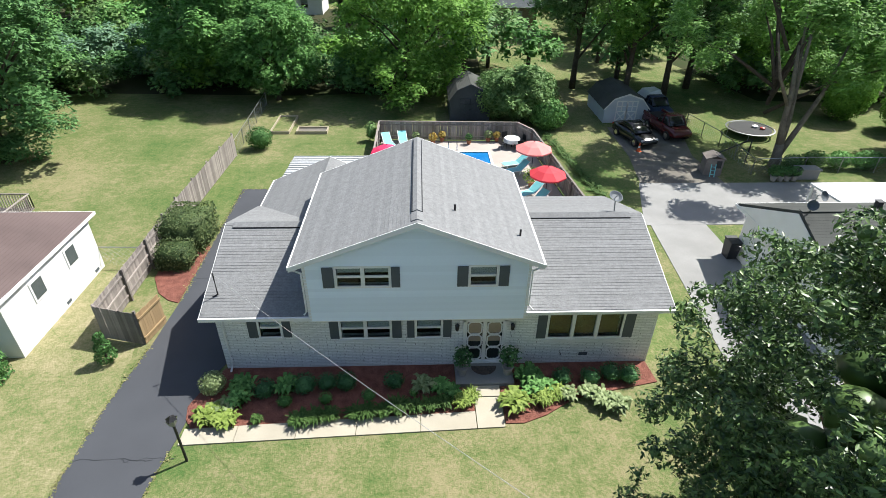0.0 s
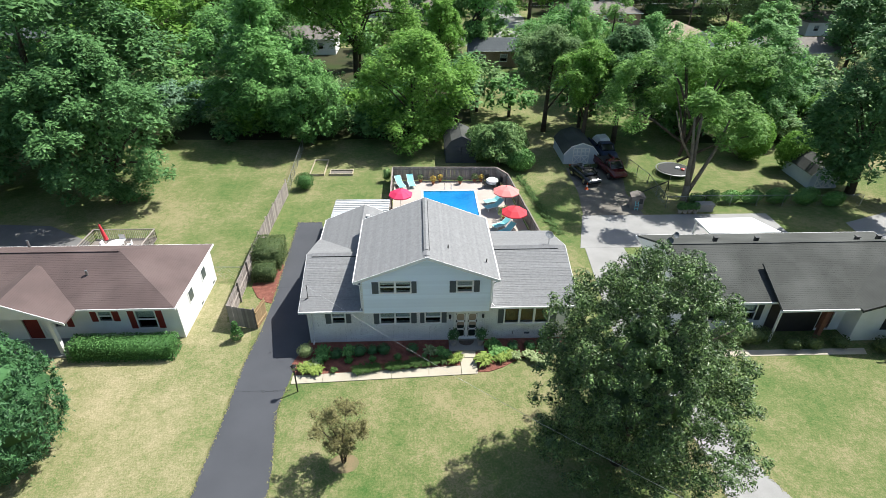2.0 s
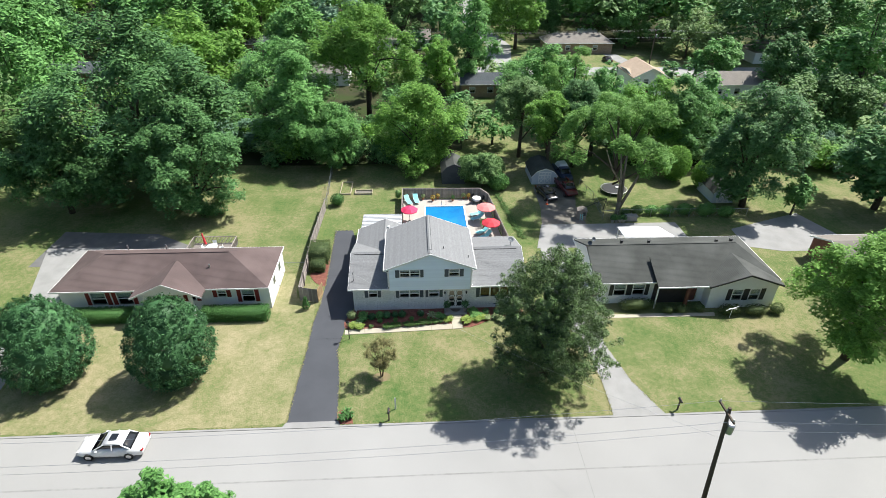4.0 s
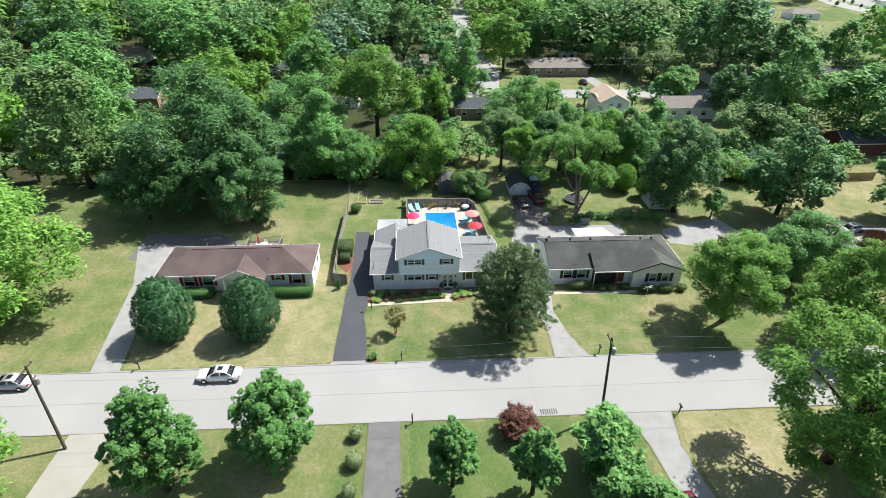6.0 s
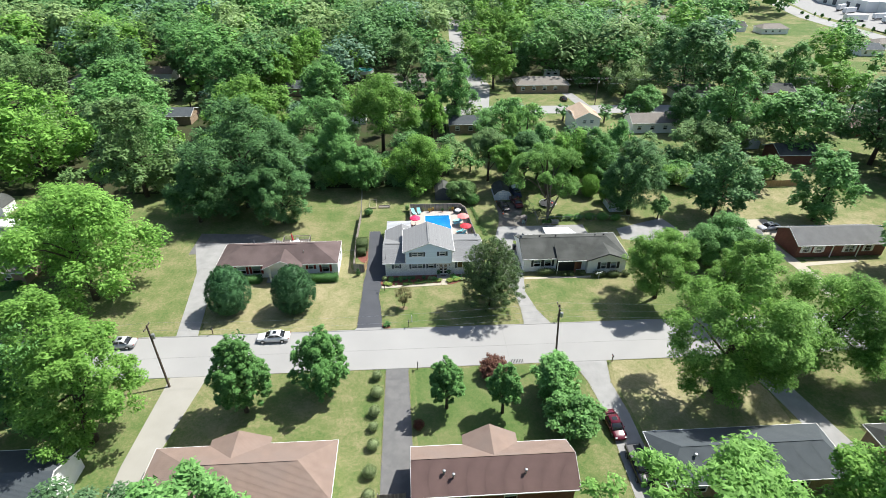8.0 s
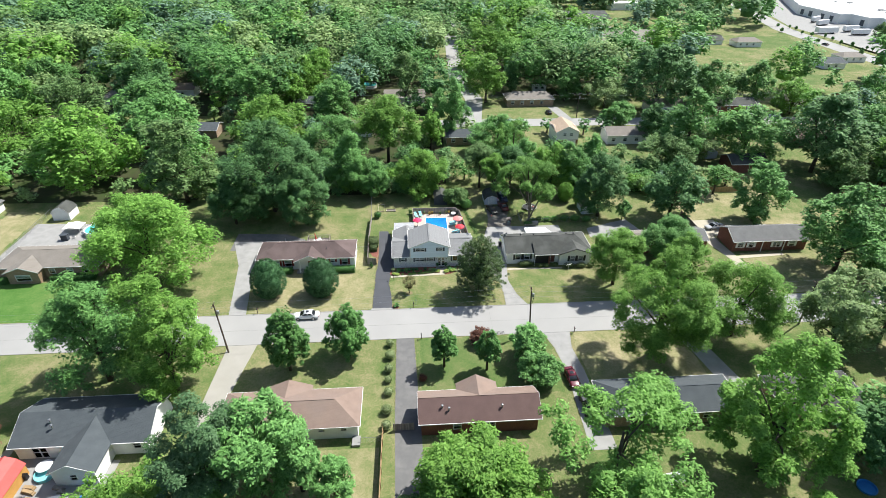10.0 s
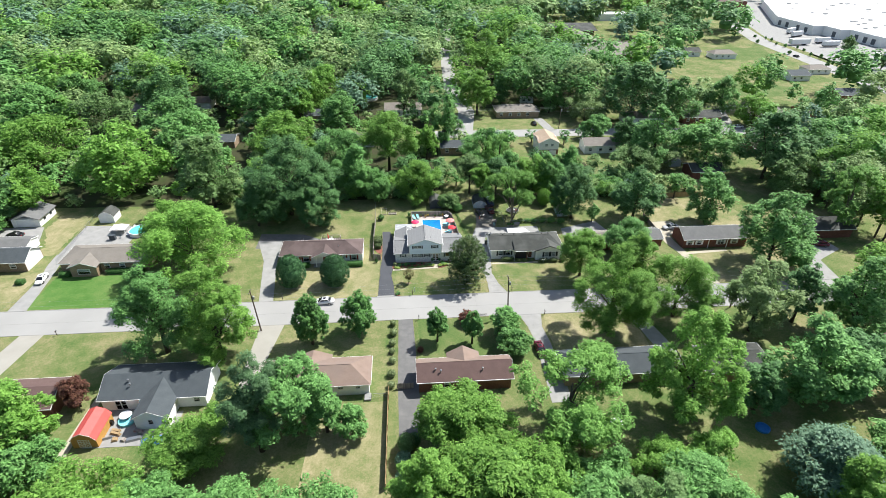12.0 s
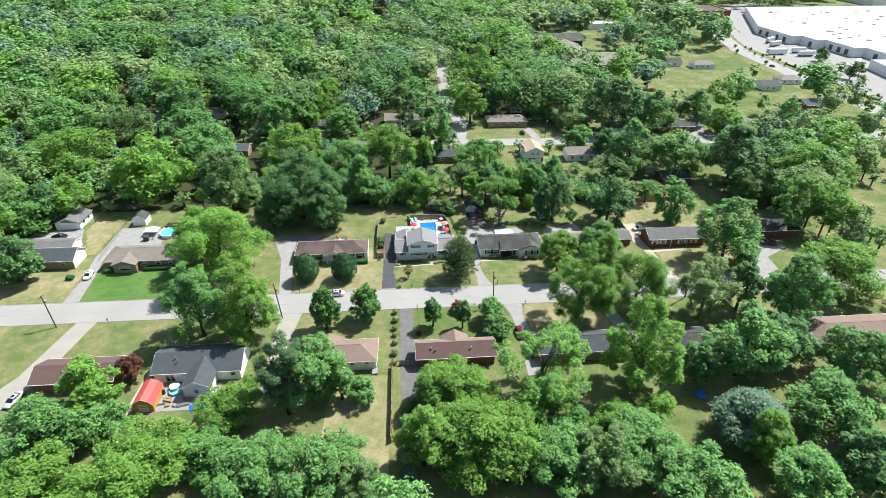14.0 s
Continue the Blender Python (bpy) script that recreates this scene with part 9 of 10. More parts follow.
def tree(x, y, r, h, clear, kind):
    """A tree: tapered trunk, limbs and a crown of many leaf sprays in clumps."""
    TREE_NO[0] += 1
    SPOTS.append((x, y, r))
    if kind in ("mid", "dark", "light", "olive", "sage") and h > 6 and clear < 3.1:
        clear = min(clear, 0.5)  # boughs that reach almost to the ground
    rng = np.random.default_rng(100 + TREE_NO[0])
    t = thing("tree", TREE_LABEL[kind], "tree", "garden and street trees", m=pose(x, y, 0))
    cs, rad, lobe, lobe_r = crown_clumps(rng, r, clear, h, kind)
    _, _, size, cover, _ = KIND[kind]
    area = 4 * math.pi * r * ((r + (h - clear)) / 3)
    if kind not in ("round", "magnolia", "maple", "myrtle"):  # finer leaves in the gardens, sprays in the woods
        size = 0.68 if y > 85 else 0.23 if 14 < y < 31 and -60 < x < 0 else 0.27 if y > 14 and abs(x) < 46 or -50 < y < 14 and 34 < abs(x) < 62 else 0.32 if -82 < y < -45 and abs(x) < 62 else 0.42 if y > 14 else size * 1.08
    n = int(cover * area / (0.31 * size * size))
    most = 150000 if kind in ("round", "magnolia") else 36000 if size < 0.24 else 46000 if 34 < x < 62 and -34 < y < 0 else 25000 if size < 0.3 else (20000 if h > 20 else 14000) if size < 0.33 else (34000 if r > 12 else 15000) if -50 < y < 14 and abs(x) < 70 else 9500 if y < 0 else 7000
    if n > most:  # the largest crowns carry longer sprays
        n = most
        size = math.sqrt(cover * area / (0.31 * n))
    if kind == "round":
        n = 26000
        v = egg_leaves(rng, r, clear, h, n, size)
        f = threes(n)
        cc, cr = np.array([[0, 0, clear + (h - clear) * q] for q in (0.2, 0.42, 0.64, 0.8)]), r * np.array([0.76, 0.84, 0.74, 0.5])
    else:
        v = leaf_cloud(rng, cs, rad, n, size, flat=0.8 if kind == "magnolia" else 0.75, tilt=1.1 if kind == "magnolia" else 0.6, blade=kind == "magnolia", lift=0.6 if kind == "magnolia" else 1.3, fuzz=(0.55, 1.12) if kind == "magnolia" else (0.35, 1.3))
        f = halves(quads(n)) if kind == "magnolia" else threes(n)
        cc, cr = lobe, lobe_r * (0.72 if kind in LOBES else 0.5)
    if kind == "magnolia":
        ic = rng.normal(size=(60, 3))
        ic = ic / np.linalg.norm(ic, axis=1)[:, None] * np.array([r, r, (h - clear) / 2]) * 0.5 * rng.uniform(0.3, 1.0, (60, 1)) + np.array([0, 0, (h + clear) / 2 - 0.8])
        cc, cr = np.concatenate([cc, ic]), np.concatenate([cr, np.full(60, r * 0.16)])
    if kind in ("round", "magnolia"):
        cv, cf = core_blobs(rng, cc, cr * (0.82 if kind == "magnolia" else 1.0))
        v, f = np.concatenate([v, cv]), np.concatenate([f, halves(cf) + len(v)])
    elif kind not in ("myrtle", "airy", "magnolia"):  # inner leaf mass, coarser sprays that close the crown
        ir = min(r, (h - clear) / 2)
        ic = rng.normal(size=(26, 3)) * np.array([r, r, (h - clear) / 2]) * 0.2 + np.array([0, 0, (h + clear) / 2])
        cc, cr = np.concatenate([cc, ic]), np.concatenate([cr, np.full(26, ir * 0.26)])
        near = -50 < y < 40 and abs(x) < 62
        m = int(min(60, 20 + 3 * r) * (1.6 if near else 1)) * len(cc)
        iv = leaf_cloud(rng, cc, cr, m, min(0.38 if near else 0.55, 0.36 * float(cr.mean()) + 0.1), flat=1.2, tilt=1.2, lift=0.2)
        v, f = np.concatenate([v, iv]), np.concatenate([f, threes(m) + len(v)])
    v[:, 2] = np.maximum(v[:, 2], 0.05)
    part("crown", raw_mesh("crown", v, f, LEAF[kind]), None, t)
    tr = max(0.07, min(0.5, h * 0.021))
    lean = rng.normal(size=2) * 0.02 * h
    zt = clear + (h - clear) * 0.55
    gg = Geo()
    if kind == "myrtle":
        for i in range(5):
            a = i * 1.26
            gg.tube([(0.08 * math.cos(a), 0.08 * math.sin(a), 0), (0.3 * math.cos(a), 0.3 * math.sin(a), h * 0.4), (r * 0.6 * math.cos(a), r * 0.6 * math.sin(a), h * 0.85)], [0.04, 0.03, 0.01], 5)
    else:
        gg.tube([(0, 0, -0.1), (lean[0] * 0.2, lean[1] * 0.2, zt * 0.3), (lean[0] * 0.6, lean[1] * 0.6, zt * 0.7), (lean[0], lean[1], zt)], [tr * 1.25, tr, tr * 0.75, tr * 0.4], 8)
    part("trunk", gg, BARK, t, smooth=True)
    if kind != "myrtle":
        gl = Geo()
        for j in rng.choice(len(cs), min(len(cs), 9), replace=False):
            f = rng.uniform(0.3, 0.8)
            s = Vector((lean[0] * f, lean[1] * f, zt * f))
            e = Vector(cs[j])
            mid = s.lerp(e, 0.5) + Vector((0, 0, 0.06 * r))
            gl.tube([s, mid, e], [tr * 0.45, tr * 0.28, tr * 0.1], 5)
        part("limb", gl, BARK, t, smooth=True)
    return t


def fork_tree(x, y):
    """A broad shade tree whose pale trunk forks near the ground."""
    t = tree(x - 0.6, y + 2.6, 8.2, 16.0, 3.4, "airy")
    for c in list(t.children):
        if c.name.startswith("trunk"):
            bpy.data.objects.remove(c)
    o = Vector((0.6, -2.6, 0))
    stem = Geo().tube([o + Vector(p) for p in ((0, 0, -0.1), (-0.02, 0.02, 0.3), (-0.05, 0.05, 0.9), (-0.1, 0.1, 1.7))], [0.5, 0.4, 0.34, 0.31], 10)
    part("trunk", stem, PALE_BARK, t, smooth=True)
    for pts, r in (([(-0.12, 0.1, 1.5), (-0.3, 0.25, 3.2), (-0.35, 0.4, 5.2), (-0.9, 0.6, 8.5)], (0.25, 0.21, 0.18, 0.08)), ([(-0.05, 0.1, 1.4), (0.15, 0.4, 3.4), (0.1, 0.8, 5.6), (0.0, 1.0, 9.0)], (0.24, 0.2, 0.17, 0.08)),
                   ([(0.05, 0.0, 0.9), (1.0, 0.3, 2.9), (2.1, 0.7, 5.2), (2.9, 1.0, 8.5)], (0.22, 0.19, 0.15, 0.07)), ([(-0.34, 0.35, 4.4), (-2.0, -0.2, 6.6), (-3.4, -0.6, 9.5)], (0.13, 0.1, 0.05)), ([(0.1, 0.8, 5.6), (1.0, 3.0, 8.0), (1.2, 4.2, 11)], (0.13, 0.1, 0.05))):
        part("stem", Geo().tube([o + Vector(p) for p in pts], r, 8), PALE_BARK, t, smooth=True)
    return t


tree(-33.1, -8.3, 3.7, 8.5, 0.2, "round")
tree(-22.5, -8.5, 3.7, 8.4, 0.2, "round")
tree(-4.6, -9.4, 1.9, 4.3, 0.8, "myrtle")
tree(-39.3, 29.2, 14.0, 24.5, 0.2, "dark")
tree(-29.9, 21.4, 7.2, 15.9, 0.2, "dark")
tree(-47.8, 22.7, 6.1, 14.2, 0.2, "dark")
tree(-20.1, 42.0, 7.7, 16.5, 1.0, "mid")
tree(-13.5, 36.2, 5.0, 10.6, 0.5, "mid")
tree(-0.9, 37.1, 8.2, 12.9, 1.0, "light")
tree(-10.1, 60.8, 10.4, 21.6, 4.0, "light")
tree(-49.3, 76.0, 13.3, 17.6, 3.0, "light")
tree(-26.8, 63.6, 10.3, 15.3, 3.0, "mid")
tree(3.7, 70.5, 4.7, 13.8, 1.0, "light")
tree(25.4, 67.9, 9.3, 12.3, 2.0, "mid")
tree(28.1, 54.7, 7.2, 14.7, 2.0, "airy")
tree(36.6, 38.4, 6.5, 14.9, 2.0, "light")
tree(41.5, 36.9, 5.1, 14.2, 1.0, "mid")
tree(8.8, 29.2, 3.1, 5.0, 0.1, "olive")
tree(44.9, 21.4, 6.4, 17.9, 1.0, "dark")
tree(63.4, 20.0, 7.3, 17.1, 1.5, "dark")
tree(50.4, 18.7, 2.1, 6.0, 0.8, "mid")
tree(84.0, 16.2, 7.0, 17.5, 3.0, "mid")
tree(53.2, -0.5, 6.8, 11.5, 0.5, "mid")
tree(38.6, -9.0, 6.4, 14.8, 2.0, "light")
tree(38.2, -30.5, 8.7, 22.6, 2.5, "light")
tree(55.1, -26.5, 8.4, 16.5, 2.6, "light")
tree(-56.8, -4.2, 13.4, 20.5, 2.0, "light")
tree(-66.9, 10.0, 7.6, 15.1, 2.0, "light")
tree(-54.9, -31.0, 8.4, 20.6, 1.5, "mid")
tree(-43.2, -34.0, 7.6, 23.0, 1.5, "light")
tree(-112.5, -3.6, 7.4, 14.8, 1.0, "dark")
tree(-125.1, 26.9, 10.0, 12.1, 1.0, "mid")
tree(-25.3, -30.5, 3.9, 13.1, 0.6, "maple")
tree(-15.5, -27.5, 4.0, 11.0, 0.6, "maple")
tree(1.1, -31.4, 2.5, 9.4, 1.2, "maple")
tree(8.4, -32.6, 2.2, 9.2, 1.2, "maple")
tree(8.2, -25.6, 2.4, 2.9, 0.3, "red")
tree(15.8, -30.2, 3.9, 7.0, 0.4, "mid")
tree(16.6, -35.8, 3.7, 6.2, 0.4, "mid")
tree(3.3, -58.1, 8.6, 11.0, 1.5, "light")
tree(6.1, -71.5, 10.3, 13.3, 2.0, "light")
tree(-3.1, -71.4, 5.1, 15.7, 1.0, "light")
tree(22.2, -56.4, 11.4, 16.5, 4.0, "airy")
tree(44.2, -54.8, 7.8, 24.7, 2.0, "light")
tree(44.2, -64.7, 4.5, 7.7, 1.0, "light")
tree(68.0, -53.0, 8.4, 19.8, 1.0, "mid")
tree(57.8, -54.5, 4.4, 11.8, 0.5, "dark")
tree(59.9, -70.0, 9.5, 12.4, 1.0, "blue")
tree(60.3, -75.3, 4.7, 13.8, 1.0, "light")
tree(76.7, -68.8, 8.8, 13.1, 1.0, "mid")
tree(61.8, -83.8, 6.7, 12.6, 1.0, "mid")
tree(75.3, -81.5, 6.0, 12.9, 1.0, "dark")
tree(92.3, -57.4, 7.9, 15.0, 1.0, "mid")
tree(20.8, -76.2, 7.5, 10.6, 1.5, "mid")
tree(29.1, -77.5, 5.9, 15.5, 1.5, "olive")
tree(37.4, -73.6, 7.8, 10.1, 1.5, "mid")
tree(44.0, -82.6, 8.7, 11.0, 1.5, "mid")
tree(12.6, -73.2, 6.1, 13.7, 1.5, "light")
tree(-15.4, -54.7, 3.3, 6.1, 0.5, "mid")
tree(-25.4, -53.8, 7.6, 17.7, 3.0, "mid")
tree(-30.3, -57.0, 5.9, 21.0, 4.0, "pine")
tree(-19.7, -53.8, 2.9, 13.1, 2.0, "mid")
tree(-41.5, -57.8, 6.8, 9.4, 2.0, "light")
tree(-68.3, -55.1, 5.8, 15.6, 3.0, "light")
tree(-74.7, -63.8, 8.9, 11.2, 1.5, "mid")
tree(-65.1, -60.6, 4.9, 8.8, 1.0, "mid")
tree(-53.3, -69.8, 9.0, 11.4, 1.5, "light")
tree(-43.9, -69.4, 6.1, 8.7, 1.5, "mid")
tree(-34.0, -73.1, 7.9, 10.2, 1.5, "mid")
tree(-22.5, -74.4, 8.9, 11.3, 1.5, "mid")
tree(-69.6, -73.7, 7.7, 10.0, 1.5, "light")
tree(-54.3, -76.6, 9.4, 11.9, 1.5, "light")
tree(-14.0, -79.0, 4.3, 12.1, 1.0, "olive")
tree(-65.7, -44.9, 3.0, 7.6, 0.5, "red")
tree(69.8, -32.5, 7.3, 18.8, 1.5, "sage")
tree(89.5, -7.0, 9.8, 20.2, 1.5, "mid")
tree(81.0, -30.3, 4.6, 15.9, 1.0, "dark")
tree(90.0, -36.5, 7.4, 21.0, 1.0, "mid")
tree(110.7, -23.6, 12.2, 14.9, 1.5, "light")
tree(119.7, 8.5, 9.0, 20.5, 2.5, "airy")
tree(78.0, -50.5, 8.0, 14.0, 1.0, "dark")
tree(50.5, -13.0, 6.0, 14.5, 2.0, "light")
tree(11.5, 81.6, 6.6, 21.5, 2.0, "mid")
tree(-4.0, 116.2, 6.9, 24.0, 1.0, "olive")
tree(29.3, 123.3, 8.3, 21.5, 2.0, "light")
tree(42.4, 136.3, 4.9, 16.9, 0.3, "dark")
tree(63.0, 123.5, 6.7, 14.4, 1.0, "mid")
tree(40.2, 180.4, 14.7, 26.9, 1.0, "light")
tree(-70.8, 54.7, 10.4, 17.9, 2.0, "mid")
tree(-82.9, 75.7, 12.6, 18.6, 2.0, "mid")
tree(-93.9, 48.6, 14.3, 24.0, 2.0, "light")
tree(-63.9, 35.7, 9.6, 24.0, 2.0, "olive")
tree(-133.4, 72.6, 15.3, 18.8, 2.0, "light")
tree(-124.8, 104.8, 12.8, 19.0, 2.0, "olive")
tree(-155.7, 110.7, 15.3, 18.9, 2.0, "mid")
tree(-151.0, 138.7, 10.5, 17.4, 2.0, "mid")
tree(-108.5, 127.6, 11.4, 22.1, 2.0, "dark")
tree(-88.7, 138.8, 6.9, 15.3, 2.0, "olive")
tree(-177.7, 157.7, 8.9, 15.8, 1.0, "blue")
tree(-58.5, 105.9, 11.4, 20.7, 2.0, "mid")
tree(-49.1, 115.6, 7.0, 17.0, 2.0, "light")
tree(-118.4, 36.1, 9.0, 14.7, 1.5, "light")
tree(-122.4, 30.4, 7.1, 14.9, 1.5, "dark")
tree(-41.4, 143.0, 12.3, 18.7, 3.0, "light")
tree(-30.7, 104.7, 9.6, 18.0, 2.0, "mid")
tree(96.3, 109.5, 14.5, 25.7, 2.0, "dark")
tree(114.3, 103.9, 9.9, 20.8, 2.0, "mid")
tree(75.6, 109.9, 9.6, 14.0, 1.5, "sage")
tree(74.7, 89.9, 6.6, 10.0, 1.0, "mid")
tree(103.2, 56.1, 12.8, 18.1, 2.0, "mid")
tree(83.5, 55.9, 9.1, 23.4, 2.0, "mid")
tree(80.3, 73.1, 6.2, 13.8, 1.5, "dark")
tree(75.4, 50.5, 9.0, 11.4, 1.5, "olive")
tree(119.4, 45.5, 12.7, 24.4, 2.0, "dark")
tree(148.3, 101.2, 8.8, 14.1, 1.5, "light")
tree(171.4, 92.8, 9.2, 20.4, 2.0, "mid")
tree(140.9, 116.5, 7.3, 17.8, 2.0, "mid")
tree(119.6, 33.7, 9.4, 15.6, 2.0, "olive")
tree(149.0, 53.5, 14.5, 17.9, 2.0, "mid")
tree(154.4, 36.4, 8.7, 16.3, 2.0, "light")
tree(-95.5, 96.8, 13.6, 16.9, 2.0, "mid")
tree(-46.5, 129.1, 10.0, 18.2, 2.0, "light")
tree(116.3, 170.6, 6.9, 8.6, 1.0, "light")
tree(52.6, 52.3, 5.4, 11.9, 1.0, "mid")
tree(7.0, -59.2, 7.4, 9.2, 1.0, "light")
tree(16.3, -66.8, 7.0, 8.7, 1.0, "light")
tree(24.5, -71.0, 6.8, 8.4, 1.0, "mid")
tree(35.3, -67.6, 5.7, 7.2, 1.0, "light")
tree(23.5, -58.6, 5.1, 6.6, 1.0, "light")
tree(8.2, -70.5, 7.1, 8.9, 1.0, "mid")
tree(86.2, 56.9, 7.6, 11.2, 2.0, "sage")
tree(9.9, -9.9, 5.5, 13.5, 0.2, "magnolia")
tree(264.0, 146.0, 0.9, 2.4, 0.4, "maple")
tree(269.0, 153.2, 1.3, 3.1, 0.4, "maple")
tree(267.0, 160.4, 1.0, 2.8, 0.4, "maple")
tree(257.0, 167.6, 1.4, 2.5, 0.4, "maple")
tree(263.0, 174.8, 1.1, 3.3, 0.4, "maple")
tree(272.0, 182.0, 0.9, 3.0, 0.4, "maple")
tree(268.0, 189.2, 1.3, 2.7, 0.4, "maple")
tree(266.0, 196.4, 1.0, 2.4, 0.4, "maple")
tree(256.0, 203.6, 1.4, 3.1, 0.4, "maple")
tree(262.0, 210.8, 1.1, 2.8, 0.4, "maple")
tree(271.0, 218.0, 0.9, 2.5, 0.4, "maple")
tree(267.0, 225.2, 1.3, 3.3, 0.4, "maple")
tree(265.0, 232.4, 1.0, 3.0, 0.4, "maple")
tree(255.0, 239.6, 1.4, 2.7, 0.4, "maple")
tree(270.0, 246.8, 1.1, 2.4, 0.4, "maple")
tree(270.0, 254.0, 0.9, 3.1, 0.4, "maple")
tree(266.0, 261.2, 1.3, 2.8, 0.4, "maple")
tree(264.0, 268.4, 1.0, 2.5, 0.4, "maple")
tree(254.0, 275.6, 1.4, 3.3, 0.4, "maple")
tree(269.0, 282.8, 1.1, 3.0, 0.4, "maple")
tree(269.0, 290.0, 0.9, 2.7, 0.4, "maple")
tree(265.0, 297.2, 1.3, 2.4, 0.4, "maple")
tree(300, 246, 4.5, 11, 2.0, "olive")
tree(296, 238, 4, 10, 2.0, "olive")
tree(299, 206, 4.2, 9, 2.0, "olive")
tree(285, 196, 4, 12, 2.0, "olive")
tree(262, 168, 2.5, 7, 2.0, "olive")
tree(276, 176, 3, 8, 2.0, "olive")
fork_tree(26.6, 20.1)
tree(24.2, 36.0, 6.0, 14.0, 3.5, "dark")
tree(28.5, 40.5, 5.5, 14.5, 3.5, "mid")
tree(16.2, 40.4, 5.2, 13.5, 4.5, "olive")
tree(19.5, 34.0, 4.6, 12.5, 5.5, "light")

# ---- far woods ----
def far_woods():
    rng = np.random.default_rng(5)
    roads = [((21, 101), (25, 128)), ((25, 128), (21, 167)), ((21, 167), (24, 230)), ((24, 230), (28, 296)), ((28, 296), (36, 380)), ((36, 380), (60, 700)), ((8, 97), (230, 96)), ((246, 60), (256, 200)), ((256, 200), (262, 285)), ((262, 285), (360, 600))]
    boxes = []
    for o in scene.objects:
        if o.get("category") in ("house", "warehouse", "building"):
            for c in o.children:
                if c.name.startswith("roof") or c.name.startswith("wall"):
                    co = np.array([v.co for v in c.data.vertices])
                    boxes.append((*co.min(0)[:2], *co.max(0)[:2]))
    open_areas = [(-125, -58, -26, 36), (-62, -62, 62, 34.5), (-38, 28, -14.5, 36), (62, -62, 125, 14), (66, 14, 100, 30), (24, 100, 48, 118), (56, 99, 78, 118), (148, 148, 216, 226), (40, 60, 60, 72), (268, 120, 700, 480), (196, 218, 252, 266), (160, 142, 200, 176), (448, 440, 642, 540), (-100, 126, -66, 130), (10, 92, 230, 101), (238, 100, 268, 300)]
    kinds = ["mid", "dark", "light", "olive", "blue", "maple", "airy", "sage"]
    # greyer and bluer kinds weighted up: distance haze put into the leaf mix
    haze_share = (0.15, 0.17, 0.12, 0.19, 0.1, 0.06, 0.06, 0.15)
    vs, fs, ms, tv, tf = [], [], [], [], []
    base = vb = 0
    cand = []
    y = 34.0
    while y < 670:
        step = 8.5 if y < 116 else 13.5 + max(0, min(y, 320) - 116) * 0.034
        half = 0.84 * ((y + 136) * 0.857 + 45) + 22
        x = -half + rng.uniform(0, step)
        while x < half:
            cand.append((x + rng.normal() * step * 0.3, y + rng.normal() * step * 0.3, step, 0))
            x += step
        y += step * 0.9
    for sx in (-1, 1):  # beyond the modelled gardens to either side
        for _ in range(90):
            cand.append((sx * rng.uniform(122, 150), rng.uniform(-50, 36), 9.0, 0))
    for _ in range(40):
        cand.append((rng.uniform(-80, 80), rng.uniform(-112, -88), 8.0, 0))
    for _ in range(150):  # undergrowth at the edge of the back gardens
        cand.append((rng.uniform(-62, 1), rng.uniform(35.5, 52), 5.0, 1))
    for _ in range(80):
        cand.append((rng.uniform(33, 75), rng.uniform(32, 50), 5.0, 1))
    made = 0
    for x, y, step, low in cand:
        if abs(y + 19.2) < 10:
            continue
        if any(a < x < c and b < y < d for a, b, c, d in open_areas):
            continue
        inner = 34 < y < 116 and abs(x) < 135  # between the larger trees that stand there
        rr = rng.uniform(0.5, 0.86) * step * (1.5, 0.6, 1.0, 1.1)[rng.integers(4)]
        if any(a - 3.5 < x < c + 3.5 and b - (12 if y < 150 else 10 if y < 290 else 26) < y < d + 3 for a, b, c, d in boxes):
            continue
        if not low and any((x - a) ** 2 + (y - b) ** 2 < (0.8 * c) ** 2 for a, b, c in SPOTS):
            continue
        bad = False
        for (ax, ay), (bx, by) in roads:
            dx, dy = bx - ax, by - ay
            u = max(0, min(1, ((x - ax) * dx + (y - ay) * dy) / (dx * dx + dy * dy)))
            if (x - ax - u * dx) ** 2 + (y - ay - u * dy) ** 2 < (9.0 if ay < 120 or x > 200 else 4.0) ** 2:
                bad = True
                break
        if bad:
            continue
        if rng.random() < (0.05 if x < 100 else 0.32 if y < 116 else 0.25 if y < 330 else 0.2):
            continue
        rr *= (1.1 if x < 100 or y > 330 else 0.85) if y > 116 else 1.0
        h = min(rr * rng.uniform(1.3, 2.1) + rng.uniform(1, 8), 24)
        if inner:
            rr = rng.uniform(3.0, 5.2)
            h = rng.uniform(4.5, 9.0)
        far = math.hypot(x, y + 130)
        lod = 0 if far < 215 else 1 if far < 320 else 2 if far < 470 else 3
        if low:
            h, rr = rng.uniform(2.5, 5.5), rng.uniform(2.2, 4.0)
        kc = (24, 17, 10, 6)[lod]
        size = 0.38 if low else 0.56 if y < 60 and abs(x) < 70 else (0.66, 1.15, 1.95, 3.0)[lod]
        z0 = 0.0 if low else h * rng.uniform(0.04, 0.16)
        area = 2.4 * math.pi * rr * (rr + h - z0) / 3
        n = int((0.7, 0.58, 0.56, 0.56)[lod] * area / (0.39 * size * size))
        d = rng.normal(size=(kc, 3))
        d[:, 2] += 0.45
        d /= np.linalg.norm(d, axis=1)[:, None]
        d *= rng.uniform(0.25, 0.95, kc)[:, None] ** 0.5
        rad = rr * rng.uniform(*((0.16, 0.34), (0.18, 0.36), (0.22, 0.42), (0.3, 0.5))[lod], kc)
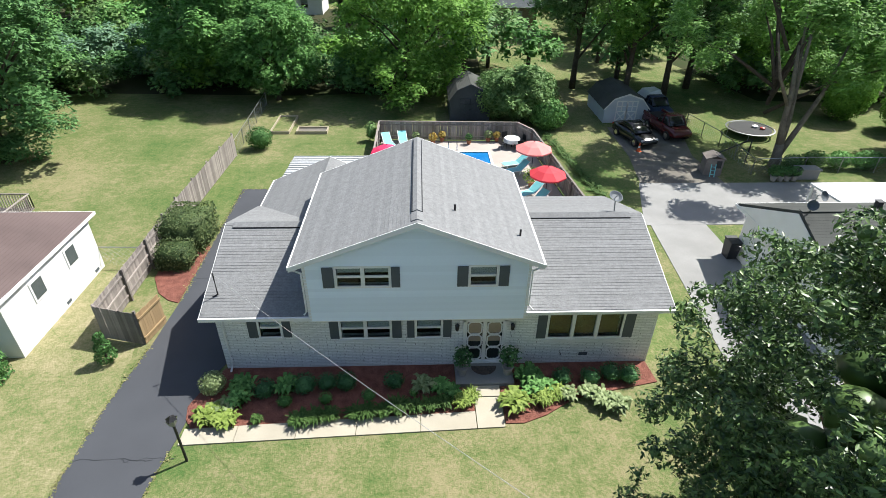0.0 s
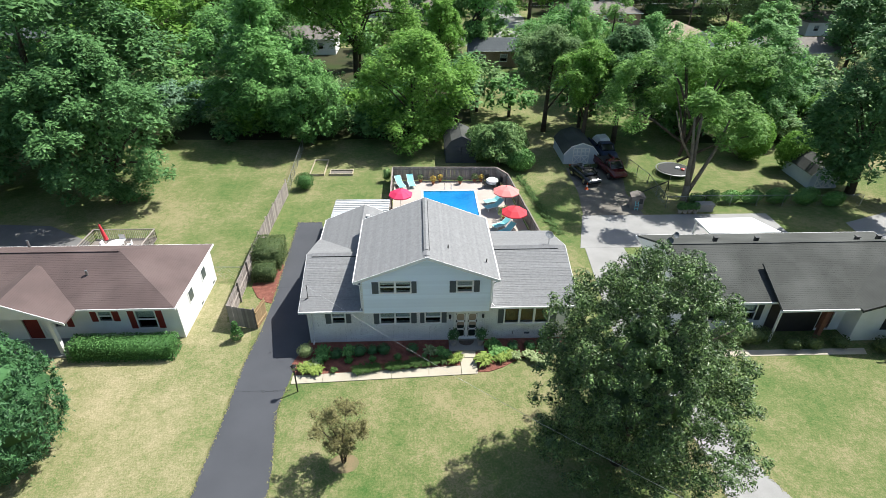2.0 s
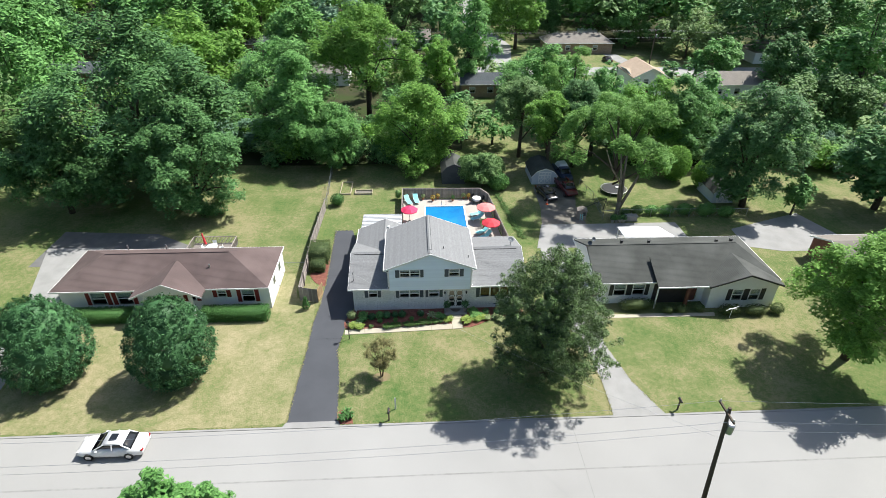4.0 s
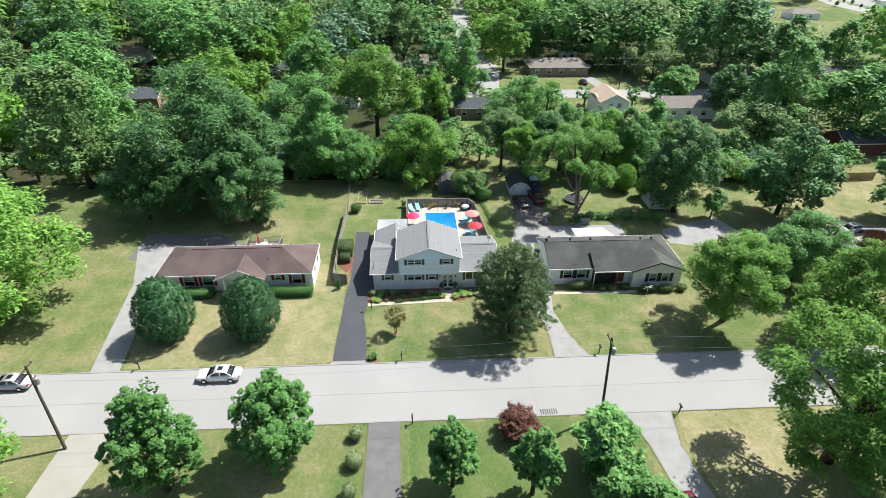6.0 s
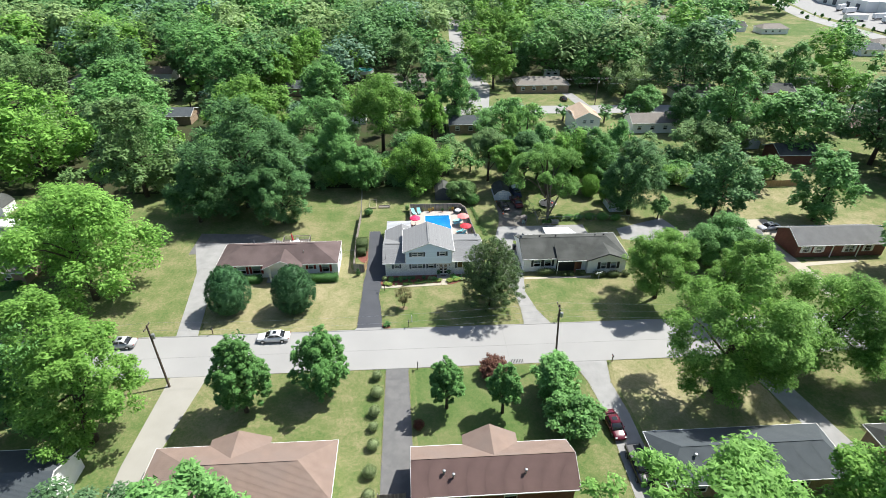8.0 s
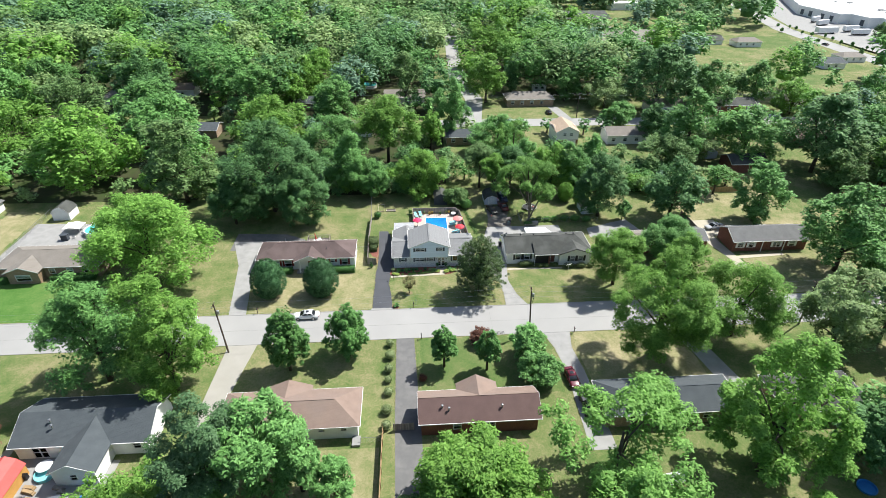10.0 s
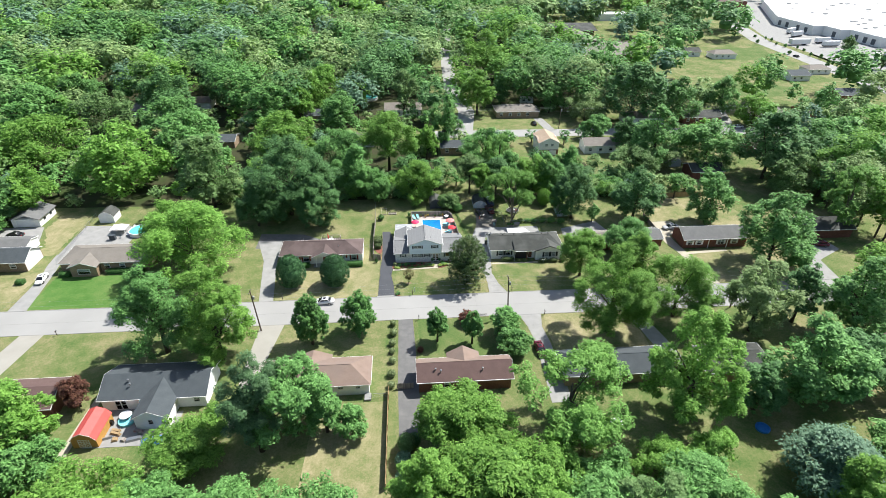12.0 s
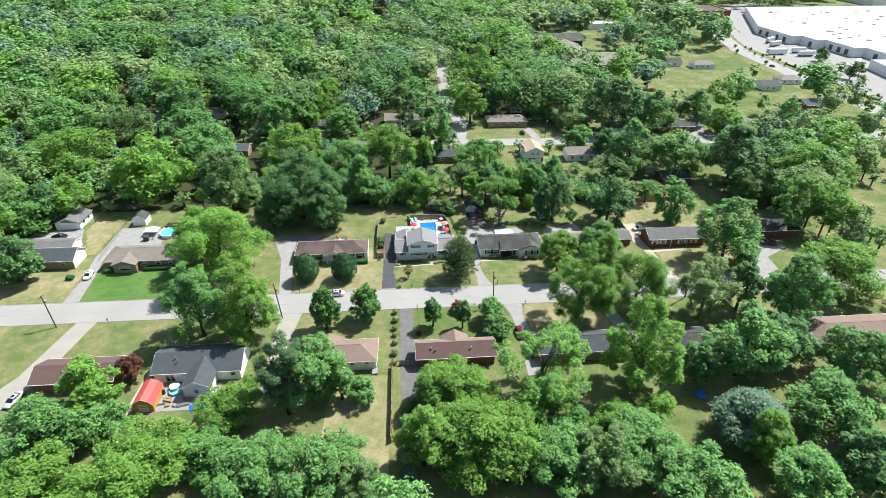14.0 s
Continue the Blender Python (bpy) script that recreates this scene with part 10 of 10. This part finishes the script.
        sh = np.maximum(rr - rad * 0.8, 0.2)
        c = np.stack([x + d[:, 0] * sh, y + d[:, 1] * sh, (h + z0) / 2 + d[:, 2] * ((h - z0) / 2 - rad * 0.5)], 1)
        lv = leaf_cloud(rng, c, rad, n, size, flat=0.95, tilt=(0.7, 0.5, 0.35, 0.3)[lod], lift=(1.2, 1.0, 0.9, 0.9)[lod], fuzz=(0.55, 1.1))
        mid = np.array([[x, y, (h + z0) * 0.4]])
        cv, cf = core_blobs(rng, np.concatenate([c, mid]), np.append(rad * 0.42, min(rr, h / 2) * 0.45), coarse=True)
        cf = halves(cf)
        vs += [lv, cv]
        fs += [threes(n) + vb, cf + vb + n * 3]
        vb += len(lv) + len(cv)
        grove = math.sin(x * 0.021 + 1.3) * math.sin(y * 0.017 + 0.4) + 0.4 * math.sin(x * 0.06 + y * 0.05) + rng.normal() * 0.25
        w = np.array(haze_share) * (np.array((1.0, 3.0, 0.3, 0.6, 1, 2.2, 0.4, 0.4)) if grove > 0.25 else np.array((1.0, 0.4, 1.5, 1.2, 1, 0.6, 1.3, 1.5)))
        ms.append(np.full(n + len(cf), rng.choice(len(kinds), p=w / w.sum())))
        if far < 260 and not low:
            q = [(x + a * 0.2, y + b * 0.2, zz) for zz in (0, h * 0.55) for a, b in ((-1, -1), (1, -1), (1, 1), (-1, 1))]
            tf += [[base + i, base + (i + 1) % 4, base + 4 + (i + 1) % 4, base + 4 + i] for i in range(4)]
            tv += q
            base += 8
        made += 1
    v = np.concatenate(vs)
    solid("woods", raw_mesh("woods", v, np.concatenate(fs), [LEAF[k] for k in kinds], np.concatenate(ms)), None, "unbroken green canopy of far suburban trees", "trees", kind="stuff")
    solid("woods_trunks", raw_mesh("woods_trunks", np.array(tv), np.array(tf), BARK), None, "brown trunks below the far canopy", "tree trunks", kind="stuff")
    return made, sum(len(f) for f in fs) * 2


far_woods()

# ---- shingle courses of the main house, last ----
slope_courses(main_roof, (-4.55, -0.52, 5.33), (-4.55, 7.42, 5.33), (0, -0.52, 7.1), (0, 7.42, 7.1), SHINGLE_P, 0.15, seed=2)
slope_courses(main_roof, (4.55, -0.52, 5.33), (4.55, 7.42, 5.33), (0, -0.52, 7.1), (0, 7.42, 7.1), SHINGLE_P, 0.15, seed=3)
slope_courses(wing_l, (-8.25, -0.3, EL), (W0, -0.3, EL), (-8.25, 4.15, 4.5), (W0, 4.15, 4.5), SHINGLE_P, 0.14, seed=4)
slope_courses(wing_l, (-8.25, 8.6, EL), (W0, 8.6, EL), (-8.25, 4.15, 4.5), (W0, 4.15, 4.5), SHINGLE_P, 0.3, seed=5)
slope_courses(wing_r, (W1, -0.3, ER), (9.98, -0.3, ER), (W1, 4.5, 4.66), (9.98, 4.5, 4.66), SHINGLE_P, 0.14, seed=6)
slope_courses(wing_r, (W1, 9.3, ER), (9.98, 9.3, ER), (W1, 4.5, 4.66), (9.98, 4.5, 4.66), SHINGLE_P, 0.3, seed=7)
slope_courses(rear, (-8.1, 4.3, 2.92), (-8.1, 11.8, 2.92), (-4.85, 4.3, 4.32), (-4.85, 11.8, 4.32), SHINGLE_P, 0.2, seed=8)
slope_courses(rear, (-1.6, 7.45, 2.92), (-1.6, 11.8, 2.92), (-4.85, 7.45, 4.32), (-4.85, 11.8, 4.32), SHINGLE_P, 0.2, seed=9)
